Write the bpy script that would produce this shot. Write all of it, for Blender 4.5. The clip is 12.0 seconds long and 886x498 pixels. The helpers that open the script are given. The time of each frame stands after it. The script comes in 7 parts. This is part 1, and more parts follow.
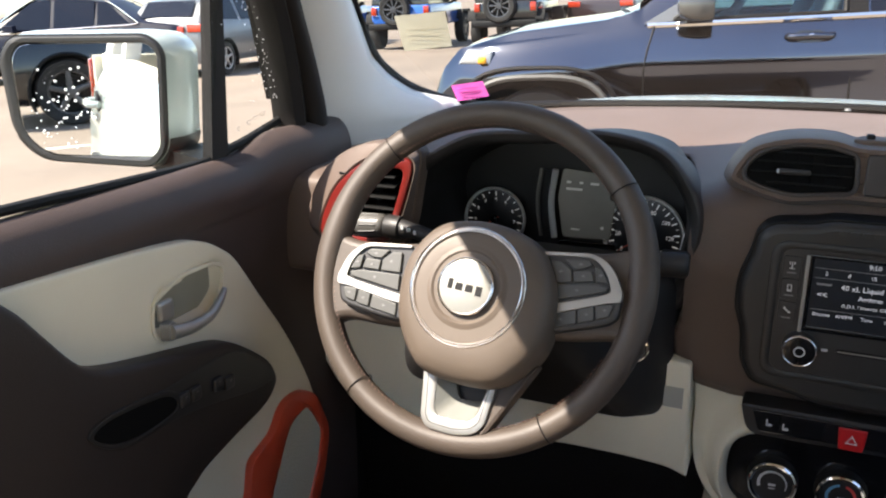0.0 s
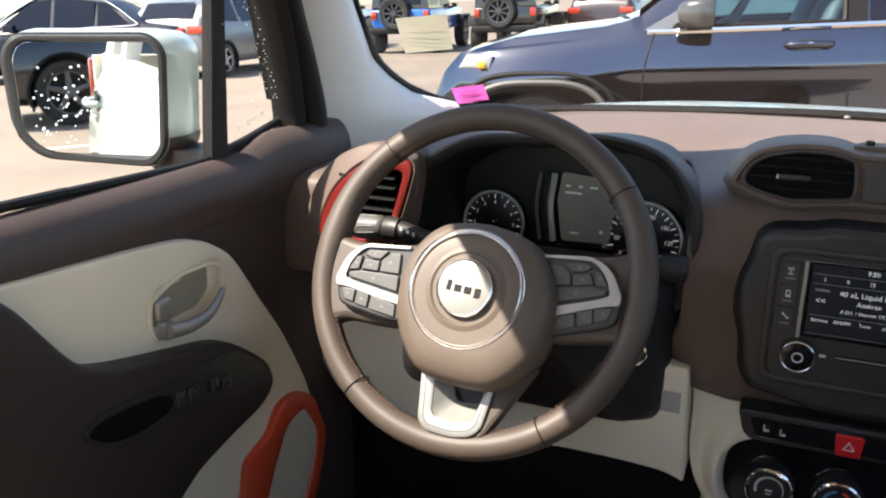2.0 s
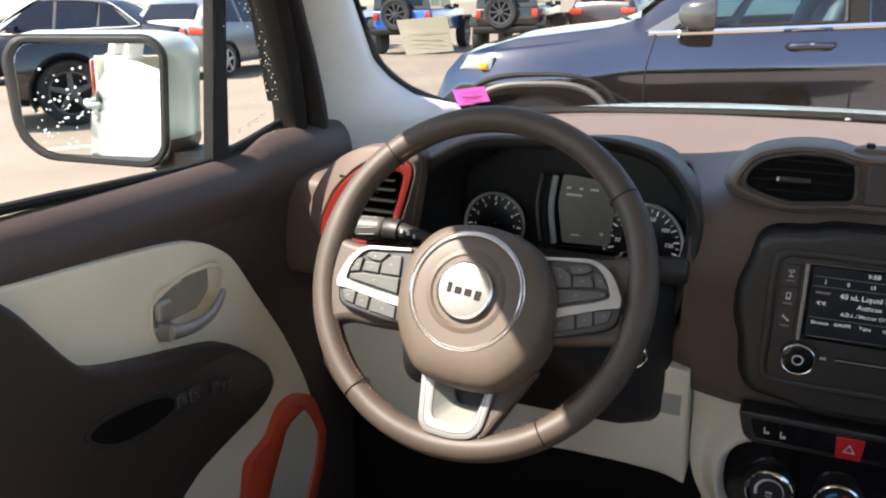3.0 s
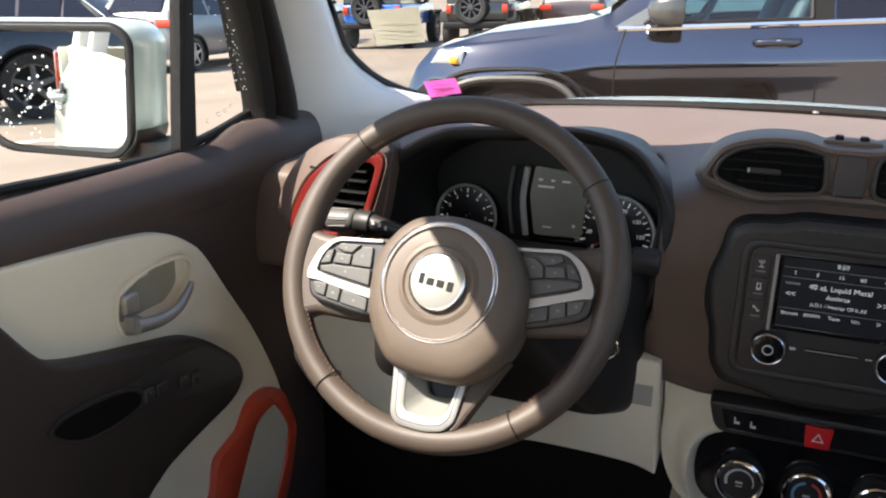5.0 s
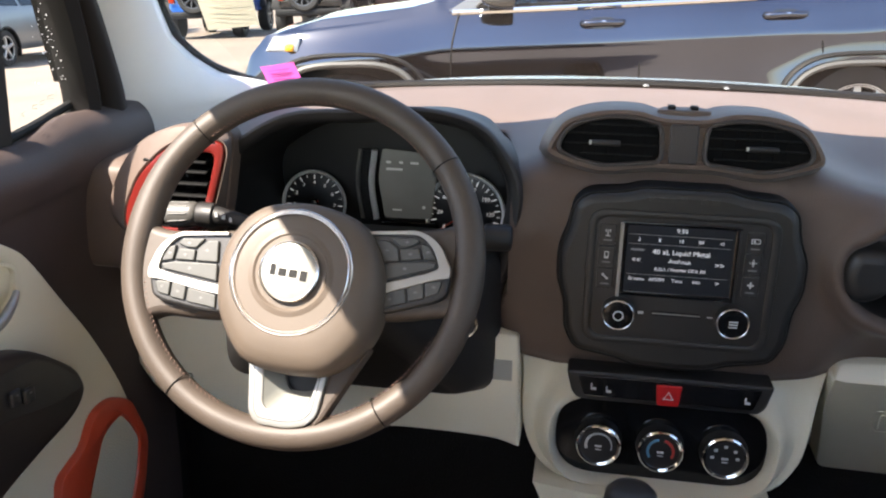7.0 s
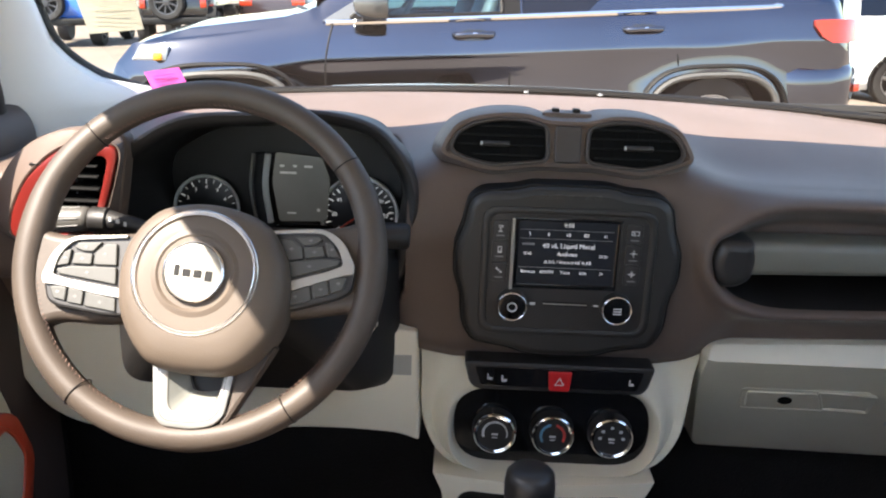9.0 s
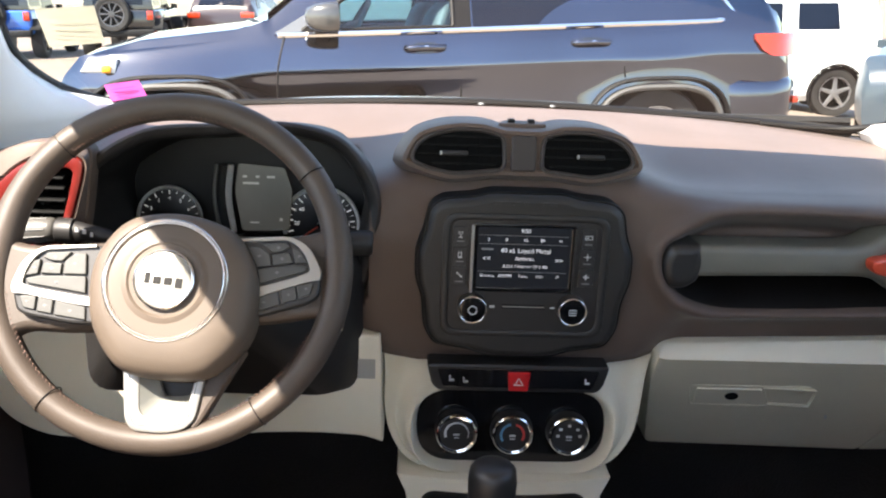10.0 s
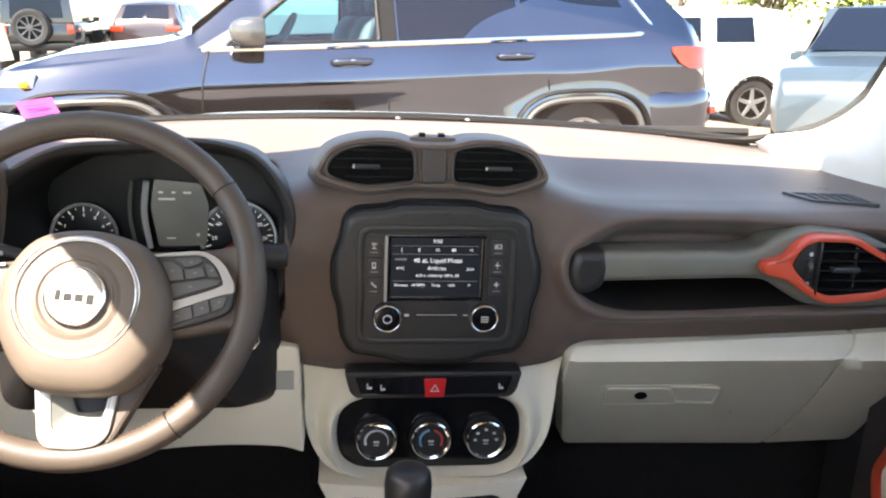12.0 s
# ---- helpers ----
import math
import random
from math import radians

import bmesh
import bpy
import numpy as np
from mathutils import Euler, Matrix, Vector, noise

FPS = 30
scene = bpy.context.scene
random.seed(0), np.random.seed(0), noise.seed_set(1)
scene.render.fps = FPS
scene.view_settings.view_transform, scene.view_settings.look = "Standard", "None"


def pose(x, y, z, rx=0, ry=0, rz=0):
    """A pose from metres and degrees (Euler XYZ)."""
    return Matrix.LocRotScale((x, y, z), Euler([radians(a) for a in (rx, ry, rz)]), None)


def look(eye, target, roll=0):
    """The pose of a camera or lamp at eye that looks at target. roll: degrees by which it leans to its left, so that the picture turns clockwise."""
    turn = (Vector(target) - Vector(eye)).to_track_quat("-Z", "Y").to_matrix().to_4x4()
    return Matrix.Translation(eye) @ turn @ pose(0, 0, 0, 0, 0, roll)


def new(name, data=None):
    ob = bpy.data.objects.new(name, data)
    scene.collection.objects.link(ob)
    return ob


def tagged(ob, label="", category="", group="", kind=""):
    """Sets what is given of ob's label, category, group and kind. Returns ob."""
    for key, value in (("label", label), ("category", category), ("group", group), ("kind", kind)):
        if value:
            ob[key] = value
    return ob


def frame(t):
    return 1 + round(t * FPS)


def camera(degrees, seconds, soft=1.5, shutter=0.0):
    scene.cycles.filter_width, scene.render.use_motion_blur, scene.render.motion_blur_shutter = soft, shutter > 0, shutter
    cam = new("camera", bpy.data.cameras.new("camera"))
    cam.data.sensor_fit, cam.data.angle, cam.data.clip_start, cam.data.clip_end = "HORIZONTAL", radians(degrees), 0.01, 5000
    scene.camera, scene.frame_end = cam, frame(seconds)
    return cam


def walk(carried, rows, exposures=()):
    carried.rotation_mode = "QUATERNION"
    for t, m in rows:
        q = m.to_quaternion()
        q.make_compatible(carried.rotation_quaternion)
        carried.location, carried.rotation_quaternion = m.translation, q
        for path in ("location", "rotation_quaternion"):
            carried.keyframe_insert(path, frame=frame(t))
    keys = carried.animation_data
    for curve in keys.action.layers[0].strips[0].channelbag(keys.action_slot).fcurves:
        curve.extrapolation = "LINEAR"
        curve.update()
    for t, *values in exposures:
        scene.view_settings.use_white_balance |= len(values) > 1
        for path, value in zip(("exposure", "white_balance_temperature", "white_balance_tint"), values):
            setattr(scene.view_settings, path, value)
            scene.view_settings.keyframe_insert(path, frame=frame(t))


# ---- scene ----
cam = camera(55.0, 12.0, 2.1)
PATH = [
    (0, pose(-0.0696, -0.8967, 1.2543, 73.42, 2.35, 22.79)),
    (0.5, pose(-0.0699, -0.8969, 1.2546, 73.43, 2.27, 22.75)),
    (1, pose(-0.0696, -0.8975, 1.2538, 73.45, 2.17, 22.85)),
    (1.5, pose(-0.0704, -0.8974, 1.2533, 73.53, 1.94, 22.87)),
    (2, pose(-0.0712, -0.8975, 1.2515, 73.72, 1.71, 22.80)),
    (2.5, pose(-0.0701, -0.8975, 1.2530, 73.77, 1.68, 22.92)),
    (4.5, pose(-0.0717, -0.8956, 1.2497, 73.64, 1.14, 22.30)),
    (5, pose(-0.0739, -0.8927, 1.2468, 73.42, 1.20, 20.98)),
    (5.5, pose(-0.0747, -0.8862, 1.2487, 73.05, 1.57, 19.05)),
    (6, pose(-0.0787, -0.8794, 1.2458, 72.68, 1.42, 15.85)),
    (6.5, pose(-0.0812, -0.8779, 1.2418, 72.36, 1.30, 12.65)),
    (7, pose(-0.0830, -0.8776, 1.2380, 72.31, 1.71, 10.21)),
    (9, pose(-0.1058, -0.9142, 1.2337, 72.90, 0.57, 1.74)),
    (9.5, pose(-0.1138, -0.9335, 1.2368, 73.31, 0.26, -0.05)),
    (10, pose(-0.1161, -0.9493, 1.2373, 73.67, 0.34, -1.53)),
    (10.5, pose(-0.1169, -0.9668, 1.2403, 74.14, 0.13, -2.71)),
    (11, pose(-0.1110, -0.9734, 1.2418, 74.40, 0.09, -3.91)),
    (11.5, pose(-0.1045, -0.9803, 1.2436, 74.46, 0.11, -5.04)),
    (12, pose(-0.0925, -0.9790, 1.2429, 74.48, 0.28, -6.08)),
]
EXPOSURES = [(0, 1.82, 7000, 13), (5.5, 1.82, 7000, 13), (6.5, 2.0, 7000, 13), (7.0, 2.27, 7000, 13), (9.0, 2.38, 7000, 13), (10.0, 2.46, 7050, 13), (10.5, 2.74, 7100, 13), (11.0, 2.90, 7150, 13), (12.0, 2.95, 7200, 13)]
from mathutils import geometry

walk(cam, PATH, EXPOSURES)

# world and sun
SUN_TO = Vector((-0.43, -0.42, 0.80)).normalized()
world = bpy.data.worlds.new("world")
scene.world = world
world.use_nodes = True
wn = world.node_tree
sky = wn.nodes.new("ShaderNodeTexSky")
sky.sky_type = "NISHITA"
sky.sun_disc = False
sky.sun_elevation = math.asin(SUN_TO.z)
sky.sun_rotation = math.atan2(SUN_TO.x, SUN_TO.y)
wn.nodes["Background"].inputs[1].default_value = 0.14
wn.links.new(sky.outputs[0], wn.nodes["Background"].inputs[0])
sun_data = bpy.data.lights.new("sun", "SUN")
sun_data.energy, sun_data.angle, sun_data.color = 4.8, radians(0.53), (1.0, 0.95, 0.87)
sun = new("sun", sun_data)
sun.matrix_world = look(SUN_TO * 30, (0, 0, 0))


# ---------- materials ----------
def mat(name, color, rough=0.5, metal=0.0, grain=0.0, grain_size=0.002, blotch=0.0, blotch_size=0.1,
        coat=0.0, emit=0.0, spec=0.5, second=None, rough_var=0.0, random_var=0.0, sheen=0.0):
    """A principled surface with stains at one scale and grain relief at another, in object metres."""
    m = bpy.data.materials.new(name)
    m.use_nodes = True
    n, l = m.node_tree.nodes, m.node_tree.links
    b = n["Principled BSDF"]
    b.inputs["Base Color"].default_value = (*color, 1)
    b.inputs["Roughness"].default_value = rough
    b.inputs["Metallic"].default_value = metal
    b.inputs["Coat Weight"].default_value = coat
    b.inputs["Coat Roughness"].default_value = 0.03
    b.inputs["Specular IOR Level"].default_value = spec
    b.inputs["Sheen Weight"].default_value = sheen
    if emit:
        b.inputs["Emission Color"].default_value = (*color, 1)
        b.inputs["Emission Strength"].default_value = emit
    co = n.new("ShaderNodeTexCoord").outputs["Object"]
    if blotch or second:
        t = n.new("ShaderNodeTexNoise")
        t.inputs["Scale"].default_value = 1 / blotch_size
        t.inputs["Detail"].default_value = 6
        l.new(co, t.inputs["Vector"])
        mix = n.new("ShaderNodeMix")
        mix.data_type = "RGBA"
        ramp = n.new("ShaderNodeMapRange")
        ramp.inputs["From Min"].default_value, ramp.inputs["From Max"].default_value = 0.35, 0.68
        l.new(t.outputs["Fac"], ramp.inputs["Value"])
        l.new(ramp.outputs[0], mix.inputs["Factor"])
        mix.inputs["A"].default_value = (*color, 1)
        mix.inputs["B"].default_value = (*(second or [c * (1 - blotch) for c in color]), 1)
        l.new(mix.outputs["Result"], b.inputs["Base Color"])
        if rough_var:
            rr = n.new("ShaderNodeMapRange")
            rr.inputs["To Min"].default_value, rr.inputs["To Max"].default_value = rough, min(1, rough + rough_var)
            l.new(t.outputs["Fac"], rr.inputs["Value"])
            l.new(rr.outputs[0], b.inputs["Roughness"])
    if grain:
        g = n.new("ShaderNodeTexVoronoi" if grain_size > 0.0011 else "ShaderNodeTexNoise")
        g.inputs["Scale"].default_value = 1 / grain_size
        l.new(co, g.inputs["Vector"])
        bump = n.new("ShaderNodeBump")
        bump.inputs["Strength"].default_value = grain
        bump.inputs["Distance"].default_value = grain_size * 0.3
        l.new(g.outputs[0], bump.inputs["Height"])
        l.new(bump.outputs[0], b.inputs["Normal"])
    return m


def glass_mat(name, tint=(0.93, 0.97, 0.95), gloss=1.0):
    """Thin clear pane: see-through, with a mirror gloss that grows with the slant."""
    m = bpy.data.materials.new(name)
    m.use_nodes = True
    n, l = m.node_tree.nodes, m.node_tree.links
    n.remove(n["Principled BSDF"])
    tr, gl, mix, fr = n.new("ShaderNodeBsdfTransparent"), n.new("ShaderNodeBsdfGlossy"), n.new("ShaderNodeMixShader"), n.new("ShaderNodeLayerWeight")
    tr.inputs[0].default_value = (*tint, 1)
    gl.inputs["Roughness"].default_value = 0.01
    gl.inputs["Color"].default_value = (gloss, gloss, gloss, 1)
    fr.inputs["Blend"].default_value = 0.5
    power, curve = n.new("ShaderNodeMath"), n.new("ShaderNodeMapRange")
    power.operation = "POWER"
    power.inputs[1].default_value = 5
    curve.inputs["To Min"].default_value, curve.inputs["To Max"].default_value = 0.04, 0.95
    l.new(fr.outputs["Facing"], power.inputs[0])
    l.new(power.outputs[0], curve.inputs["Value"])
    l.new(curve.outputs[0], mix.inputs[0])
    l.new(tr.outputs[0], mix.inputs[1])
    l.new(gl.outputs[0], mix.inputs[2])
    l.new(mix.outputs[0], n["Material Output"].inputs[0])
    return m


M = {}
# near-black that stands for the shade inside vents and other hollows
M["void"] = mat("hollow_shade", (0.004, 0.004, 0.004), 0.9, spec=0.1)
M["slat"] = mat("vent_slat", (0.007, 0.007, 0.007), 0.6, spec=0.12)
M["bar"] = mat("olive_grey_bar", (0.135, 0.130, 0.105), 0.42, blotch=0.1, blotch_size=0.06, rough_var=0.1)
M["hood_dark"] = mat("dark_hood_vinyl", (0.032, 0.025, 0.023), 0.5, grain=0.3, grain_size=0.0016, blotch=0.14, blotch_size=0.1, rough_var=0.1)
M["trim_dark"] = mat("dark_window_trim", (0.009, 0.0075, 0.007), 0.6, spec=0.3, grain=0.2, grain_size=0.0015, blotch=0.2, blotch_size=0.08)
M["door_pad"] = mat("brown_door_vinyl", (0.056, 0.039, 0.035), 0.52, grain=0.35, grain_size=0.0016, blotch=0.14, blotch_size=0.12, rough_var=0.12)
M["dash"] = mat("soft_brown_vinyl", (0.104, 0.072, 0.057), 0.50, spec=0.4, sheen=0.08, grain=0.35, grain_size=0.0016, blotch=0.14, blotch_size=0.12, rough_var=0.12)
M["leather"] = mat("brown_leather", (0.064, 0.049, 0.039), 0.47, spec=0.45, grain=0.20, grain_size=0.0019, blotch=0.15, blotch_size=0.05, rough_var=0.15)
M["airbag"] = mat("brown_airbag_vinyl", (0.095, 0.073, 0.056), 0.46, spec=0.4, grain=0.25, grain_size=0.0013, blotch=0.10, blotch_size=0.06, rough_var=0.12)
M["grey"] = mat("light_grey_plastic", (0.74, 0.685, 0.545), 0.5, grain=0.25, grain_size=0.0012, blotch=0.07, blotch_size=0.15, rough_var=0.1)
M["black"] = mat("black_plastic", (0.014, 0.013, 0.013), 0.5, grain=0.25, grain_size=0.0012, blotch=0.2, blotch_size=0.06)
M["satin"] = mat("satin_black", (0.022, 0.021, 0.021), 0.34, blotch=0.15, blotch_size=0.05, rough_var=0.1)
M["bezel"] = mat("charcoal_bezel", (0.016, 0.015, 0.0145), 0.42, blotch=0.12, blotch_size=0.07, rough_var=0.12)
M["gloss"] = mat("gloss_black", (0.008, 0.008, 0.009), 0.08, blotch=0.2, blotch_size=0.03, rough_var=0.05)
M["button"] = mat("rubber_button", (0.055, 0.056, 0.052), 0.45, blotch=0.1, blotch_size=0.02)
M["chrome"] = mat("chrome", (0.85, 0.85, 0.85), 0.10, 1.0)
M["satin_chrome"] = mat("satin_chrome", (0.70, 0.68, 0.66), 0.26, 1.0)
M["silver"] = mat("satin_silver", (0.36, 0.355, 0.335), 0.36, 0.65, blotch=0.05, blotch_size=0.03)
M["cup"] = mat("pale_grey_moulding", (0.17, 0.172, 0.155), 0.45, blotch=0.06, blotch_size=0.03)
# silver of display bars and dial rings, paled to stand for sun glint
M["sunlit_bar"] = mat("sunlit_silver", (0.70, 0.69, 0.66), 0.3, 0.2)
M["badge"] = mat("brushed_badge", (0.27, 0.265, 0.24), 0.45, 0.5, blotch=0.05, blotch_size=0.02)
# trim colour darkened to stand for the shade on the driver-side ring
M["red"] = mat("shaded_red_trim", (0.14, 0.012, 0.009), 0.32, blotch=0.1, blotch_size=0.06, coat=0.2)
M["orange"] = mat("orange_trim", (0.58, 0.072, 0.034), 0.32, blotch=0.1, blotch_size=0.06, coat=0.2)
M["hazard"] = mat("hazard_red", (0.45, 0.012, 0.015), 0.35)
M["stalk"] = mat("grey_stalk_plastic", (0.075, 0.072, 0.066), 0.42, blotch=0.1, blotch_size=0.03)
M["ink"] = mat("pale_ink", (0.55, 0.56, 0.56), 0.5)
M["dial_ink"] = mat("lit_dial_ink", (0.70, 0.71, 0.70), 0.5, emit=0.10)
M["faint_ink"] = mat("faint_lit_ink", (0.30, 0.30, 0.28), 0.5, emit=0.10)
M["dim_ink"] = mat("dim_ink", (0.16, 0.16, 0.16), 0.5)
M["screen"] = mat("screen_glass", (0.020, 0.022, 0.026), 0.14, blotch=0.1, blotch_size=0.05)
M["glow"] = mat("screen_letters", (0.55, 0.57, 0.60), 0.5, emit=0.16)
# insert grey darkened to stand for the shade in the pull bowl
M["olive"] = mat("shaded_bowl_grey", (0.30, 0.285, 0.225), 0.5, grain=0.25, grain_size=0.0012, blotch=0.1, blotch_size=0.05)
M["lcd"] = mat("lcd_grey", (0.11, 0.112, 0.10), 0.25, emit=0.05, blotch=0.1, blotch_size=0.04)
M["dial"] = mat("dial_black", (0.012, 0.012, 0.013), 0.3)
M["pillar"] = mat("pillar_trim", (0.72, 0.71, 0.68), 0.7, grain=0.3, grain_size=0.0012, blotch=0.06, blotch_size=0.2)
M["headliner"] = mat("beige_headliner", (0.72, 0.65, 0.54), 0.85, grain=0.4, grain_size=0.002, blotch=0.06, blotch_size=0.3)
M["tan_bounce"] = mat("tan_bounce", (0.36, 0.28, 0.205), 0.8, grain=0.5, grain_size=0.003, blotch=0.15, blotch_size=0.15)
M["dark_blocker"] = mat("dark_blocker", (0.035, 0.032, 0.03), 0.85, grain=0.5, grain_size=0.003, blotch=0.15, blotch_size=0.15)
M["carpet"] = mat("black_carpet", (0.009, 0.008, 0.008), 0.95, grain=0.8, grain_size=0.004, blotch=0.3, blotch_size=0.08)
M["rubber"] = mat("black_rubber", (0.009, 0.009, 0.009), 0.65, spec=0.25, blotch=0.25, blotch_size=0.04)
M["shade_sheet"] = mat("dark_pocket_shade", (0.012, 0.010, 0.009), 0.6, spec=0.25, grain=0.3, grain_size=0.0016, blotch=0.2, blotch_size=0.04)
M["frit"] = mat("black_frit", (0.005, 0.005, 0.005), 0.5, spec=0.2)
M["glass"] = glass_mat("clear_glass", (0.78, 0.81, 0.80))
M["blue_glass"] = glass_mat("blue_tinted_glass", (0.62, 0.80, 0.86), 0.8)
M["side_glass"] = glass_mat("clear_side_glass", (0.95, 0.98, 0.96), 0.4)
M["mirror"] = mat("mirror_glass", (0.88, 0.90, 0.90), 0.015, 1.0)
M["white_paint"] = mat("white_paint", (0.74, 0.76, 0.74), 0.25, coat=0.6, blotch=0.05, blotch_size=0.3)
M["pale_paint"] = mat("pale_mint_paint", (0.38, 0.43, 0.405), 0.25, coat=0.6, blotch=0.05, blotch_size=0.3)
M["pink"] = mat("pink_paper", (0.85, 0.12, 0.55), 0.6, blotch=0.12, blotch_size=0.02)
M["paper"] = mat("cream_paper", (0.72, 0.66, 0.52), 0.7, blotch=0.12, blotch_size=0.03)
M["thread"] = mat("pale_thread", (0.17, 0.10, 0.080), 0.7)
M["slate"] = mat("slate_paint", (0.124, 0.139, 0.176), 0.05, 1.0, blotch=0.12, blotch_size=0.5)
M["slate_mirror"] = mat("slate_mirror_paint", (0.06, 0.06, 0.058), 0.25, 0.2, coat=0.8, blotch=0.1, blotch_size=0.1)
M["navy"] = mat("dark_navy_paint", (0.008, 0.010, 0.022), 0.40, 0.0, spec=0.2, coat=0.0, blotch=0.15, blotch_size=0.5)
M["blue"] = mat("bright_blue_paint", (0.02, 0.13, 0.50), 0.3, 0.1, coat=1.0, blotch=0.1, blotch_size=0.4)
M["jet"] = mat("black_paint", (0.008, 0.008, 0.009), 0.25, 0.1, coat=1.0, blotch=0.2, blotch_size=0.5)
M["maroon"] = mat("maroon_paint", (0.022, 0.011, 0.013), 0.3, 0.1, coat=0.7, blotch=0.15, blotch_size=0.5)
M["silver_paint"] = mat("silver_paint", (0.15, 0.155, 0.16), 0.35, 0.4, coat=0.4, blotch=0.06, blotch_size=0.5)
M["steel_blue"] = mat("steel_blue_paint", (0.042, 0.060, 0.075), 0.35, 0.2, coat=0.5, blotch=0.1, blotch_size=0.5)
M["tint"] = mat("tinted_glass", (0.006, 0.009, 0.017), 0.05, spec=0.18)
M["sky_glass"] = mat("green_tinted_glass", (0.10, 0.16, 0.17), 0.04, spec=0.7)
M["tail"] = mat("tail_lamp_red", (0.38, 0.030, 0.009), 0.12, coat=0.6)
M["amber"] = mat("amber_lens", (0.85, 0.38, 0.03), 0.15, coat=0.6)
M["lens"] = mat("clear_lens", (0.50, 0.52, 0.54), 0.10, 0.3, coat=0.8)
M["tyre"] = mat("tyre_rubber", (0.018, 0.017, 0.016), 0.8, grain=0.4, grain_size=0.01, blotch=0.3, blotch_size=0.1)
M["rim"] = mat("alloy_rim", (0.45, 0.45, 0.46), 0.3, 0.8, blotch=0.1, blotch_size=0.1)
M["dark_rim"] = mat("dark_alloy", (0.10, 0.10, 0.105), 0.35, 0.7, blotch=0.1, blotch_size=0.1)
M["flare"] = mat("grey_arch_moulding", (0.085, 0.082, 0.076), 0.45, blotch=0.12, blotch_size=0.2)
M["cladding"] = mat("grey_cladding", (0.12, 0.12, 0.115), 0.55, blotch=0.15, blotch_size=0.2)
M["asphalt"] = mat("sandy_asphalt", (0.200, 0.156, 0.119), 0.9, grain=0.6, grain_size=0.015, second=(0.155, 0.121, 0.092), blotch_size=1.3)
M["line_paint"] = mat("worn_line_paint", (0.62, 0.58, 0.48), 0.8, blotch=0.35, blotch_size=0.15)
M["leaf"] = mat("foliage", (0.24, 0.28, 0.05), 0.6, second=(0.14, 0.19, 0.03), blotch_size=0.7)
M["bark"] = mat("bark", (0.10, 0.075, 0.05), 0.9, grain=0.6, grain_size=0.03, blotch=0.3, blotch_size=0.2)
M["wax"] = mat("water_drops", (0.75, 0.76, 0.78), 0.1)

# ---------- building helpers ----------
# the parked car that holds the camera leans a little to its passenger side
CAR = Matrix.Translation((0, 0, 0.95)) @ Matrix.Rotation(radians(2.5), 4, "Y") @ Matrix.Translation((0, 0, -0.95))
BASE = {}


def thing(name, base=(0, 0, 0), frame_matrix=None, label="", category="", group="", kind=""):
    """A top-level Empty at its base; its parts are given in the frame's own coordinates."""
    ob = new(name)
    ob.empty_display_size = 0.02
    ob.matrix_basis = (CAR if frame_matrix is None else frame_matrix) @ Matrix.Translation(base)
    BASE[ob] = Vector(base)
    return tagged(ob, label, category, group, kind)


def mk(verts, faces, smooth=40, flat_from=None):
    me = bpy.data.meshes.new("mesh")
    me.from_pydata([tuple(map(float, v)) for v in verts], [], [tuple(map(int, f)) for f in faces])
    bm = bmesh.new()
    bm.from_mesh(me)
    bmesh.ops.recalc_face_normals(bm, faces=bm.faces)
    bm.to_mesh(me)
    bm.free()
    if smooth:
        me.shade_smooth()
        me.set_sharp_from_angle(angle=radians(smooth))
        if flat_from is not None:
            for p in me.polygons[flat_from:]:
                p.use_smooth = False
    return me


def part(name, me, material, parent, label=""):
    """Links a mesh as one object under a thing or under a part."""
    base = BASE[parent]
    if base.length:
        me.transform(Matrix.Translation(-base))
    me.materials.clear()
    me.materials.append(M[material] if isinstance(material, str) else material)
    ob = new(name, me)
    ob.parent = parent
    BASE[ob] = base
    return tagged(ob, label)


def solo(name, me, material, label="", category="", group="", kind="", frame_matrix=None):
    """A top-level thing of one mesh."""
    me.materials.append(M[material] if isinstance(material, str) else material)
    ob = new(name, me)
    ob.matrix_basis = CAR if frame_matrix is None else frame_matrix
    BASE[ob] = Vector((0, 0, 0))
    return tagged(ob, label, category, group, kind)


def join(*meshes):
    bm = bmesh.new()
    for me in meshes:
        bm.from_mesh(me)
    out = bpy.data.meshes.new("mesh")
    bm.to_mesh(out)
    bm.free()
    for me in meshes:
        bpy.data.meshes.remove(me)
    out.shade_smooth()
    out.set_sharp_from_angle(angle=radians(40))
    return out


def moved(me, m):
    me.transform(m)
    return me


def plane_at(x, y, z, tilt=0.0):
    """A frame whose u is right, v is up (leaning forward by tilt radians) and w is towards the seats."""
    s, c = math.sin(tilt), math.cos(tilt)
    return Matrix(((1, 0, 0, x), (0, s, -c, y), (0, c, s, z), (0, 0, 0, 1)))


def on(m, uvw):
    a = np.asarray(uvw, float)
    mm = np.array(m)
    return a @ mm[:3, :3].T + mm[:3, 3]


def smooth_loop(pts, n=8):
    """Closed Catmull-Rom curve through 2D or 3D points."""
    p = np.asarray(pts, float)
    out = []
    k = len(p)
    for i in range(k):
        a, b, c, d = p[i - 1], p[i], p[(i + 1) % k], p[(i + 2) % k]
        for j in range(n):
            t = j / n
            out.append(0.5 * (2 * b + (c - a) * t + (2 * a - 5 * b + 4 * c - d) * t * t + (3 * b - a - 3 * c + d) * t ** 3))
    return np.array(out)


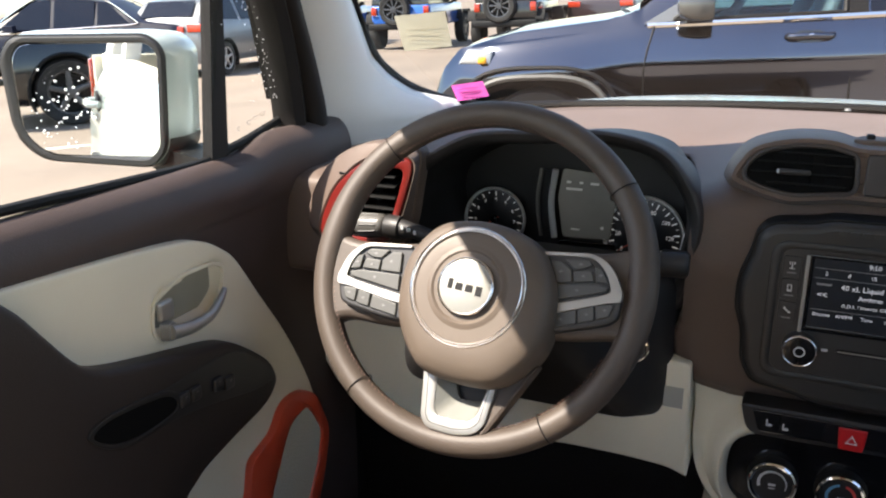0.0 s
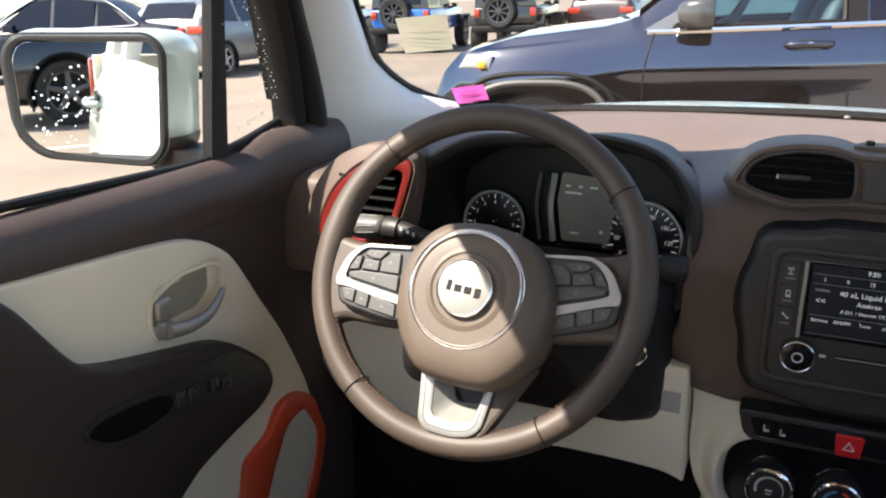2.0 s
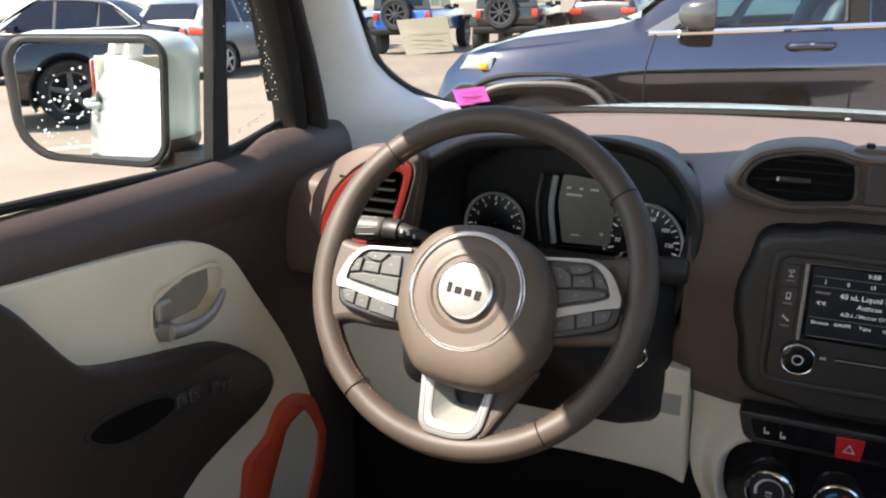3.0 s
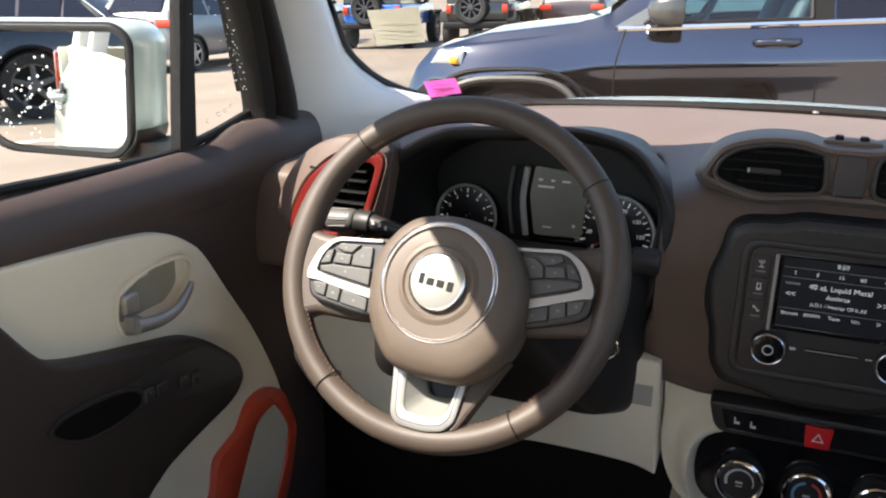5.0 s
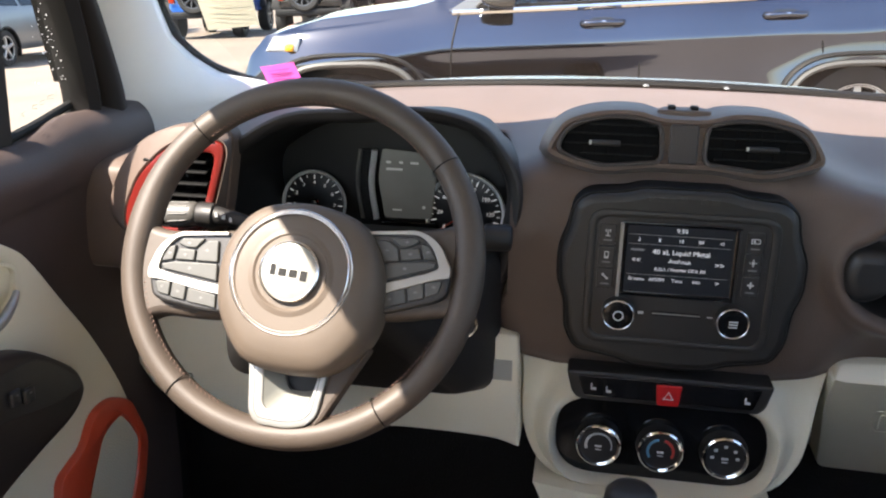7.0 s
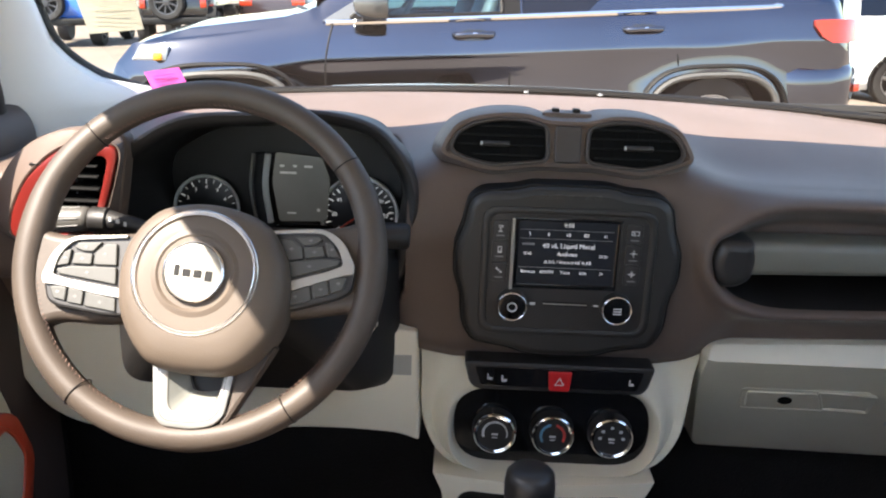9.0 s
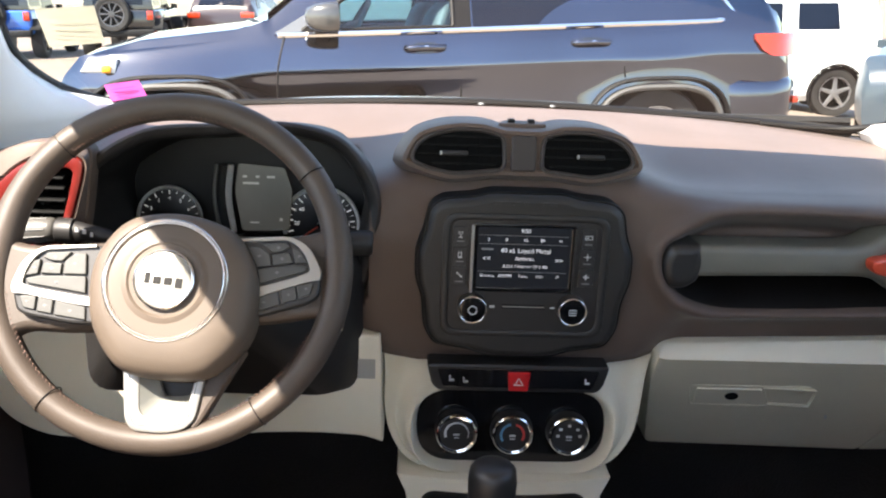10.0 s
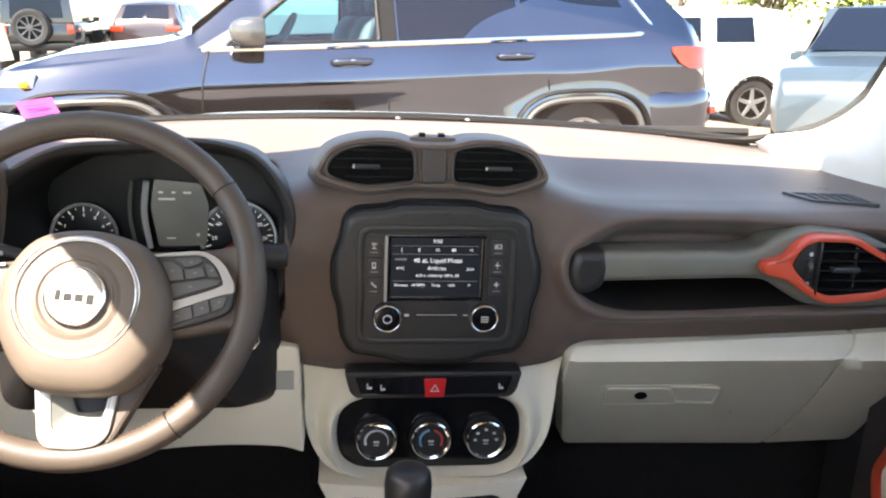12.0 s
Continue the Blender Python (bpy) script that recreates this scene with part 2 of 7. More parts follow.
def smooth_line(pts, n=8):
    p = np.asarray(pts, float)
    p = np.vstack([2 * p[0] - p[1], p, 2 * p[-1] - p[-2]])
    out = []
    for i in range(1, len(p) - 2):
        a, b, c, d = p[i - 1], p[i], p[i + 1], p[i + 2]
        for j in range(n):
            t = j / n
            out.append(0.5 * (2 * b + (c - a) * t + (2 * a - 5 * b + 4 * c - d) * t * t + (3 * b - a - 3 * c + d) * t ** 3))
    out.append(p[-2])
    return np.array(out)


def corners(pts, r, n=5):
    """Polygon with rounded corners; r one radius or one for each corner."""
    p = np.asarray(pts, float)
    k = len(p)
    rs = [r] * k if np.isscalar(r) else r
    out = []
    for i in range(k):
        a, b, c = p[i - 1], p[i], p[(i + 1) % k]
        ua, uc = (a - b) / np.linalg.norm(a - b), (c - b) / np.linalg.norm(c - b)
        d = min(rs[i], 0.48 * np.linalg.norm(a - b), 0.48 * np.linalg.norm(c - b))
        for j in range(n + 1):
            t = j / n
            out.append((1 - t) ** 2 * (b + ua * d) + 2 * t * (1 - t) * b + t * t * (b + uc * d))
    return np.array(out)


def rrect(cx, cy, w, h, r, n=5):
    return corners([(cx - w / 2, cy - h / 2), (cx + w / 2, cy - h / 2), (cx + w / 2, cy + h / 2), (cx - w / 2, cy + h / 2)], r, n)


def circle(cx, cy, r, n=32):
    a = np.linspace(0, 2 * np.pi, n, endpoint=False)
    return np.stack([cx + r * np.cos(a), cy + r * np.sin(a)], 1)


def inset(p, d):
    """Closed 2D outline moved inwards by d (outline runs either way)."""
    p = np.asarray(p, float)
    q, r = np.roll(p, 1, 0), np.roll(p, -1, 0)
    t = r - q
    t /= np.maximum(np.linalg.norm(t, axis=1, keepdims=True), 1e-9)
    nrm = np.stack([-t[:, 1], t[:, 0]], 1)
    area = 0.5 * np.sum(p[:, 0] * r[:, 1] - r[:, 0] * p[:, 1])
    return p + nrm * d * (1 if area > 0 else -1)


def resample(p, n, start=None):
    p = np.asarray(p, float)
    q = np.vstack([p, p[:1]])
    s = np.r_[0, np.cumsum(np.linalg.norm(np.diff(q, axis=0), axis=1))]
    t = np.linspace(0, s[-1], n, endpoint=False)
    return np.stack([np.interp(t, s, q[:, i]) for i in range(p.shape[1])], 1)


def fill(outline):
    """Triangles over a closed 2D outline, hollows and all."""
    pts = [Vector((float(p[0]), float(p[1]))) for p in outline]
    out = geometry.delaunay_2d_cdt(pts, [], [list(range(len(pts)))], 1, 1e-7)
    return out[2] if len(out[0]) == len(pts) else geometry.tessellate_polygon([[p.to_3d() for p in pts]])


def loft(rings, closed=True, caps=(True, True), around=True, smooth=40):
    """Skin through rings of equally many points. closed: each ring closes; around False leaves the skin open end to end."""
    k = len(rings[0])
    v = np.vstack(rings)
    f = []
    m = k if closed else k - 1
    for i in range(len(rings) - 1):
        for j in range(m):
            a, b = i * k + j, i * k + (j + 1) % k
            f.append((a, b, b + k, a + k))
    if not around:
        i = len(rings) - 1
        for j in range(m):
            a, b = i * k + j, i * k + (j + 1) % k
            f.append((a, b, (j + 1) % k, j))
        caps = (False, False)
    if closed and caps[0]:
        f.append(tuple(range(k))[::-1])
    if closed and caps[1]:
        f.append(tuple(range((len(rings) - 1) * k, len(rings) * k)))
    return mk(v, f, smooth)


def plate(outline, m, depth, bevel=0.002, front=0.0, steps=2, smooth=40):
    """Solid slab of a 2D outline in frame m: its rounded front face at w = front, its back depth behind."""
    o = np.asarray(outline, float)
    rings = [np.c_[o, np.full(len(o), front - depth)]]
    for i in range(steps + 1):
        a = i / steps * math.pi / 2
        rings.append(np.c_[inset(o, bevel * (1 - math.cos(a))), np.full(len(o), front - bevel * (1 - math.sin(a)))])
    k = len(o)
    v = np.vstack([on(m, r) for r in rings])
    f = []
    for i in range(len(rings) - 1):
        for j in range(k):
            a, b = i * k + j, i * k + (j + 1) % k
            f.append((a, b, b + k, a + k))
    last, sides = (len(rings) - 1) * k, len(f)
    f += [tuple(last + q for q in t) for t in fill(rings[-1][:, :2])] + [t[::-1] for t in fill(o)]
    return mk(v, f, smooth, sides)


def soft_plate(outline, m, depth, bevel, shape, cell=0.02):
    """Slab with an evenly meshed front, bent by shape(point), so that it shades smoothly."""
    o = np.asarray(outline, float)
    k = len(o)
    rings = [np.c_[o, np.full(k, -depth)]]
    for i in range(4):
        a = i / 3 * math.pi / 2
        rings.append(np.c_[inset(o, bevel * (1 - math.cos(a))), np.full(k, -bevel * (1 - math.sin(a)))])
    edge = rings[-1][:, :2]
    nxt = np.roll(edge, -1, 0)
    inner = []
    for u in np.arange(edge[:, 0].min(), edge[:, 0].max(), cell):
        for v in np.arange(edge[:, 1].min(), edge[:, 1].max(), cell):
            cross = (edge[:, 1] > v) != (nxt[:, 1] > v)
            with np.errstate(divide="ignore", invalid="ignore"):
                at = edge[:, 0] + (v - edge[:, 1]) / (nxt[:, 1] - edge[:, 1]) * (nxt[:, 0] - edge[:, 0])
            if np.sum(cross & (u < at)) % 2 and np.min(np.hypot(edge[:, 0] - u, edge[:, 1] - v)) > cell * 0.3:
                inner.append((u, v))
    pts = [Vector((float(p[0]), float(p[1]))) for p in np.vstack([edge, inner])]
    got = geometry.delaunay_2d_cdt(pts, [], [list(range(k))], 1, 1e-7)
    v = np.vstack([on(m, r) for r in rings] + [on(m, [(q.x, q.y, 0) for q in got[0][k:]])])
    f = []
    for i in range(len(rings) - 1):
        for j in range(k):
            a, b = i * k + j, i * k + (j + 1) % k
            f.append((a, b, b + k, a + k))
    last = (len(rings) - 1) * k
    f += [tuple(last + q for q in t) for t in got[2]]
    f.append(tuple(range(k))[::-1])
    return mk([shape(Vector(q)) for q in v], f, 60)


def band(outer, inner, m, depth, bevel=0.002, front=0.0, lift=0.0, n=None, smooth=40):
    """Ring-shaped slab between two outlines, rounded on both front edges; lift raises the inner edge."""
    outer, inner = np.asarray(outer, float), np.asarray(inner, float)
    if n:
        outer, inner = resample(outer, n), resample(inner, n)
    z = lambda w: np.full(len(outer), w)
    rings = [np.c_[outer, z(front - depth)], np.c_[outer, z(front - bevel)], np.c_[inset(outer, bevel * 0.3), z(front - bevel * 0.3)],
             np.c_[inset(outer, bevel), z(front)], np.c_[inset(inner, -bevel), z(front + lift)],
             np.c_[inset(inner, -bevel * 0.3), z(front + lift - bevel * 0.3)], np.c_[inner, z(front + lift - bevel)], np.c_[inner, z(front - depth)]]
    return loft([on(m, r) for r in rings], around=False, smooth=smooth)


def tube(path, radius, n=12, closed=False, flat=1.0):
    """Round bar along a 3D path; radius one number or one a point."""
    p = np.asarray(path, float)
    k = len(p)
    rs = np.full(k, radius) if np.isscalar(radius) else np.asarray(radius, float)
    if closed:
        t = np.roll(p, -1, 0) - np.roll(p, 1, 0)
    else:
        t = np.gradient(p, axis=0)
    t /= np.linalg.norm(t, axis=1, keepdims=True)
    ref = np.array((0, 0, 1.0)) if abs(t[0][2]) < 0.9 else np.array((1.0, 0, 0))
    rings = []
    u = np.cross(ref, t[0])
    for i in range(k):
        u = u - t[i] * (u @ t[i])
        u /= np.linalg.norm(u)
        v = np.cross(t[i], u)
        a = np.linspace(0, 2 * np.pi, n, endpoint=False)
        rings.append(p[i] + rs[i] * (np.cos(a)[:, None] * u + flat * np.sin(a)[:, None] * v))
    return loft(rings, around=not closed) if not closed else loft(rings, around=False)


def spin(profile, m, n=32, caps=(True, True), smooth=40):
    """Solid of revolution round the frame's w axis: profile of (radius, w)."""
    a = np.linspace(0, 2 * np.pi, n, endpoint=False)
    rings = [on(m, np.stack([r * np.cos(a), r * np.sin(a), np.full(n, w)], 1)) for r, w in profile]
    return loft(rings, caps=caps, smooth=smooth)


def block(lo, hi, bevel=0.003, m=None):
    """Box with rounded edges between two corners."""
    lo, hi = np.array(lo, float), np.array(hi, float)
    o = rrect((lo[0] + hi[0]) / 2, (lo[1] + hi[1]) / 2, hi[0] - lo[0], hi[1] - lo[1], bevel * 1.5, 3)
    rings = []
    for w, d in ((lo[2], bevel), (lo[2] + bevel * 0.4, bevel * 0.3), (lo[2] + bevel, 0), (hi[2] - bevel, 0), (hi[2] - bevel * 0.4, bevel * 0.3), (hi[2], bevel)):
        rings.append(np.c_[inset(o, d), np.full(len(o), w)])
    if m is not None:
        rings = [on(m, r) for r in rings]
    return loft(rings)


def words(text, m, size, spacing=1.0, thick=0.0002):
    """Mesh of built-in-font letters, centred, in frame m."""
    cu = bpy.data.curves.new("letters", "FONT")
    cu.body, cu.size, cu.align_x, cu.align_y, cu.extrude, cu.space_character = text, size, "CENTER", "CENTER", thick, spacing
    cu.resolution_u = 2
    ob = bpy.data.objects.new("letters", cu)
    scene.collection.objects.link(ob)
    me = bpy.data.meshes.new_from_object(ob.evaluated_get(bpy.context.evaluated_depsgraph_get()))
    bpy.data.objects.remove(ob)
    bpy.data.curves.remove(cu)
    me.transform(m)
    return me


def bars(items, m, thick=0.0004):
    """Plain flat bars (u, v, width, height) joined into one mesh."""
    v, f = [], []
    for u, w, a, b in items:
        i = len(v)
        q = [(u - a / 2, w - b / 2), (u + a / 2, w - b / 2), (u + a / 2, w + b / 2), (u - a / 2, w + b / 2)]
        v += [(x, y, 0) for x, y in q] + [(x, y, thick) for x, y in q]
        f += [(i + 4, i + 5, i + 6, i + 7), (i, i + 1, i + 5, i + 4), (i + 1, i + 2, i + 6, i + 5), (i + 2, i + 3, i + 7, i + 6), (i + 3, i, i + 4, i + 7)]
    return mk(on(m, v), f, 0)

# ---------- dashboard ----------
dashboard = thing("dashboard", (0, 0.1, 0.8), label="dark brown soft dashboard over light grey lower panels", category="dashboard")


def top_height(x):
    return 1.066 - 0.028 * (abs(x) / 0.6) ** 2


def step01(t):
    t = np.clip(t, 0, 1)
    return t * t * (3 - 2 * t)


def round_box_sd(x, z, cx, cz, hw, hh, r):
    qx, qz = np.abs(x - cx) - hw + r, np.abs(z - cz) - hh + r
    return np.hypot(np.maximum(qx, 0), np.maximum(qz, 0)) + np.minimum(np.maximum(qx, qz), 0) - r


def outline_sd(x, z, poly):
    """Signed distance to a closed outline, negative inside."""
    best, inside = np.full(np.shape(x), 9.0), np.zeros(np.shape(x), bool)
    for (x0, z0), (x1, z1) in zip(poly, np.roll(poly, -1, 0)):
        ex, ez = x1 - x0, z1 - z0
        t = np.clip(((x - x0) * ex + (z - z0) * ez) / (ex * ex + ez * ez + 1e-15), 0, 1)
        best = np.minimum(best, np.hypot(x - x0 - t * ex, z - z0 - t * ez))
        if abs(ez) > 1e-12:
            inside ^= ((z0 > z) != (z1 > z)) & (x < x0 + (z - z0) / ez * ex)
    return np.where(inside, -best, best)


LIP_I = corners([(0.174, 0.958), (0.236, 0.998), (0.346, 1.002), (0.46, 0.996), (0.79, 0.972), (0.79, 0.892), (0.477, 0.886), (0.346, 0.877), (0.244, 0.877), (0.196, 0.895), (0.175, 0.928)], [0.03, 0.05, 0.05, 0.05, 0.02, 0.02, 0.05, 0.05, 0.04, 0.03, 0.03], 6)


def dash_skin():
    xs = np.linspace(-0.72, 0.72, 361)
    rows = []
    for x in xs:
        zb = 0.795 + 0.012 * min(1, max(0, abs(x) - 0.12) / 0.07) + 0.05 * max(0, abs(x) - 0.19)
        zt = top_height(x)
        near = math.exp(-(x / 0.17) ** 4)
        off = float(step01((abs(x) - 0.15) / 0.08))
        prof = [(0.048 + 0.034 * off, zb), (0.034 + 0.024 * off, zb + 0.03 + 0.014 * off), (0.030 - 0.006 * off, 0.93 - 0.042 * off), (0.030 + 0.01 * near, 0.985), (0.044 + 0.012 * near, 1.0085 + 0.0155 * near),
                (0.080 + 0.01 * near, 1.015 + 0.035 * near), (0.16, 1.019 + 0.041 * near), (0.30, 0.5 * (1.022 + 0.026 * near + zt) + 0.002), (0.46, zt), (0.50, zt - 0.004)]
        line = smooth_line(prof, 18)
        s = np.r_[0, np.cumsum(np.linalg.norm(np.diff(line, axis=0), axis=1))]
        t = np.linspace(0, s[-1], 190)
        rows.append(np.stack([np.full(190, x), np.interp(t, s, line[:, 0]), np.interp(t, s, line[:, 1])], 1))
    g = np.array(rows)
    X, Y, Z = g[..., 0], g[..., 1], g[..., 2]
    face = Y < 0.075
    # open pocket with a soft lip on the passenger side
    sd = outline_sd(X, Z, LIP_I)
    Y += np.where(face, (0.058 + 0.047 * step01((0.962 - Z) / 0.05)) * step01((-sd + 0.004) / 0.036) - 0.012 * np.exp(-((sd - 0.010) / 0.010) ** 2), 0)
    # hollow for the instruments
    sd = round_box_sd(X, Z, -0.3625, 0.945, 0.1825, 0.105, 0.06)
    Y += np.where(Y < 0.235, (0.235 - np.minimum(Y, 0.235)) * step01((-sd) / 0.012), 0)
    # hollow behind the outer vents
    sd = round_box_sd(X, Z, -0.577, 0.985, 0.052, 0.050, 0.02)
    Y += np.where(face, 0.05 * step01(-sd / 0.01), 0)
    n, k = g.shape[:2]
    i, j = np.meshgrid(np.arange(n - 1), np.arange(k - 1), indexing="ij")
    a = (i * k + j).ravel()
    return g, mk(g.reshape(-1, 3), np.stack([a, a + k, a + k + 1, a + 1], 1), 60)


SKIN, skin_mesh = dash_skin()
part("upper_panel", skin_mesh, "dash", dashboard, "dark brown grained soft upper panel")

# mean camera position; the lower mouldings are bent along rays from it
VIEW_EYE = Vector((-0.08, -0.92, 1.25))


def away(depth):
    """Bends a moulding: each point goes depth(point) further back along its ray from the camera, so its outline keeps
    fitting the view.
    """
    return lambda v: VIEW_EYE + (v - VIEW_EYE) * (1 + depth(v) / 0.95)


# the lid rolls back at its top edge and falls away to its foot, shaped to fit the camera's view
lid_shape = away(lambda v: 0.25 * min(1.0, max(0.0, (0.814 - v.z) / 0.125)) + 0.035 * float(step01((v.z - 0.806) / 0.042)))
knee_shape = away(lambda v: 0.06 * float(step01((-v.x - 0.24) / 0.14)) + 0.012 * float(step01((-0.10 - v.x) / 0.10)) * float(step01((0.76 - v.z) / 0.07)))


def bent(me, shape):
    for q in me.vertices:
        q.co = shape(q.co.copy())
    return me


# light grey lower panels
KNEE = corners([(-0.662, 0.777), (-0.622, 0.712), (-0.576, 0.690), (-0.493, 0.686), (-0.38, 0.694), (-0.30, 0.700), (-0.233, 0.700), (-0.182, 0.697), (-0.158, 0.688), (-0.164, 0.834), (-0.30, 0.842), (-0.71, 0.852)], [0.03, 0.03, 0.02, 0.02, 0.03, 0.02, 0.02, 0.02, 0.004, 0.004, 0.02, 0.01])
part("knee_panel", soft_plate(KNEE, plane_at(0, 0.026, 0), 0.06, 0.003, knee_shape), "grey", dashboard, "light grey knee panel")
part("panel_mark", bars([(-0.181, 0.790, 0.022, 0.026)], plane_at(0, 0.0252, 0)), mat("faded_grey", (0.33, 0.325, 0.29), 0.6), dashboard)

GLOVE = corners([(0.184, 0.7035), (0.463, 0.6985), (0.494, 0.7255), (0.524, 0.759), (0.5575, 0.807), (0.574, 0.831), (0.5715, 0.851), (0.40, 0.843), (0.187, 0.834), (0.183, 0.812), (0.178, 0.785)], [0.01, 0.006, 0.03, 0.03, 0.03, 0.015, 0.004, 0.02, 0.006, 0.02, 0.03])
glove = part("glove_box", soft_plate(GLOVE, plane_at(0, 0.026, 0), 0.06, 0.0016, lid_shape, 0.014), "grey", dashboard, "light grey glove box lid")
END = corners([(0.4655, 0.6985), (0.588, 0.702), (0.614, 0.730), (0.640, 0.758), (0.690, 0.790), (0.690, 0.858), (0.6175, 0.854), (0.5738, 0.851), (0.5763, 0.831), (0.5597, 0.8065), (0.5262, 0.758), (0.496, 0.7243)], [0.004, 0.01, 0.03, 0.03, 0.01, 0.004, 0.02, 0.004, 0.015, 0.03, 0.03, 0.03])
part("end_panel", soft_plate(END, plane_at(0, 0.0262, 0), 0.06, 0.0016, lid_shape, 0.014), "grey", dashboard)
LID = plane_at(0, 0.026, 0)
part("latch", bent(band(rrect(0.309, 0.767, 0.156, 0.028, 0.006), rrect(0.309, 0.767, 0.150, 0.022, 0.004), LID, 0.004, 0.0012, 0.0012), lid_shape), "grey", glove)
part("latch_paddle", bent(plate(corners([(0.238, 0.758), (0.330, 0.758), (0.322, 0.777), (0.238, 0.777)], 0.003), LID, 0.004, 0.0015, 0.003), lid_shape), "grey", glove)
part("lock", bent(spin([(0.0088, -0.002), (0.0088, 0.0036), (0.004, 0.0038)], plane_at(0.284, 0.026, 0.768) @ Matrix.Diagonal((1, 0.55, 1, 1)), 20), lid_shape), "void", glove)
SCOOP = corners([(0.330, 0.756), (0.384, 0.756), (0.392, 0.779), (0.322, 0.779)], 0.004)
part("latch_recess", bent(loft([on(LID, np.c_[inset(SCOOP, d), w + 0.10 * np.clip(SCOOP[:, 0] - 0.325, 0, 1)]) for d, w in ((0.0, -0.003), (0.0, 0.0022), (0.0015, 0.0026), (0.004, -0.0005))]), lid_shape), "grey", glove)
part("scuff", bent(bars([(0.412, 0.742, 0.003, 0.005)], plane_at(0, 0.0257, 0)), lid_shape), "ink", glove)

# dark bed behind the seams
FILL = corners([(0.150, 0.712), (0.58, 0.712), (0.63, 0.770), (0.64, 0.835), (0.150, 0.825)], 0.005)
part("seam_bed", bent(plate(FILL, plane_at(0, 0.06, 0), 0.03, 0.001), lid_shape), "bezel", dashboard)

# black sheet on the pocket's lower skin, standing for shade under the bar
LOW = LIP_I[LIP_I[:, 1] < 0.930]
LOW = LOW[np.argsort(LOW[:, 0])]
shade_sheet = []
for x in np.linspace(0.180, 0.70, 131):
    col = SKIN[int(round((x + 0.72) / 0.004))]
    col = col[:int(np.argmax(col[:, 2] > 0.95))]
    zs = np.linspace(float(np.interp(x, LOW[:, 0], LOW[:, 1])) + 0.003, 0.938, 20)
    shade_sheet.append(np.stack([np.full(20, x), np.interp(zs, col[:, 2], col[:, 1]) - 0.0015, zs], 1))
part("pocket_shade_sheet", loft(shade_sheet, closed=False, caps=(False, False), smooth=60), "shade_sheet", dashboard, "dark sheet in the lower half of the open pocket, for shade under the bar")

# grab bar in the pocket, which widens into the vent housing
BAR = corners([(0.195, 0.922), (0.40, 0.928), (0.434, 0.927), (0.462, 0.909), (0.490, 0.893), (0.535, 0.888), (0.66, 0.892), (0.68, 0.93), (0.66, 0.955), (0.600, 0.972), (0.548, 0.996), (0.472, 1.001), (0.440, 0.985), (0.422, 0.969), (0.396, 0.964), (0.195, 0.962)],
              [0.006, 0.03, 0.02, 0.02, 0.02, 0.03, 0.02, 0.02, 0.02, 0.03, 0.03, 0.02, 0.02, 0.02, 0.03, 0.006], 5)
grab = part("grab_bar", soft_plate(resample(BAR, 150), plane_at(0, 0.018, 0), 0.050, 0.009, lambda v: v, 0.015), "bar", dashboard, "olive grey grab bar across the open pocket")
END_CAP = corners([(0.172, 0.945), (0.180, 0.9645), (0.218, 0.9635), (0.224, 0.940), (0.218, 0.917), (0.203, 0.907), (0.184, 0.907), (0.174, 0.923)], [0.012, 0.012, 0.004, 0.01, 0.006, 0.01, 0.012, 0.012], 5)
part("bar_end", plate(END_CAP, plane_at(0, 0.020, 0), 0.055, 0.012, 0.005, steps=5), "satin", grab, "dark rounded end cap")

# windshield demister slot and small mark on top
DEM = Matrix.Translation((0.556, 0.108, 1.0168)) @ Matrix.Rotation(radians(-11), 4, "Z") @ Matrix.Rotation(radians(2), 4, "X")
slot = part("demister_slot", band(corners([(-0.060, 0.022), (0.040, 0.030), (0.058, -0.030), (-0.030, -0.024)], 0.006), corners([(-0.048, 0.016), (0.034, 0.022), (0.048, -0.023), (-0.026, -0.018)], 0.004), DEM, 0.006, 0.001, 0.003), "bezel", dashboard)
part("slot_bed", plate(corners([(-0.050, 0.018), (0.036, 0.024), (0.050, -0.025), (-0.028, -0.020)], 0.004), DEM, 0.004, 0.0005, 0.0012), "frit", slot)
for i in range(5):
    u = -0.018 + i * 0.014
    part("slot_rib", plate(corners([(u, -0.020), (u + 0.004, -0.020), (u - 0.006, 0.019), (u - 0.010, 0.019)], 0.001), DEM, 0.003, 0.0008, 0.003), "bezel", slot)
part("top_mark", bars([(-0.020 + 0.009 * i, 0.066, 0.006, 0.006) for i in range(4)], DEM @ Matrix.Translation((0.01, 0, 0.0004)), 0.0006), "bezel", dashboard)

# ---------- outer vents ----------


def vent_blades(parent, xs0, xs1, zs, y, half):
    for z in zs:
        part("blade", block((xs0, -0.0012, -half), (xs1, 0.0012, half), 0.0006, Matrix.Translation((0, y, z)) @ Matrix.Rotation(radians(8), 4, "X") @ Matrix(((1, 0, 0, 0), (0, 0, 1, 0), (0, 1, 0, 0), (0, 0, 0, 1)))), "slat", parent)


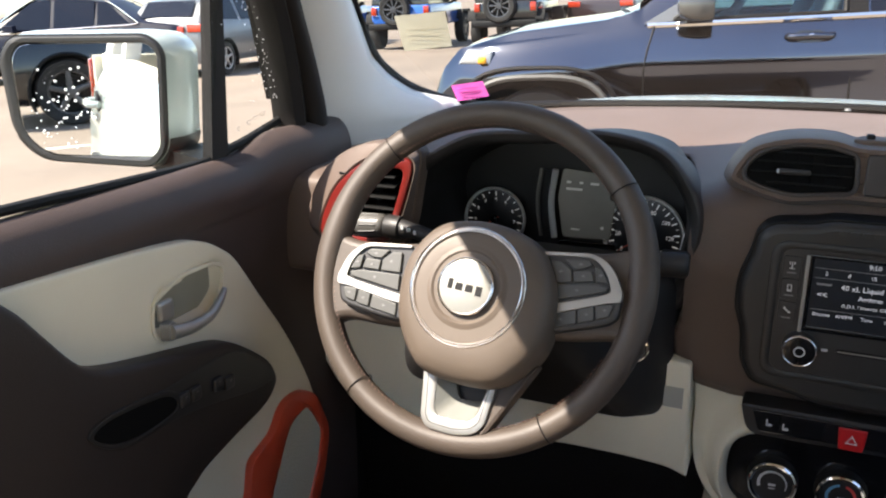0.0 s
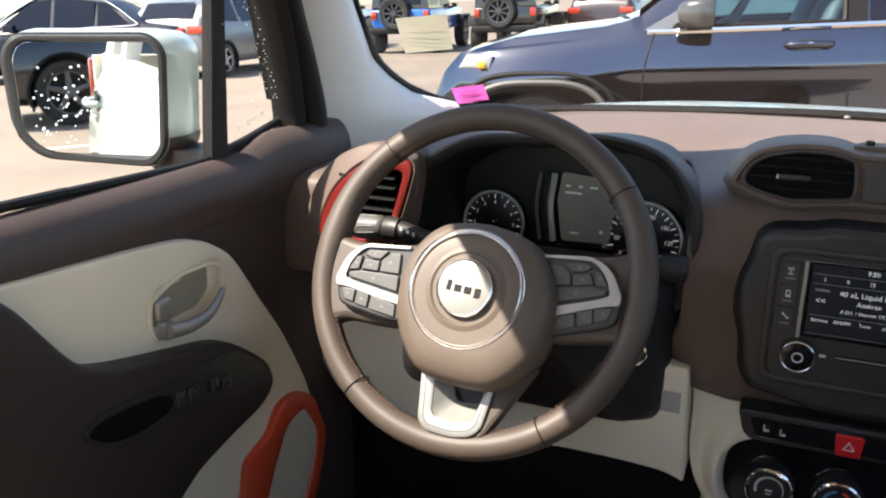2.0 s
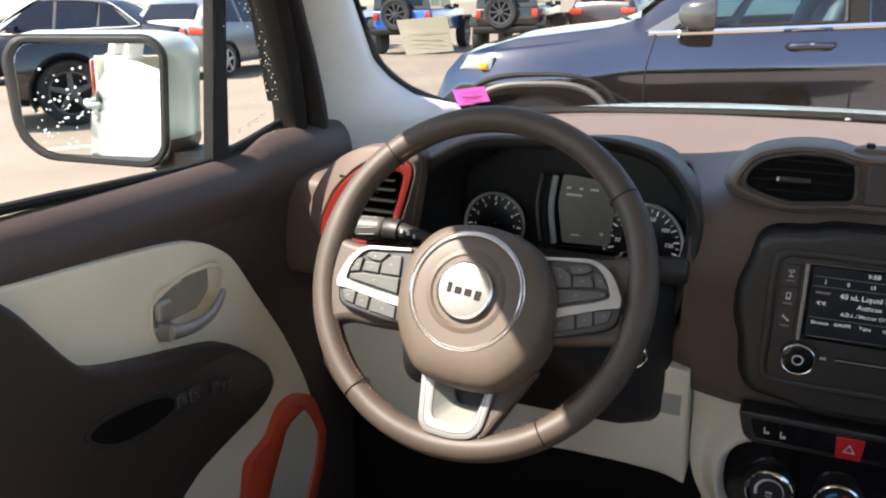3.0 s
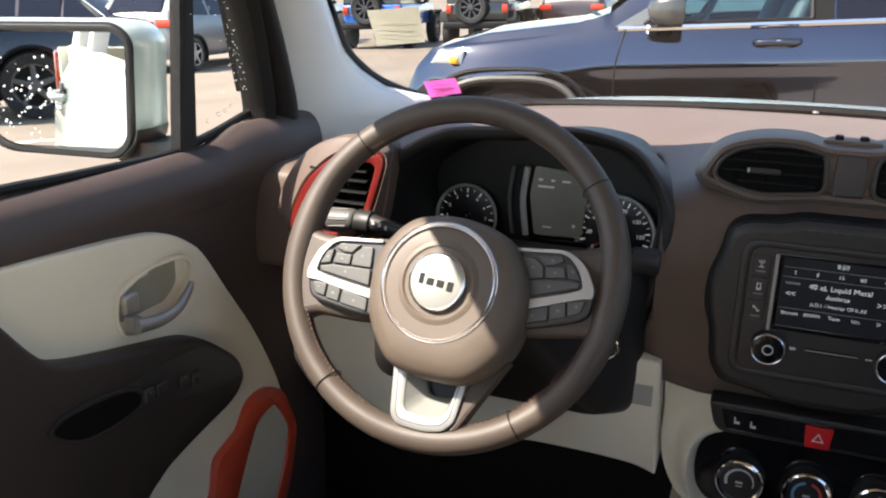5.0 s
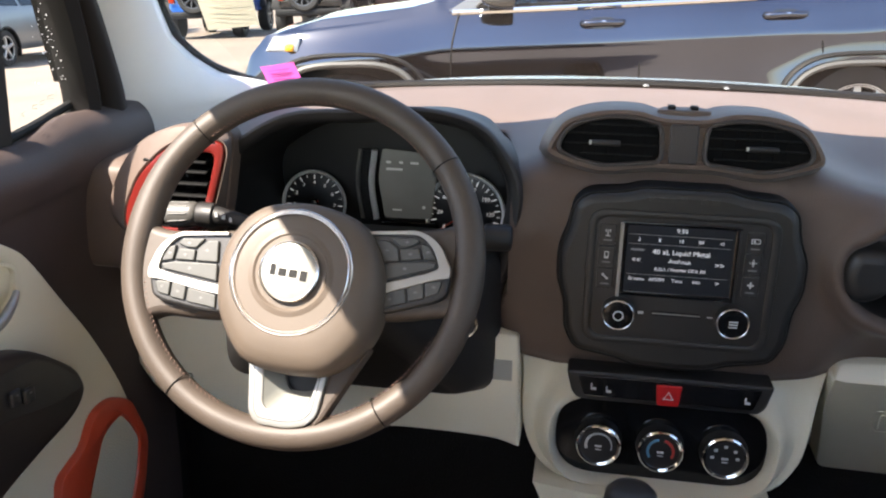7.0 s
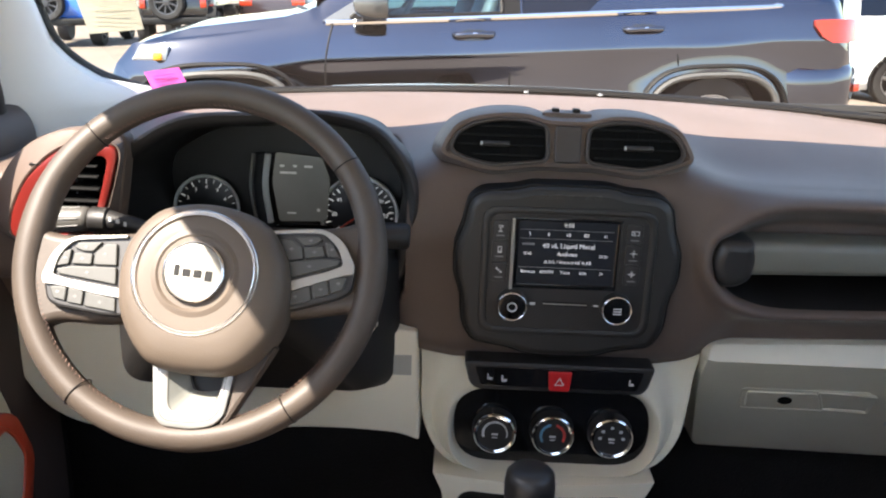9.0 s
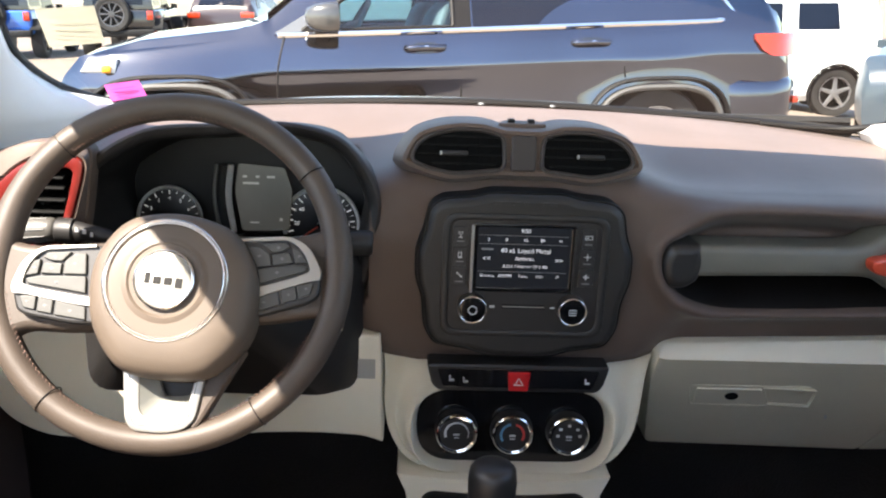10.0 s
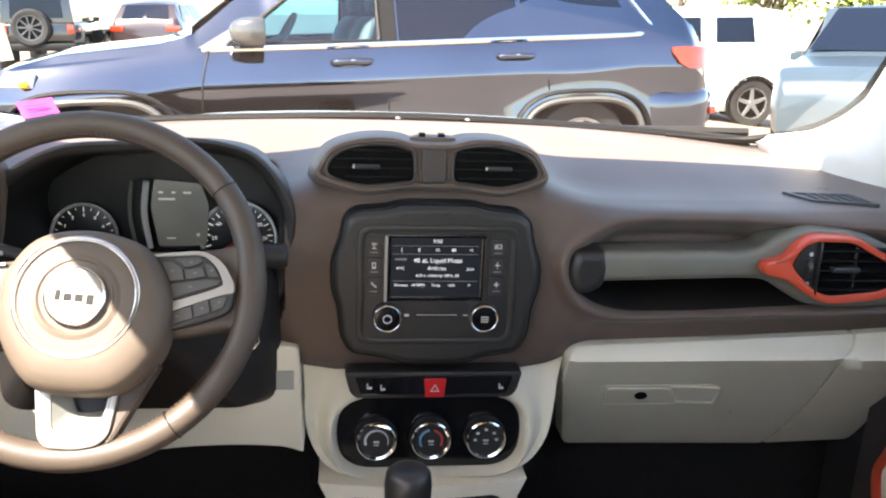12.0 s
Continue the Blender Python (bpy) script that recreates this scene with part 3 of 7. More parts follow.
def side_vent(m_outer, m_inner, name_color, cx, x0, x1, zs, y, label, deep=0.045):
    v = thing("air_vent", (cx, y, 0.93), label=label, category="air vent", group="dashboard air vents")
    fr = plane_at(0, y, 0)
    part("trim_ring", band(m_outer, m_inner, fr, min(0.018, deep + 0.002), 0.003, 0.0, n=72), name_color, v, "glossy coloured trim ring")
    part("duct", loft([on(fr, np.c_[resample(m_inner, 72), np.full(72, -0.002)]), on(fr, np.c_[inset(resample(m_inner, 72), 0.002), np.full(72, -deep)])], caps=(False, True)), "void", v)
    half = min(0.011, deep * 0.36)
    vent_blades(v, x0, x1, zs, y + 0.003 + half, half)
    part("upright_blade", block((cx - 0.0015, y + deep * 0.48, zs[0] - 0.008), (cx + 0.0015, y + deep * 0.8, zs[-1] + 0.008), 0.0006), "satin", v)
    return v


OUT_R = corners([(0.416, 0.955), (0.448, 0.960), (0.461, 0.980), (0.478, 0.992), (0.536, 0.991), (0.564, 0.976), (0.605, 0.955), (0.620, 0.925), (0.584, 0.906), (0.510, 0.899), (0.480, 0.913), (0.452, 0.933), (0.420, 0.939)], [0.008, 0.012, 0.012, 0.012, 0.012, 0.02, 0.014, 0.014, 0.02, 0.02, 0.014, 0.014, 0.008], 4)
IN_R = corners([(0.455, 0.953), (0.466, 0.974), (0.483, 0.983), (0.534, 0.982), (0.556, 0.970), (0.594, 0.951), (0.604, 0.930), (0.580, 0.918), (0.508, 0.911), (0.487, 0.921), (0.465, 0.941)], [0.006, 0.010, 0.012, 0.010, 0.02, 0.010, 0.010, 0.02, 0.014, 0.010, 0.006], 4)
vr = side_vent(OUT_R, IN_R, "orange", 0.545, 0.490, 0.600, [0.919, 0.932, 0.945, 0.958, 0.971], 0.000, "black slatted air vent in an orange trim ring", 0.015)
part("wheel_bed", plate(inset(corners([(0.458, 0.949), (0.470, 0.974), (0.483, 0.983), (0.492, 0.983), (0.492, 0.914), (0.484, 0.922)], 0.004), 0.001), plane_at(0, 0.006, 0), 0.006, 0.001), "bezel", vr)
part("thumb_wheel", moved(spin([(0.003, -0.003), (0.014, -0.003), (0.015, 0.0), (0.014, 0.003), (0.003, 0.003)], Matrix.Translation((0, 0, 0)), 24), Matrix.Translation((0.480, 0.012, 0.946)) @ Matrix.Rotation(radians(90), 4, "Y")), "satin", vr)
part("divider", block((0.490, -0.001, 0.914), (0.4925, 0.012, 0.983), 0.0006), "satin", vr)
part("tab", block((0.510, -0.004, 0.943), (0.546, 0.010, 0.951), 0.002), "satin", vr)
for v in (0.966, 0.927):
    part("mark", bars([(0.481, v, 0.0045, 0.005)], plane_at(0, 0.0045, 0)), "ink", vr)

OUT_L = corners([(-0.628, 0.940), (-0.624, 0.968), (-0.604, 1.008), (-0.572, 1.037), (-0.548, 1.049), (-0.494, 1.051), (-0.506, 1.008), (-0.520, 0.966), (-0.530, 0.944), (-0.580, 0.934)], 0.018, 4)
IN_L = corners([(-0.600, 0.950), (-0.594, 0.980), (-0.576, 1.008), (-0.556, 1.026), (-0.540, 1.036), (-0.508, 1.038), (-0.517, 1.005), (-0.529, 0.968), (-0.538, 0.952), (-0.570, 0.946)], 0.010, 4)
side_vent(OUT_L, IN_L, "red", -0.555, -0.598, -0.522, [0.958, 0.972, 0.986, 1.000, 1.014, 1.026], -0.004, "black slatted air vent in a red trim ring darkened for shade")
CAP = corners([(-0.662, 0.945), (-0.652, 0.990), (-0.622, 1.036), (-0.575, 1.062), (-0.490, 1.066), (-0.508, 0.960), (-0.522, 0.928), (-0.620, 0.918)], 0.026)
part("vent_surround", band(CAP, inset(OUT_L, -0.0005), plane_at(0, -0.004, 0), 0.022, 0.003, -0.022, 0.019, n=96), "dash", dashboard)

# ---------- centre vents ----------
pod = thing("centre_vent", (0, 0.05, 1.06), label="twin centre air vents in a brown surround", category="air vent", group="dashboard air vents")
PODM = plane_at(0, 0.045, 1.06, 0.20)
POD_HALF = [(0.0, -0.026), (0.035, -0.026), (0.082, -0.032), (0.118, -0.024), (0.144, -0.012), (0.137, 0.010), (0.122, 0.026), (0.088, 0.036), (0.050, 0.037), (0.024, 0.031), (0.0, 0.030)]
pod_out = smooth_loop(POD_HALF + [(-a, b) for a, b in POD_HALF[-2:0:-1]], 5)


def vent_hole(s):
    h = [(0.024, -0.016), (0.055, -0.019), (0.083, -0.022), (0.112, -0.016), (0.131, -0.008), (0.125, 0.008), (0.110, 0.019), (0.080, 0.026), (0.050, 0.026), (0.026, 0.020)]
    return corners([(s * a, b) for a, b in (h if s > 0 else h[::-1])], 0.008, 3)


rings = [np.c_[inset(pod_out, -0.012), np.full(len(pod_out), -0.075)], np.c_[inset(pod_out, -0.005), np.full(len(pod_out), -0.03)], np.c_[pod_out, np.full(len(pod_out), -0.006)],
         np.c_[inset(pod_out, 0.002), np.full(len(pod_out), -0.001)], np.c_[inset(pod_out, 0.006), np.full(len(pod_out), 0.0)], np.c_[inset(pod_out, 0.010), np.full(len(pod_out), -0.004)]]
part("surround", loft([on(PODM, r) for r in rings], caps=(False, True)), "dash", pod, "brown surround")
for s in (-1, 1):
    hole = vent_hole(s)
    nest = part("nozzle", band(inset(hole, -0.005), hole, PODM, 0.008, 0.002, 0.0010), "hood_dark", pod)
    part("cavity", plate(hole, PODM, 0.002, 0.0003, -0.0032), "void", nest)
    for k, z in enumerate((-0.012, -0.001, 0.010, 0.020)):
        xa, xb = (0.027, 0.121 + 0.004 * (k == 1)) if k else (0.032, 0.108)
        if k == 3:
            xb = 0.100
        part("blade", block((min(s * xa, s * xb), z - 0.0011, -0.0035), (max(s * xa, s * xb), z + 0.0011, 0.0012), 0.0005, PODM), "slat", nest)
    for i in range(6):
        u = s * (0.040 + 0.013 * i)
        part("upright_blade", block((u - 0.0008, -0.016, -0.0034), (u + 0.0008, 0.021, -0.0026), 0.0003, PODM), "void", nest)
    u0 = -0.082 if s < 0 else 0.080
    part("tab", block((u0 - 0.016, -0.003, 0.0), (u0 + 0.016, 0.003, 0.007), 0.0018, PODM), "bezel", nest)
    part("tab_end", block((u0 - 0.017, -0.0025, 0.002), (u0 - 0.0145, 0.0025, 0.0075), 0.0006, PODM), "silver", nest)
part("bridge", plate(rrect(0, 0.002, 0.030, 0.042, 0.004), PODM, 0.006, 0.002, 0.0018), "hood_dark", pod)
part("top_tray", plate(corners([(-0.030, 0.0), (0.030, 0.0), (0.022, 0.022), (-0.022, 0.022)], 0.006), Matrix.Translation((0, 0.072, 1.0935)) @ Matrix.Rotation(radians(4), 4, "X"), 0.006, 0.002), "dash", pod)
for u in (-0.013, 0.011):
    part("clip", block((u - 0.004, 0.002, 0.0), (u + 0.004, 0.014, 0.0045), 0.001, Matrix.Translation((0, 0.074, 1.0935))), "rubber", pod)

# ---------- radio ----------
radio = thing("radio", (0.004, 0.0, 0.83), label="black dashboard radio with lit display and two knobs", category="radio")
RM = plane_at(0.004, 0.0, 0)
RH = [(0.0, 1.022), (0.044, 1.022), (0.060, 1.0165), (0.098, 1.0135), (0.1125, 1.003), (0.117, 0.976), (0.127, 0.950), (0.127, 0.918), (0.1185, 0.894), (0.116, 0.858), (0.104, 0.836), (0.060, 0.829), (0.038, 0.821), (0.0, 0.820)]
r_out = corners(RH + [(-a, b) for a, b in RH[-2:0:-1]], 0.009, 4)
# black rim drawn in for the shadow gap round the bezel
part("shadow_gap", plate(inset(r_out, -0.0020), RM, 0.03, 0.001, -0.006), "frit", radio)
part("bezel", plate(r_out, RM, 0.035, 0.009, 0.0, steps=4), "bezel", radio, "charcoal scalloped bezel")
part("rim", band(rrect(0, 0.9235, 0.196, 0.152, 0.020), rrect(0, 0.9235, 0.176, 0.134, 0.014), RM, 0.006, 0.003, 0.0022), "bezel", radio)
panel = part("face_panel", plate(rrect(0, 0.9235, 0.178, 0.136, 0.014), RM, 0.006, 0.001, 0.0006), "satin", radio, "black face panel")
part("emboss", bars([(-0.034 + 0.0105 * i, 1.0115, 0.0075, 0.0048) for i in range(7) if i != 4], RM @ Matrix.Translation((0, 0, 0.0004)), 0.0005), "satin", radio)
part("screen_frame", band(rrect(-0.002, 0.946, 0.122, 0.083, 0.004), rrect(-0.002, 0.947, 0.109, 0.073, 0.002), RM, 0.004, 0.001, 0.0016), "gloss", radio)
disp = part("screen", plate(rrect(-0.003, 0.947, 0.110, 0.074, 0.002), RM, 0.002, 0.0003, 0.0008), "screen", radio, "lit display with white words")
part("side_bar", plate(rrect(-0.0625, 0.944, 0.0035, 0.083, 0.001), RM, 0.003, 0.001, 0.0032), "silver", radio)
part("side_bar", plate(rrect(0.0575, 0.944, 0.0022, 0.080, 0.001), RM, 0.003, 0.0008, 0.0028), "bezel", radio)
TM = RM @ Matrix.Translation((-0.003, 0, 0.0011))
for text, u, v, size in (("9:50", 0.002, 0.9795, 0.0066), ("2", -0.041, 0.9685, 0.0056), ("8", -0.020, 0.9685, 0.0056), ("15", 0.002, 0.9685, 0.0056), ("89", 0.022, 0.9685, 0.0056), ("40", 0.043, 0.9685, 0.0045),
                         ("40 xL Liquid Metal", 0.003, 0.9555, 0.0078), ("Anthrax", 0.002, 0.9460, 0.0068), ("A.D.I. / Horror Of It All", 0.003, 0.9365, 0.0054),
                         ("Browse", -0.041, 0.9245, 0.0053), ("AM/FM", -0.020, 0.9245, 0.0053), ("Tune", 0.001, 0.9245, 0.0053), ("Info", 0.021, 0.9245, 0.0053), (">", 0.042, 0.9245, 0.0080), ("<<", -0.0425, 0.9455, 0.0085), (">>", 0.0425, 0.9445, 0.0085)):
    part("lettering", words(text, TM @ Matrix.Translation((u, v, 0)), size, thick=0.0001), "glow", disp)
part("rule", bars([(0.0, 0.9738, 0.104, 0.0005), (0.0, 0.9635, 0.104, 0.0005), (0.0, 0.9298, 0.104, 0.0005), (-0.042, 0.957, 0.014, 0.0022)], TM, 0.0002), "dim_ink", disp)
# mast, player and handset on one side; frame, compass and cross on the other
ICONS = [[(0, 0, 0.0010, 0.0075), (-0.0022, 0.0022, 0.0010, 0.003), (0.0022, 0.0022, 0.0010, 0.003), (0, -0.0035, 0.005, 0.0010)],
         [(-0.0018, 0, 0.0010, 0.007), (0.0018, 0, 0.0010, 0.007), (0, 0.0032, 0.0046, 0.0010), (0, -0.0030, 0.0046, 0.0022)],
         [(-0.0022, 0.002, 0.0020, 0.0026), (0, 0, 0.0018, 0.0020), (0.0022, -0.002, 0.0026, 0.0020)],
         [(0, 0.0022, 0.008, 0.0009), (0, -0.0022, 0.008, 0.0009), (-0.004, 0, 0.0009, 0.005), (0.004, 0, 0.0009, 0.005), (-0.0015, 0, 0.002, 0.002)],
         [(0, 0, 0.0028, 0.0028), (-0.0032, 0, 0.0016, 0.0010), (0.0032, 0, 0.0016, 0.0010), (0, 0.0032, 0.0010, 0.0016), (0, -0.0032, 0.0010, 0.0016)],
         [(0, 0, 0.0070, 0.0016), (0, 0, 0.0016, 0.0070)]]
for u, vs in ((-0.0768, (0.972, 0.9475, 0.923)), (0.0725, (0.972, 0.9485, 0.924))):
    for v in vs:
        b = part("button", plate(rrect(u, v, 0.018, 0.0225, 0.003), RM, 0.003, 0.001, 0.0024), "satin", radio)
        part("icon", bars([(u + a, v + 0.002 + c, d, e) for a, c, d, e in ICONS.pop(0)], RM @ Matrix.Translation((0, 0, 0.0025)), 0.0002), "ink", b)
        part("caption", bars([(u, v - 0.0062, 0.009, 0.0016)], RM @ Matrix.Translation((0, 0, 0.0025)), 0.0002), "dim_ink", b)
for u in (-0.0600, 0.0580):
    k = part("knob", spin([(0.0175, 0.0), (0.0170, 0.010), (0.0160, 0.013), (0.0150, 0.0135)], RM @ Matrix.Translation((u, 0.886, 0.001)), 36), "satin", radio, "round knob with chrome ring")
    part("ring", spin([(0.0170, 0.0110), (0.0169, 0.0138), (0.0162, 0.0145), (0.0154, 0.0140), (0.0152, 0.012)], RM @ Matrix.Translation((u, 0.886, 0.001)), 36, (False, False)), "satin_chrome", k)
    part("cap", spin([(0.0156, 0.012), (0.0152, 0.0138), (0.011, 0.0142), (0.006, 0.0143)], RM @ Matrix.Translation((u, 0.886, 0.001)), 28), "gloss", k)
    part("mark", band(circle(u, 0.886, 0.0056, 20), circle(u, 0.886, 0.0044, 20), RM, 0.001, 0.0001, 0.0166) if u < 0 else bars([(u, 0.886 + q, 0.009, 0.0012) for q in (-0.003, 0, 0.003)], RM @ Matrix.Translation((0, 0, 0.0164)), 0.0003), "ink", k)
part("disc_slot", plate(rrect(0.001, 0.8865, 0.052, 0.0052, 0.002), RM, 0.002, 0.0003, 0.0012), "frit", radio)
part("slot_line", bars([(0.001, 0.8865, 0.050, 0.0014)], RM @ Matrix.Translation((0, 0, 0.0013)), 0.0004), "silver", radio)
for u, h in ((-0.036, 0.003), (0.036, 0.0014)):
    part("slot_mark", bars([(u, 0.8860, 0.006, h)], RM @ Matrix.Translation((0, 0, 0.0008)), 0.0003), "ink", radio)

# ---------- switch row ----------
switches = thing("switch_panel", (0.006, 0.015, 0.79), label="narrow black switch panel with red hazard button", category="switch panel")
SM = plane_at(0.006, 0.009, 0)
part("panel", plate(corners([(-0.098, 0.772), (0.098, 0.772), (0.106, 0.780), (0.113, 0.808), (-0.113, 0.808), (-0.106, 0.780)], 0.006), SM, 0.03, 0.003, 0.0035), "black", switches)
part("strip", plate(corners([(-0.092, 0.778), (0.092, 0.778), (0.100, 0.803), (-0.100, 0.803)], 0.004), SM, 0.003, 0.001, 0.0048), "gloss", switches)
hz = part("hazard_button", plate(corners([(-0.0115, 0.775), (0.0125, 0.775), (0.0150, 0.800), (-0.0135, 0.800)], 0.002), SM, 0.004, 0.0012, 0.0072), "hazard", switches, "red hazard button")
tri = lambda r: np.array([(0.0005 + r * math.cos(a), 0.7865 + r * math.sin(a)) for a in (math.pi / 2, math.pi / 2 + 2.0944, math.pi / 2 + 4.18879)])
part("triangle", band(tri(0.0070), tri(0.0048), SM, 0.0006, 0.0001, 0.0076), "ink", hz)
for u, v in ((-0.084, 0.790), (-0.067, 0.788), (0.083, 0.789)):
    part("icon", bars([(u, v, 0.0016, 0.0078), (u + 0.0022, v - 0.0024, 0.0060, 0.0030)], SM @ Matrix.Translation((0, 0, 0.0049)), 0.0002), "ink", switches)

# ---------- climate panel ----------
climate = thing("climate_panel", (0.008, 0.02, 0.64), label="light grey console bezel with oval black climate controls", category="climate control")
CM = plane_at(0.006, 0.016, 0, 0.05)


def like_angles(outline, cx, cz, n):
    """Outline resampled at even turns round a centre."""
    q = np.vstack([outline, outline[:1]]) - (cx, cz)
    out = []
    for a in np.linspace(0, 2 * np.pi, n, endpoint=False):
        d = np.array((math.cos(a), math.sin(a)))
        best = 0
        for p0, p1 in zip(q[:-1], q[1:]):
            e = p1 - p0
            den = d[0] * e[1] - d[1] * e[0]
            if abs(den) < 1e-12:
                continue
            s = (p0[0] * e[1] - p0[1] * e[0]) / den
            t = (p0[0] * d[1] - p0[1] * d[0]) / den
            if s > best and -1e-6 <= t <= 1 + 1e-6:
                best = s
        out.append(d * best + (cx, cz))
    return np.array(out)


low = corners([(-0.166, 0.770), (-0.174, 0.829), (0.187, 0.829), (0.176, 0.780), (0.172, 0.730), (0.166, 0.690), (0.146, 0.656), (0.112, 0.636), (-0.112, 0.636), (-0.142, 0.656), (-0.160, 0.690), (-0.167, 0.730)], 0.015, 4)
oval = rrect(0.002, 0.6985, 0.252, 0.106, 0.052, 8)
lo_a, ov_a = like_angles(low, 0.002, 0.6985, 96), like_angles(oval, 0.002, 0.6985, 96)
z_ = lambda w: np.full(96, w)
lip = [np.c_[lo_a + (ov_a - lo_a) * t, z_(w)] for t, w in ((0, -0.06), (0, -0.012), (0.04, -0.006), (0.16, -0.006), (0.32, -0.009), (0.48, -0.004), (0.62, 0.006), (0.74, 0.013), (0.84, 0.0145), (0.92, 0.010), (0.98, 0.0), (1.0, -0.006))]
lip.append(np.c_[inset(ov_a, 0.003), z_(-0.018)])
part("bezel", loft([on(CM, r) for r in lip], caps=(True, False), smooth=60), "grey", climate, "light grey rounded bezel")
face = part("face", plate(inset(ov_a, 0.0015), CM, 0.01, 0.001, -0.010), "gloss", climate, "oval black face")
for i, u in enumerate((-0.070, 0.003, 0.077)):
    km = CM @ Matrix.Translation((u, 0.6930, -0.010))
    k = part("knob", spin([(0.0285, 0.0), (0.0275, 0.006), (0.0262, 0.014), (0.0250, 0.0165)], km, 40), "satin", climate, "round knob with chrome ring")
    part("ring", spin([(0.0266, 0.0150), (0.0266, 0.0180), (0.0248, 0.0195), (0.0222, 0.0185), (0.0212, 0.0150)], km, 40, (False, False)), "chrome", k)
    part("dial", spin([(0.0216, 0.014), (0.0215, 0.0165), (0.010, 0.0168)], km, 32), "satin", k)
    dm = km @ Matrix.Translation((0, 0, 0.0169))
    if i < 2:
        for a0, a1, mm in (((-20, 200, "ink"),) if i == 0 else ((100, 215, mat("cool_blue", (0.10, 0.28, 0.45), 0.5)), (-30, 75, mat("warm_red", (0.55, 0.06, 0.05), 0.5)))):
            aa = np.radians(np.linspace(a0, a1, 20))
            o = np.stack([0.0165 * np.cos(aa), 0.0165 * np.sin(aa)], 1)
            w = np.linspace(0.0012, 0.0036, 20) if i == 0 else np.full(20, 0.0032)
            q = np.stack([(0.0165 - w[::-1]) * np.cos(aa[::-1]), (0.0165 - w[::-1]) * np.sin(aa[::-1])], 1)
            part("scale", plate(np.vstack([o, q]), dm, 0.0005, 0.0001, 0.0002, 1), mm, k)
    else:
        part("scale", bars([(0.0145 * math.cos(a), 0.0145 * math.sin(a), 0.0042, 0.0036) for a in np.radians((0, 40, 90, 140, 180))], dm, 0.0003), "ink", k)
    part("mark", bars([(0, -0.001, 0.008, 0.0028), (0, -0.0055, 0.007, 0.0014)], dm, 0.0003), "ink", k)

# lower console, tunnel and gear lever
console = thing("console", (0, -0.1, 0.45), label="light grey centre console with dark storage bin", category="console")
part("front", loft([np.array([(x, 0.035 - 0.02 * (1 - (x / 0.15) ** 2), z) for x in np.linspace(-w, w, 21)] + [(w, 0.12, z), (-w, 0.12, z)]) for z, w in ((0.640, 0.140), (0.615, 0.128), (0.58, 0.124), (0.45, 0.125))]), "grey", console)
part("bin", plate(corners([(-0.10, 0.55), (0.10, 0.55), (0.108, 0.612), (0.095, 0.622), (-0.095, 0.622), (-0.108, 0.612)], 0.01), plane_at(0, 0.012, 0), 0.02, 0.003, 0.004), "frit", console)
part("tunnel", block((-0.12, -0.35, 0.40), (0.12, -0.02, 0.54), 0.02), "satin", console)
gear = thing("gear_lever", (-0.036, -0.15, 0.54), label="black gear lever with smooth leather knob", category="gear lever")
GM = Matrix.Translation((-0.036, -0.15, 0))
part("boot", spin([(0.050, 0.53), (0.040, 0.56), (0.020, 0.62), (0.014, 0.66)], GM, 24), "rubber", gear)
part("knob", spin([(0.014, 0.64), (0.018, 0.68), (0.0225, 0.70), (0.0255, 0.725), (0.0262, 0.745), (0.0245, 0.7575), (0.020, 0.7625), (0.012, 0.7645), (0.004, 0.765)], GM, 32), "satin", gear, "smooth black knob")

# ---------- instruments ----------
cluster = thing("instrument_cluster", (-0.35, 0.1, 0.93), label="black hooded instrument cluster with two dials and display", category="instrument cluster")
IM = plane_at(0, 0.03, 0)
DEEP = 0.195
HOOD = smooth_loop([(-0.536, 0.998), (-0.508, 1.040), (-0.440, 1.080), (-0.351, 1.089), (-0.280, 1.093), (-0.218, 1.079), (-0.183, 1.043), (-0.166, 0.999), (-0.172, 0.945), (-0.190, 0.890), (-0.26, 0.86), (-0.45, 0.86), (-0.52, 0.90), (-0.538, 0.95)], 6)
hood = inset(HOOD, 0.0)
down = np.array((0, -1.0)) * 1.0
hr = [np.c_[inset(hood, -0.004) + down * 0.055, np.full(len(hood), -0.22)], np.c_[inset(hood, -0.003) + down * 0.016, np.full(len(hood), -0.07)], np.c_[hood + down * 0.002, np.full(len(hood), -0.012)], np.c_[inset(hood, 0.002), np.full(len(hood), -0.002)], np.c_[inset(hood, 0.005), np.full(len(hood), 0.0)]]
part("hood", loft([on(IM, r) for r in hr], caps=(False, False), smooth=60), "hood_dark", cluster, "dark brown hood")
hl = [np.c_[inset(hood, 0.005), np.full(len(hood), 0.0)], np.c_[inset(hood, 0.010), np.full(len(hood), -0.001)], np.c_[inset(hood, 0.016), np.full(len(hood), -0.006)], np.c_[inset(hood, 0.020), np.full(len(hood), -0.03)], np.c_[inset(hood, 0.026), np.full(len(hood), -0.175)]]
part("hood_lip", loft([on(IM, r) for r in hl], caps=(False, False), smooth=60), "black", cluster, "black inner lip")
part("liner", loft([on(IM, np.c_[inset(hood, 0.0165), np.full(len(hood), -0.008)]), on(IM, np.c_[inset(hood, 0.0215), np.full(len(hood), -0.03)]), on(IM, np.c_[inset(hood, 0.0275), np.full(len(hood), -0.182)])], caps=(False, True), smooth=60), "black", cluster)


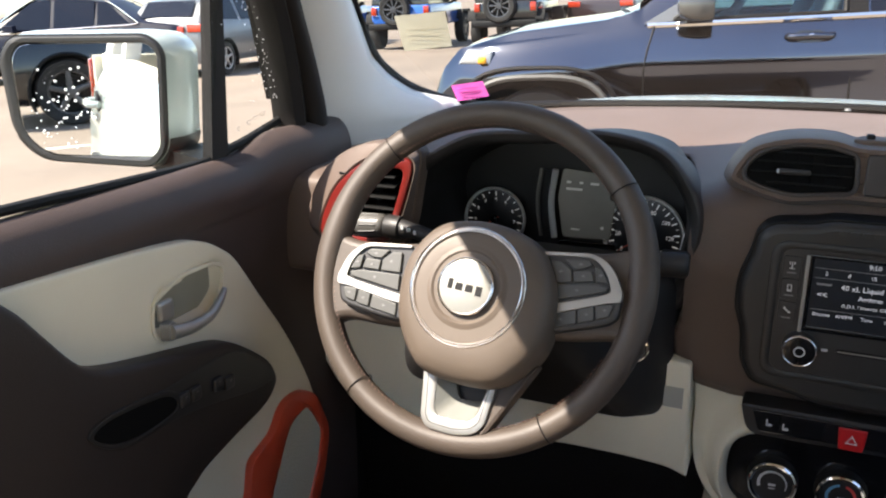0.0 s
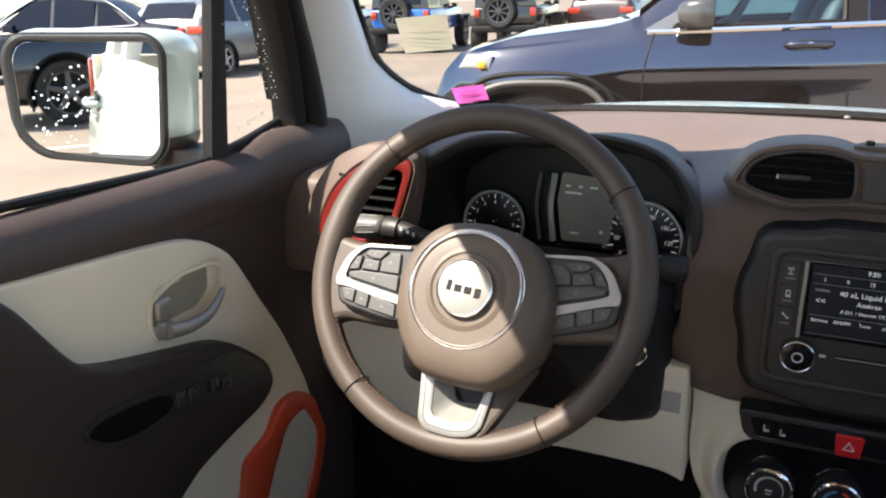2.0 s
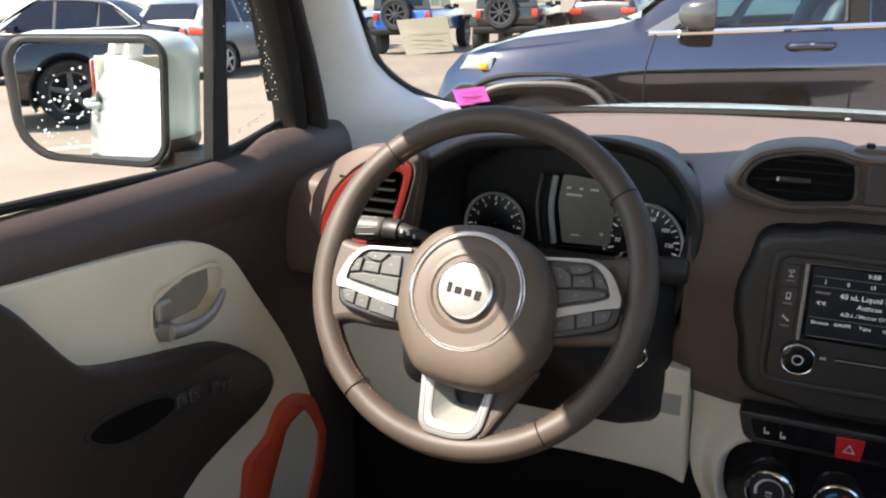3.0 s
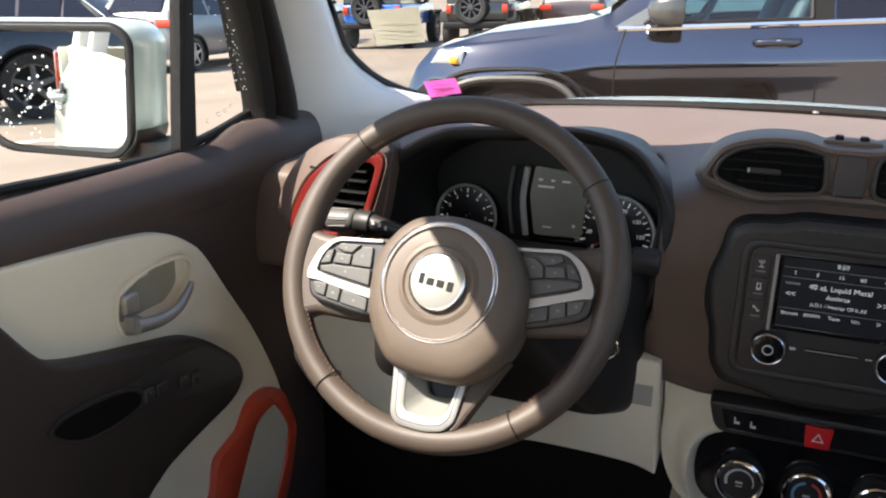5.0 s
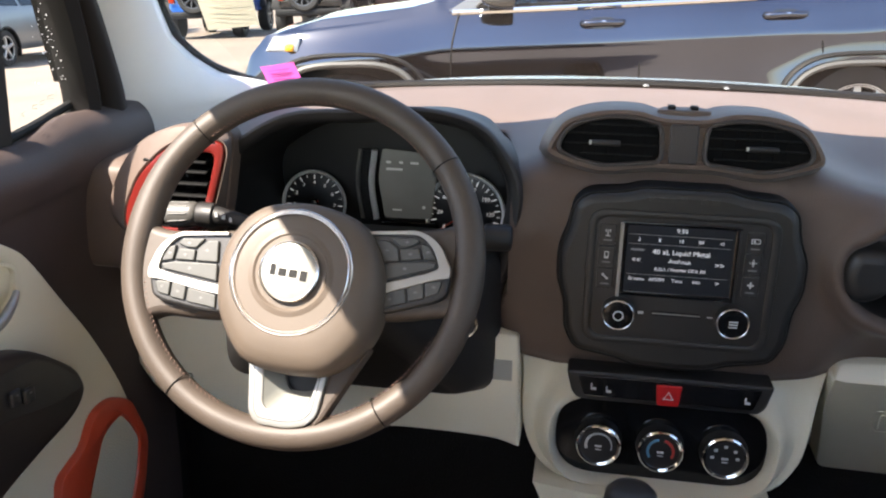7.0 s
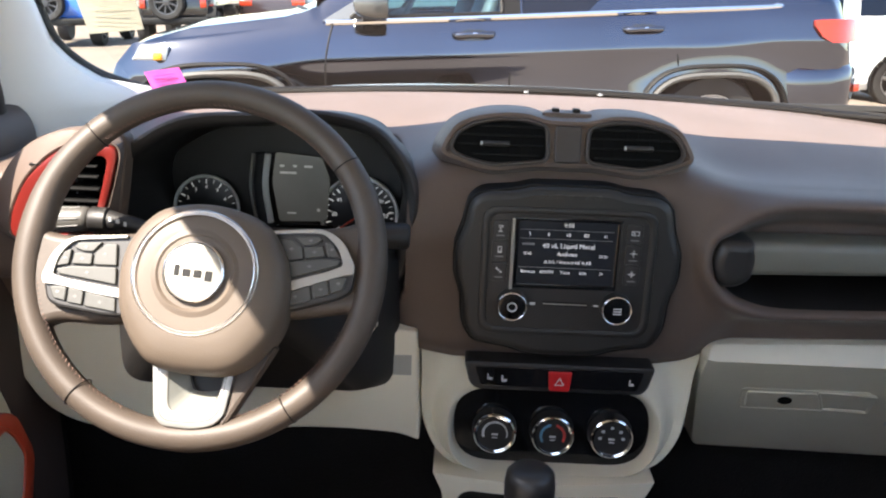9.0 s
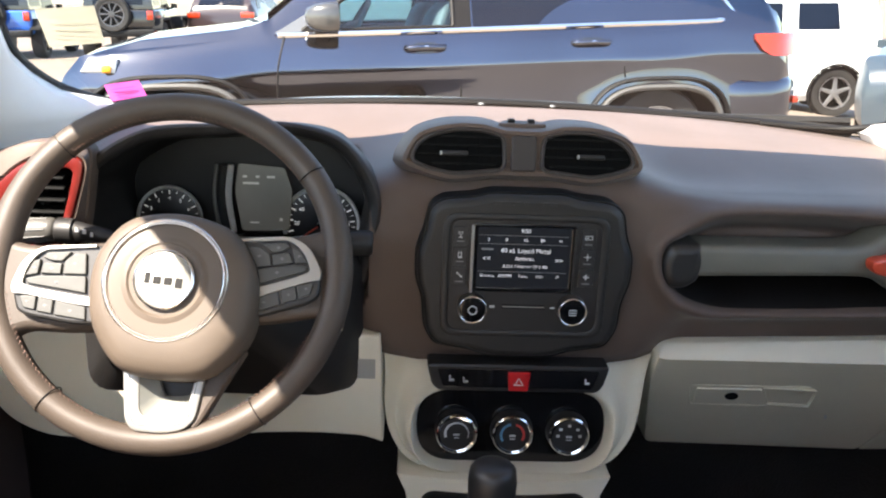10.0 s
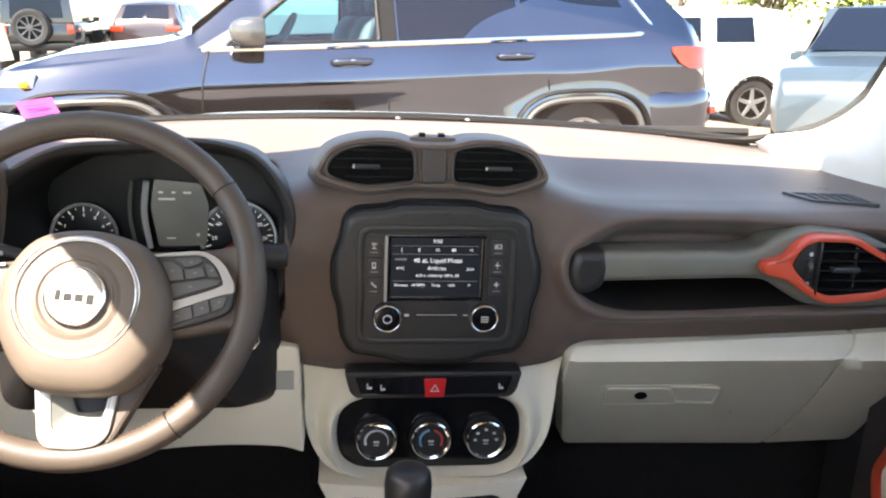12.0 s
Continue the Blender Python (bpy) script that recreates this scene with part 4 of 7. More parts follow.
def local_dial(cx, cz, r, a0, a1, ticks, nums, name):
    g = part("dial", spin([(r, -0.004), (r, 0.0), (r * 0.93, 0.0005)], plane_at(cx, DEEP, cz, 0.1), 40), "dial", cluster, "round black dial with white ticks")
    part("ring", spin([(r * 1.00, -0.002), (r * 1.06, 0.001), (r * 1.04, 0.005), (r * 0.98, 0.004), (r * 0.955, 0.0)], plane_at(cx, DEEP, cz, 0.1), 40, (False, False)), "sunlit_bar", g)
    for i in range(ticks):
        a = radians(a0 + (a1 - a0) * i / (ticks - 1))
        big = i % 2 == 0
        part("tick", bars([(r * (0.84 if big else 0.87), 0, r * (0.14 if big else 0.08), r * (0.030 if big else 0.018))], plane_at(cx, DEEP - 0.0007, cz, 0.1) @ Matrix.Rotation(a, 4, "Z")), "dial_ink", g)
    for i, t in enumerate(nums):
        a = radians(a0 + (a1 - a0) * i / (len(nums) - 1))
        part("number", words(t, plane_at(cx, DEEP - 0.0010, cz, 0.1) @ Matrix.Translation((r * 0.66 * math.cos(a), r * 0.66 * math.sin(a), 0)), r * 0.15), "dial_ink", g)
    part("needle", plate(np.array([(-r * 0.15, -r * 0.03), (r * 0.8, -r * 0.008), (r * 0.8, r * 0.008), (-r * 0.15, r * 0.03)]), plane_at(cx, DEEP - 0.0025, cz, 0.1) @ Matrix.Rotation(radians(a0), 4, "Z"), 0.001, 0.0002), "orange", g)
    part("hub", spin([(r * 0.12, 0.0), (r * 0.11, 0.006), (r * 0.05, 0.007)], plane_at(cx, DEEP, cz, 0.1), 20), "gloss", g)


local_dial(-0.462, 0.931, 0.043, 215, -35, 17, [str(i) for i in range(9)], "tach")
local_dial(-0.255, 0.929, 0.051, 215, -35, 25, [str(20 * i) for i in range(8)], "speed")
ID = plane_at(0, DEEP, 0.965, 0.1) @ Matrix.Translation((0, -0.965, 0))
part("display", plate(corners([(-0.362, 0.918), (-0.298, 0.920), (-0.294, 0.975), (-0.304, 1.006), (-0.367, 1.011), (-0.372, 0.972)], 0.005), ID, 0.004, 0.0006, 0.004), "lcd", cluster, "grey lit information display")
for dx, r, mt in ((0.0, 0.0045, "sunlit_bar"), (-0.010, 0.0065, "satin"), (-0.019, 0.0026, "badge")):
    part("bright_bar", tube(smooth_line([(-0.374 + dx, DEEP - 0.006, 0.916), (-0.380 + dx, DEEP - 0.007, 0.965), (-0.375 + dx, DEEP - 0.008, 1.010)], 5), r, 8), mt, cluster)
part("display_foot", plate(corners([(-0.375, 0.895), (-0.285, 0.895), (-0.290, 0.915), (-0.366, 0.914)], 0.004), ID, 0.004, 0.001, 0.006), "gloss", cluster)
for u, v, w, h in ((-0.358, 0.993, 0.006, 0.003), (-0.341, 0.993, 0.005, 0.003), (-0.323, 0.993, 0.011, 0.003), (-0.350, 0.984, 0.022, 0.003), (-0.345, 0.930, 0.012, 0.002), (-0.309, 0.935, 0.004, 0.004)):
    part("readout", bars([(u, v, w, h)], ID @ Matrix.Translation((0, 0, 0.0041))), "faint_ink", cluster)

# ---------- steering ----------
TILT = 0.4775
WM = plane_at(-0.377, -0.108, 0.958, TILT) @ Matrix.Rotation(radians(-4.5), 4, "Z")
wheel = thing("steering_wheel", (-0.377, -0.05, 0.958), label="brown leather steering wheel with satin spokes", category="steering wheel")


def rim_mesh():
    n, k = 144, 20
    rings = []
    for i in range(n):
        a = 2 * math.pi * i / n
        d = math.degrees(a) % 360
        grip = max(math.exp(-((d - c + 180) % 360 - 180) ** 2 / 180) for c in (5, 175)) * 0.004
        rr, rw = 0.0150 + grip * 0.5, 0.0160 + grip * 0.3
        p = np.linspace(0, 2 * np.pi, k, endpoint=False)
        rad = 0.1735 - grip * 0.6 + rr * np.cos(p) * (1 - 0.10 * (np.cos(p) < 0))
        rings.append(on(WM, np.stack([rad * math.cos(a), rad * math.sin(a), rw * np.sin(p)], 1)))
    return loft(rings, around=False, smooth=80)


rim = part("rim", rim_mesh(), "leather", wheel, "brown grained leather rim")
for d in (40.5, 138, 236, 309):
    a = radians(d)
    p = np.linspace(0, 2 * np.pi, 24, endpoint=False)
    ring = on(WM, np.stack([(0.1735 + 0.0156 * np.cos(p)) * math.cos(a), (0.1735 + 0.0156 * np.cos(p)) * math.sin(a), 0.0166 * np.sin(p)], 1))
    part("seam", tube(ring, 0.0006, 6, closed=True), "frit", rim)


def stitches(d0, d1):
    v = []
    for d in np.arange(d0, d1, 1.9):
        a, b = radians(d), radians(d + 1.1)
        r = 0.1600
        v.append(tube(on(WM, [(r * math.cos(a), r * math.sin(a), 0.0075), ((r - 0.0008) * math.cos((a + b) / 2), (r - 0.0008) * math.sin((a + b) / 2), 0.0085), ((r + 0.0012) * math.cos(b), (r + 0.0012) * math.sin(b), 0.0100)]), 0.00034, 5))
    return join(*v)


for d0, d1 in ((42, 137), (195, 236), (238, 252), (288, 308), (310, 340)):
    part("stitching", stitches(d0, d1), "thread", rim)

AM = WM
AH = [(-0.080, -0.012), (-0.072, 0.020), (-0.048, 0.048), (0.0, 0.058), (0.048, 0.048), (0.073, 0.022), (0.085, -0.012), (0.082, -0.058), (0.058, -0.094), (0.028, -0.107), (-0.026, -0.106), (-0.052, -0.090), (-0.074, -0.055)]
ao = smooth_loop([(a + 0.014, b - 0.006) for a, b in AH], 6)
ac = ao.mean(0)
ar = [(1.0, 0.0), (1.0, 0.022), (0.985, 0.032), (0.95, 0.040), (0.88, 0.046), (0.76, 0.0495), (0.60, 0.0510), (0.45, 0.0505)]
pad = part("airbag_cover", loft([on(AM, np.c_[ac + (ao - ac) * s, np.full(len(ao), w)]) for s, w in ar], smooth=80), "airbag", wheel, "smooth brown airbag cover")
RC = (0.0125, -0.0195)
CMW = AM @ Matrix.Translation((*RC, 0))
part("ring", spin([(0.0610, 0.044), (0.0608, 0.0508), (0.0596, 0.0522), (0.0584, 0.0510), (0.0575, 0.0495), (0.0566, 0.0512), (0.0556, 0.0518), (0.0548, 0.0500), (0.0545, 0.044)], CMW, 56, (False, False)), "satin_chrome", pad)
part("dish", spin([(0.0546, 0.046), (0.053, 0.0490), (0.046, 0.0490), (0.040, 0.0515), (0.037, 0.0520), (0.0345, 0.0505), (0.033, 0.048)], CMW, 56, (False, True)), "airbag", pad)
emb = part("emblem", spin([(0.0285, 0.046), (0.0285, 0.0540), (0.0275, 0.0553), (0.0262, 0.0558)], CMW, 44), "badge", pad, "round silver emblem")
part("emblem_ring", spin([(0.0292, 0.050), (0.0292, 0.0552), (0.0278, 0.0562), (0.0266, 0.0556), (0.0266, 0.052)], CMW, 44, (False, False)), "satin_chrome", emb)
EM = CMW @ Matrix.Translation((0, 0, 0.0557))
part("emblem_mark", bars([(-0.0155, 0.0, 0.0050, 0.0105), (-0.0060, -0.0015, 0.0075, 0.0072), (0.0045, -0.0015, 0.0075, 0.0072), (0.0150, -0.0025, 0.0065, 0.0095)], EM, 0.0006), "frit", emb)
part("pad_mark", bars([(RC[0] + 0.004 * i - 0.006, RC[1] - 0.0485, 0.003, 0.004) for i in range(4)], AM @ Matrix.Translation((0, 0, 0.0500))), "leather", pad)
part("pad_mark", bars([(RC[0] - 0.050, RC[1], 0.006, 0.0012), (RC[0] + 0.050, RC[1], 0.006, 0.0012)], AM @ Matrix.Translation((0, 0, 0.0492))), "frit", pad)

# the wheel stands a few degrees off straight
SW = WM @ Matrix.Translation((0.004, 0, 0)) @ Matrix.Rotation(radians(8.5), 4, "Z")
for s in (-1, 1):
    arm = [(0.050, -0.060), (0.095, -0.062), (0.150, -0.056), (0.172, -0.075), (0.176, 0.046), (0.150, 0.030), (0.110, 0.0275), (0.050, 0.030)]
    part("spoke", plate(corners([(s * a, b) for a, b in arm], 0.020, 5), SW, 0.022, 0.009, 0.009, steps=4), "leather", wheel, "leather-wrapped spoke")
    ins = [(0.060, -0.056), (0.089, -0.0560), (0.139, -0.0445), (0.149, -0.0385), (0.1540, -0.0155), (0.1425, 0.0115), (0.1225, 0.0245), (0.060, 0.0235)]
    bez = part("switch_bezel", plate(corners([(s * a, b) for a, b in ins], 0.013, 6), SW, 0.012, 0.003, 0.019), "satin", wheel)
    sil = [(0.070, 0.0235), (0.1226, 0.0245), (0.1425, 0.0120), (0.1535, -0.0138), (0.1518, -0.0222), (0.1391, -0.0235), (0.0935, -0.0355), (0.070, -0.0400), (0.070, -0.0310), (0.0953, -0.0258), (0.1306, -0.0176), (0.1425, -0.0130), (0.1373, 0.0055), (0.123, 0.0201), (0.070, 0.0205)]
    part("bright_arm", plate(corners([(s * a, b) for a, b in sil], [0.001, 0.010, 0.012, 0.006, 0.003, 0.006, 0.004, 0.001, 0.001, 0.004, 0.006, 0.004, 0.010, 0.008, 0.001], 5), SW, 0.006, 0.0006, 0.0225), "silver", bez, "satin silver arm")
    keys = ([(0.0944, 0.0170), (0.1183, 0.0178), (0.1229, 0.0127), (0.1139, 0.0084), (0.1036, 0.0077)], [(0.0800, 0.0150), (0.0918, 0.0150), (0.102, 0.0068), (0.1032, -0.0053), (0.0800, -0.0069)], [(0.1037, 0.006), (0.1221, 0.0072), (0.1252, -0.0037), (0.1049, -0.0052)],
            [(0.1245, 0.0115), (0.1321, 0.0092), (0.1399, -0.0054), (0.1273, -0.0039)], [(0.0800, -0.0085), (0.105, -0.0068), (0.1254, -0.0057), (0.1394, -0.0079), (0.1374, -0.0130), (0.0942, -0.0226), (0.0800, -0.0258)])
    low = ([(0.0800, -0.0392), (0.1094, -0.0313), (0.111, -0.0457), (0.0800, -0.0525)], [(0.1114, -0.0303), (0.1265, -0.0265), (0.128, -0.0413), (0.1129, -0.0447)], [(0.1281, -0.0260), (0.1411, -0.0245), (0.1453, -0.0255), (0.1412, -0.0369), (0.1295, -0.0400)])
    for q, w in [(q, 0.0222) for q in keys] + [(q, 0.0215) for q in low]:
        kb = part("button", plate(corners([(s * a, b) for a, b in q], 0.0018, 3), SW, 0.006, 0.0012, w), "button", bez)
        cq = np.mean(q, 0)
        part("mark", bars([(s * cq[0], cq[1], 0.004, 0.0010), (s * cq[0], cq[1], 0.0010, 0.0032)], SW @ Matrix.Translation((0, 0, w + 0.0002)), 0.0001), "dim_ink", kb)
TRIM_O = corners([(-0.027, -0.090), (-0.0245, -0.105), (-0.0150, -0.156), (-0.0060, -0.165), (0.0250, -0.165), (0.0440, -0.159), (0.0530, -0.148), (0.058, -0.090)], [0.002, 0.01, 0.006, 0.006, 0.01, 0.006, 0.006, 0.002], 4)
TRIM_I = corners([(-0.0095, -0.092), (-0.0085, -0.105), (-0.0020, -0.1440), (0.0030, -0.1500), (0.0253, -0.1500), (0.0385, -0.1465), (0.0435, -0.1390), (0.0500, -0.092)], [0.002, 0.01, 0.004, 0.004, 0.01, 0.004, 0.004, 0.002], 4)
HOLE = corners([(0.0060, -0.092), (0.0069, -0.1107), (0.0130, -0.1250), (0.0171, -0.1290), (0.0300, -0.1280), (0.0410, -0.1255), (0.0430, -0.1190), (0.0451, -0.092)], 0.004, 4)
part("lower_trim", band(TRIM_O, TRIM_I, WM, 0.016, 0.0018, 0.0165), "silver", wheel, "satin silver lower spoke trim")
part("trim_groove", band(inset(TRIM_O, 0.0058), inset(TRIM_O, 0.0066), WM, 0.002, 0.0001, 0.0168), "stalk", wheel)
part("lower_cup", loft([on(WM, np.c_[TRIM_I, np.full(len(TRIM_I), 0.0150)]), on(WM, np.c_[HOLE, np.full(len(HOLE), 0.0)]), on(WM, np.c_[HOLE, np.full(len(HOLE), -0.012)])], caps=(False, False), smooth=30), "cup", wheel, "pale hollow inside the lower spoke")
part("lower_recess", plate(inset(HOLE, -0.002), WM, 0.004, 0.0004, -0.009), "black", wheel)
part("lower_side", plate(corners([(0.0470, -0.1590), (0.0540, -0.1400), (0.0575, -0.086), (0.0930, -0.076), (0.0660, -0.1344), (0.0560, -0.1560)], 0.005), WM, 0.018, 0.004, 0.0135), "leather", wheel)

column = thing("steering_column", (-0.37, 0.0, 0.86), label="black steering column shroud with stalks", category="steering column")
part("shroud", loft([on(plane_at(0, y, 0), np.c_[rrect(cx, cz, w, h, 0.03, 5), np.zeros(24)]) for y, cx, cz, w, h in ((-0.075, -0.370, 0.925, 0.12, 0.08), (-0.06, -0.370, 0.918, 0.14, 0.10), (0.0, -0.362, 0.850, 0.30, 0.17), (0.03, -0.355, 0.848, 0.335, 0.18), (0.09, -0.355, 0.848, 0.34, 0.18))]), "black", column, "black column shroud")
st = part("stalk", tube(smooth_line([(-0.44, -0.01, 0.950), (-0.485, -0.012, 0.964), (-0.520, -0.012, 0.968)], 4), [0.008] * 3 + [0.0095] * 3 + [0.0115] * 3, 14), "black", column)
part("stalk_collar", tube([(-0.508, -0.012, 0.967), (-0.510, -0.012, 0.967), (-0.527, -0.012, 0.968), (-0.529, -0.012, 0.968)], [0.0125, 0.0145, 0.0145, 0.0125], 18), "bezel", st)
part("stalk_end", tube([(-0.530, -0.012, 0.968), (-0.532, -0.012, 0.968), (-0.536, -0.012, 0.968), (-0.561, -0.012, 0.966), (-0.565, -0.012, 0.966), (-0.566, -0.012, 0.966)], [0.0115, 0.0135, 0.0140, 0.0150, 0.0140, 0.0110], 10), "stalk", st, "ridged grey stalk end")
for k in range(6):
    a = radians(100 + 32 * k)
    part("ridge", tube([(-0.538, -0.012 + 0.0140 * math.cos(a), 0.968 + 0.0140 * math.sin(a)), (-0.560, -0.012 + 0.0149 * math.cos(a), 0.966 + 0.0149 * math.sin(a))], 0.0008, 5), "black", st)
part("stalk_mark", bars([(-0.502, 0.972, 0.004, 0.005), (-0.494, 0.970, 0.004, 0.005), (-0.486, 0.967, 0.003, 0.005)], plane_at(0, -0.0235, 0)), "ink", st)
st = part("stalk", tube(smooth_line([(-0.30, -0.015, 0.945), (-0.24, -0.008, 0.957), (-0.20, -0.003, 0.960)], 4), [0.008] * 5 + [0.010] * 4, 14), "black", column)
part("stalk_end", tube([(-0.205, -0.003, 0.960), (-0.202, -0.003, 0.960), (-0.178, -0.002, 0.9605), (-0.174, -0.002, 0.9605)], [0.012, 0.0150, 0.0150, 0.012], 10), "black", st)
ign = part("ignition", spin([(0.015, -0.02), (0.015, 0.005), (0.013, 0.007), (0.008, 0.006)], plane_at(-0.224, -0.004, 0.858, 0.1), 24), "satin", column)
part("ignition_ring", spin([(0.0150, 0.003), (0.0165, 0.004), (0.0155, 0.0075), (0.0138, 0.0072), (0.0135, 0.005)], plane_at(-0.224, -0.004, 0.858, 0.1), 24, (False, False)), "chrome", ign)

# ---------- floor and bulkhead ----------
solo("floor", block((-0.78, -2.2, 0.30), (0.78, 0.42, 0.36), 0.01), "carpet", "black carpeted car floor", "floor", kind="structure")
solo("bulkhead", block((-0.78, 0.30, 0.32), (0.78, 0.36, 0.90), 0.01), "carpet", "black carpeted bulkhead under the dashboard", "wall", kind="structure")

# ---------- driver's door ----------


def side_at(x, s=1):
    """A frame on a door: u runs forward, v up, w into the cabin."""
    return Matrix(((0, 0, s, x), (1, 0, 0, 0), (0, 1, 0, 0), (0, 0, 0, 1)))


def door_skin(s, x_in):
    """Inner door trim: a brown pad that bulges inwards under the window, then falls away."""
    ys = np.linspace(-1.05, 0.16, 61)
    prof = [(-0.032, 1.036), (-0.024, 1.046), (-0.012, 1.047), (0.004, 1.034), (0.012, 1.01), (0.006, 0.985), (0.0, 0.96), (0.0, 0.85), (0.0, 0.70), (0.004, 0.55), (0.0, 0.36)]
    line = smooth_line(prof, 6)
    rows = []
    for y in ys:
        lift = 0.005 * step01((-y - 0.15) / 0.4) + 0.020 * step01((y + 0.06) / 0.10)
        fwd = 0.02 * step01((y + 0.02) / 0.12)
        rows.append(np.stack([np.array([s * -1 * (x_in - w) for w in line[:, 0] + fwd]), np.full(len(line), y), line[:, 1] + lift * step01((line[:, 1] - 0.95) / 0.08)], 1))
    g = np.array(rows)
    n, k = g.shape[:2]
    i, j = np.meshgrid(np.arange(n - 1), np.arange(k - 1), indexing="ij")
    a = (i * k + j).ravel()
    return mk(g.reshape(-1, 3), np.stack([a, a + k, a + k + 1, a + 1], 1), 60)


door = thing("door_1", (-0.70, -0.4, 0.36), label="driver's door with brown pad, grey insert and silver handle", category="door", kind="structure")
part("trim_panel", door_skin(1, 0.70), "door_pad", door, "dark brown door trim")
DM1 = side_at(-0.682)
INS = smooth_loop([(-0.540, 1.014), (-0.425, 1.003), (-0.323, 0.995), (-0.221, 0.985), (-0.167, 0.974), (-0.129, 0.954), (-0.103, 0.931), (-0.062, 0.874), (-0.017, 0.812), (0.020, 0.750), (0.046, 0.696), (0.070, 0.62), (0.06, 0.52), (-0.10, 0.50), (-0.30, 0.52), (-0.38, 0.66), (-0.42, 0.80), (-0.48, 0.92), (-0.54, 0.97)], 5)


def scooped(v):
    """Hollow behind the door pull."""
    sd = float(round_box_sd(v.y, v.z, -0.193, 0.912, 0.060, 0.031, 0.024))
    tip = float(round_box_sd(v.y, v.z, -0.165, 0.922, 0.036, 0.026, 0.018))
    return v - Vector((0.0155 * float(step01(-min(sd, tip) / 0.012)), 0, 0))


ins = part("insert", soft_plate(INS, DM1, 0.022, 0.003, scooped, 0.007), "grey", door, "light grey moulded insert")
BOWL = corners([(-0.256, 0.890), (-0.254, 0.930), (-0.205, 0.946), (-0.150, 0.944), (-0.130, 0.934), (-0.136, 0.905), (-0.170, 0.884), (-0.228, 0.878)], 0.016, 4)
part("bowl_rim", band(inset(BOWL, -0.002), inset(BOWL, 0.002), DM1, 0.006, 0.001, 0.0028), "grey", ins)
part("bowl", plate(inset(BOWL, 0.004), side_at(-0.6968), 0.003, 0.0008, 0.0008), "olive", ins, "grey bowl behind the pull, darkened for the shade inside")
hnd = part("handle", loft([on(DM1, np.c_[rrect(u, v, 0.012, h, 0.004, 3), np.full(16, w)]) for u, v, h, w in ((-0.243, 0.897, 0.022, 0.004), (-0.241, 0.897, 0.020, 0.014))]), "silver", ins, "satin silver pull handle")
part("lever", tube(smooth_line([(-0.668, -0.244, 0.897), (-0.664, -0.215, 0.893), (-0.662, -0.185, 0.896), (-0.666, -0.160, 0.906), (-0.671, -0.146, 0.912)], 5), np.linspace(0.0085, 0.0035, 21), 12), "silver", hnd)
part("lock_button", block((-0.252, 0.909, 0.002), (-0.229, 0.931, 0.010), 0.003, DM1), "silver", hnd)

ARM = smooth_loop([(-0.95, 1.03), (-0.60, 1.04), (-0.475, 1.03), (-0.446, 1.005), (-0.427, 0.986), (-0.405, 0.957), (-0.381, 0.926), (-0.361, 0.908), (-0.330, 0.895), (-0.280, 0.882), (-0.223, 0.869), (-0.173, 0.857), (-0.140, 0.842), (-0.089, 0.803), (-0.071, 0.777), (-0.073, 0.758), (-0.099, 0.741), (-0.158, 0.731), (-0.215, 0.720), (-0.237, 0.711), (-0.256, 0.700), (-0.30, 0.66), (-0.34, 0.56), (-0.40, 0.44), (-0.95, 0.44)], 4)
arm = part("armrest", soft_plate(ARM, DM1 @ Matrix.Translation((0, 0, 0.024)), 0.030, 0.008, lambda v: v, 0.03), mat("dark_brown_plastic", (0.022, 0.016, 0.0145), 0.5, grain=0.3, grain_size=0.0015, blotch=0.15, blotch_size=0.1), door, "dark armrest with window switches")
SWM = side_at(-0.658)
SWP = smooth_loop([(-0.380, 0.846), (-0.348, 0.855), (-0.270, 0.846), (-0.203, 0.846), (-0.148, 0.838), (-0.098, 0.800), (-0.080, 0.775), (-0.118, 0.774), (-0.196, 0.793), (-0.264, 0.806), (-0.309, 0.810), (-0.349, 0.820)], 5)
sw = part("switch_panel", plate(SWP, SWM, 0.006, 0.001, 0.0010), "satin", arm, "black switch panel")
part("pull_cup", plate(smooth_loop([(-0.374, 0.844), (-0.345, 0.850), (-0.272, 0.838), (-0.262, 0.818), (-0.310, 0.815), (-0.350, 0.824)], 5), SWM, 0.003, 0.0006, 0.0018), "void", sw)
part("cup_rim", band(smooth_loop([(-0.380, 0.846), (-0.346, 0.856), (-0.268, 0.843), (-0.256, 0.815), (-0.310, 0.809), (-0.352, 0.819)], 5), smooth_loop([(-0.374, 0.844), (-0.345, 0.850), (-0.272, 0.838), (-0.262, 0.818), (-0.310, 0.815), (-0.350, 0.824)], 5), SWM, 0.004, 0.0012, 0.0028), "black", sw)
for u, v in ((-0.249, 0.825), (-0.230, 0.823), (-0.192, 0.817), (-0.172, 0.810)):
    b = part("window_switch", block((u - 0.008, v - 0.009, 0.0), (u + 0.008, v + 0.007, 0.006), 0.002, SWM), "satin", sw)
    part("mark", bars([(u, v + 0.002, 0.003, 0.0016)], SWM @ Matrix.Translation((0, 0, 0.0061))), "dim_ink", b)

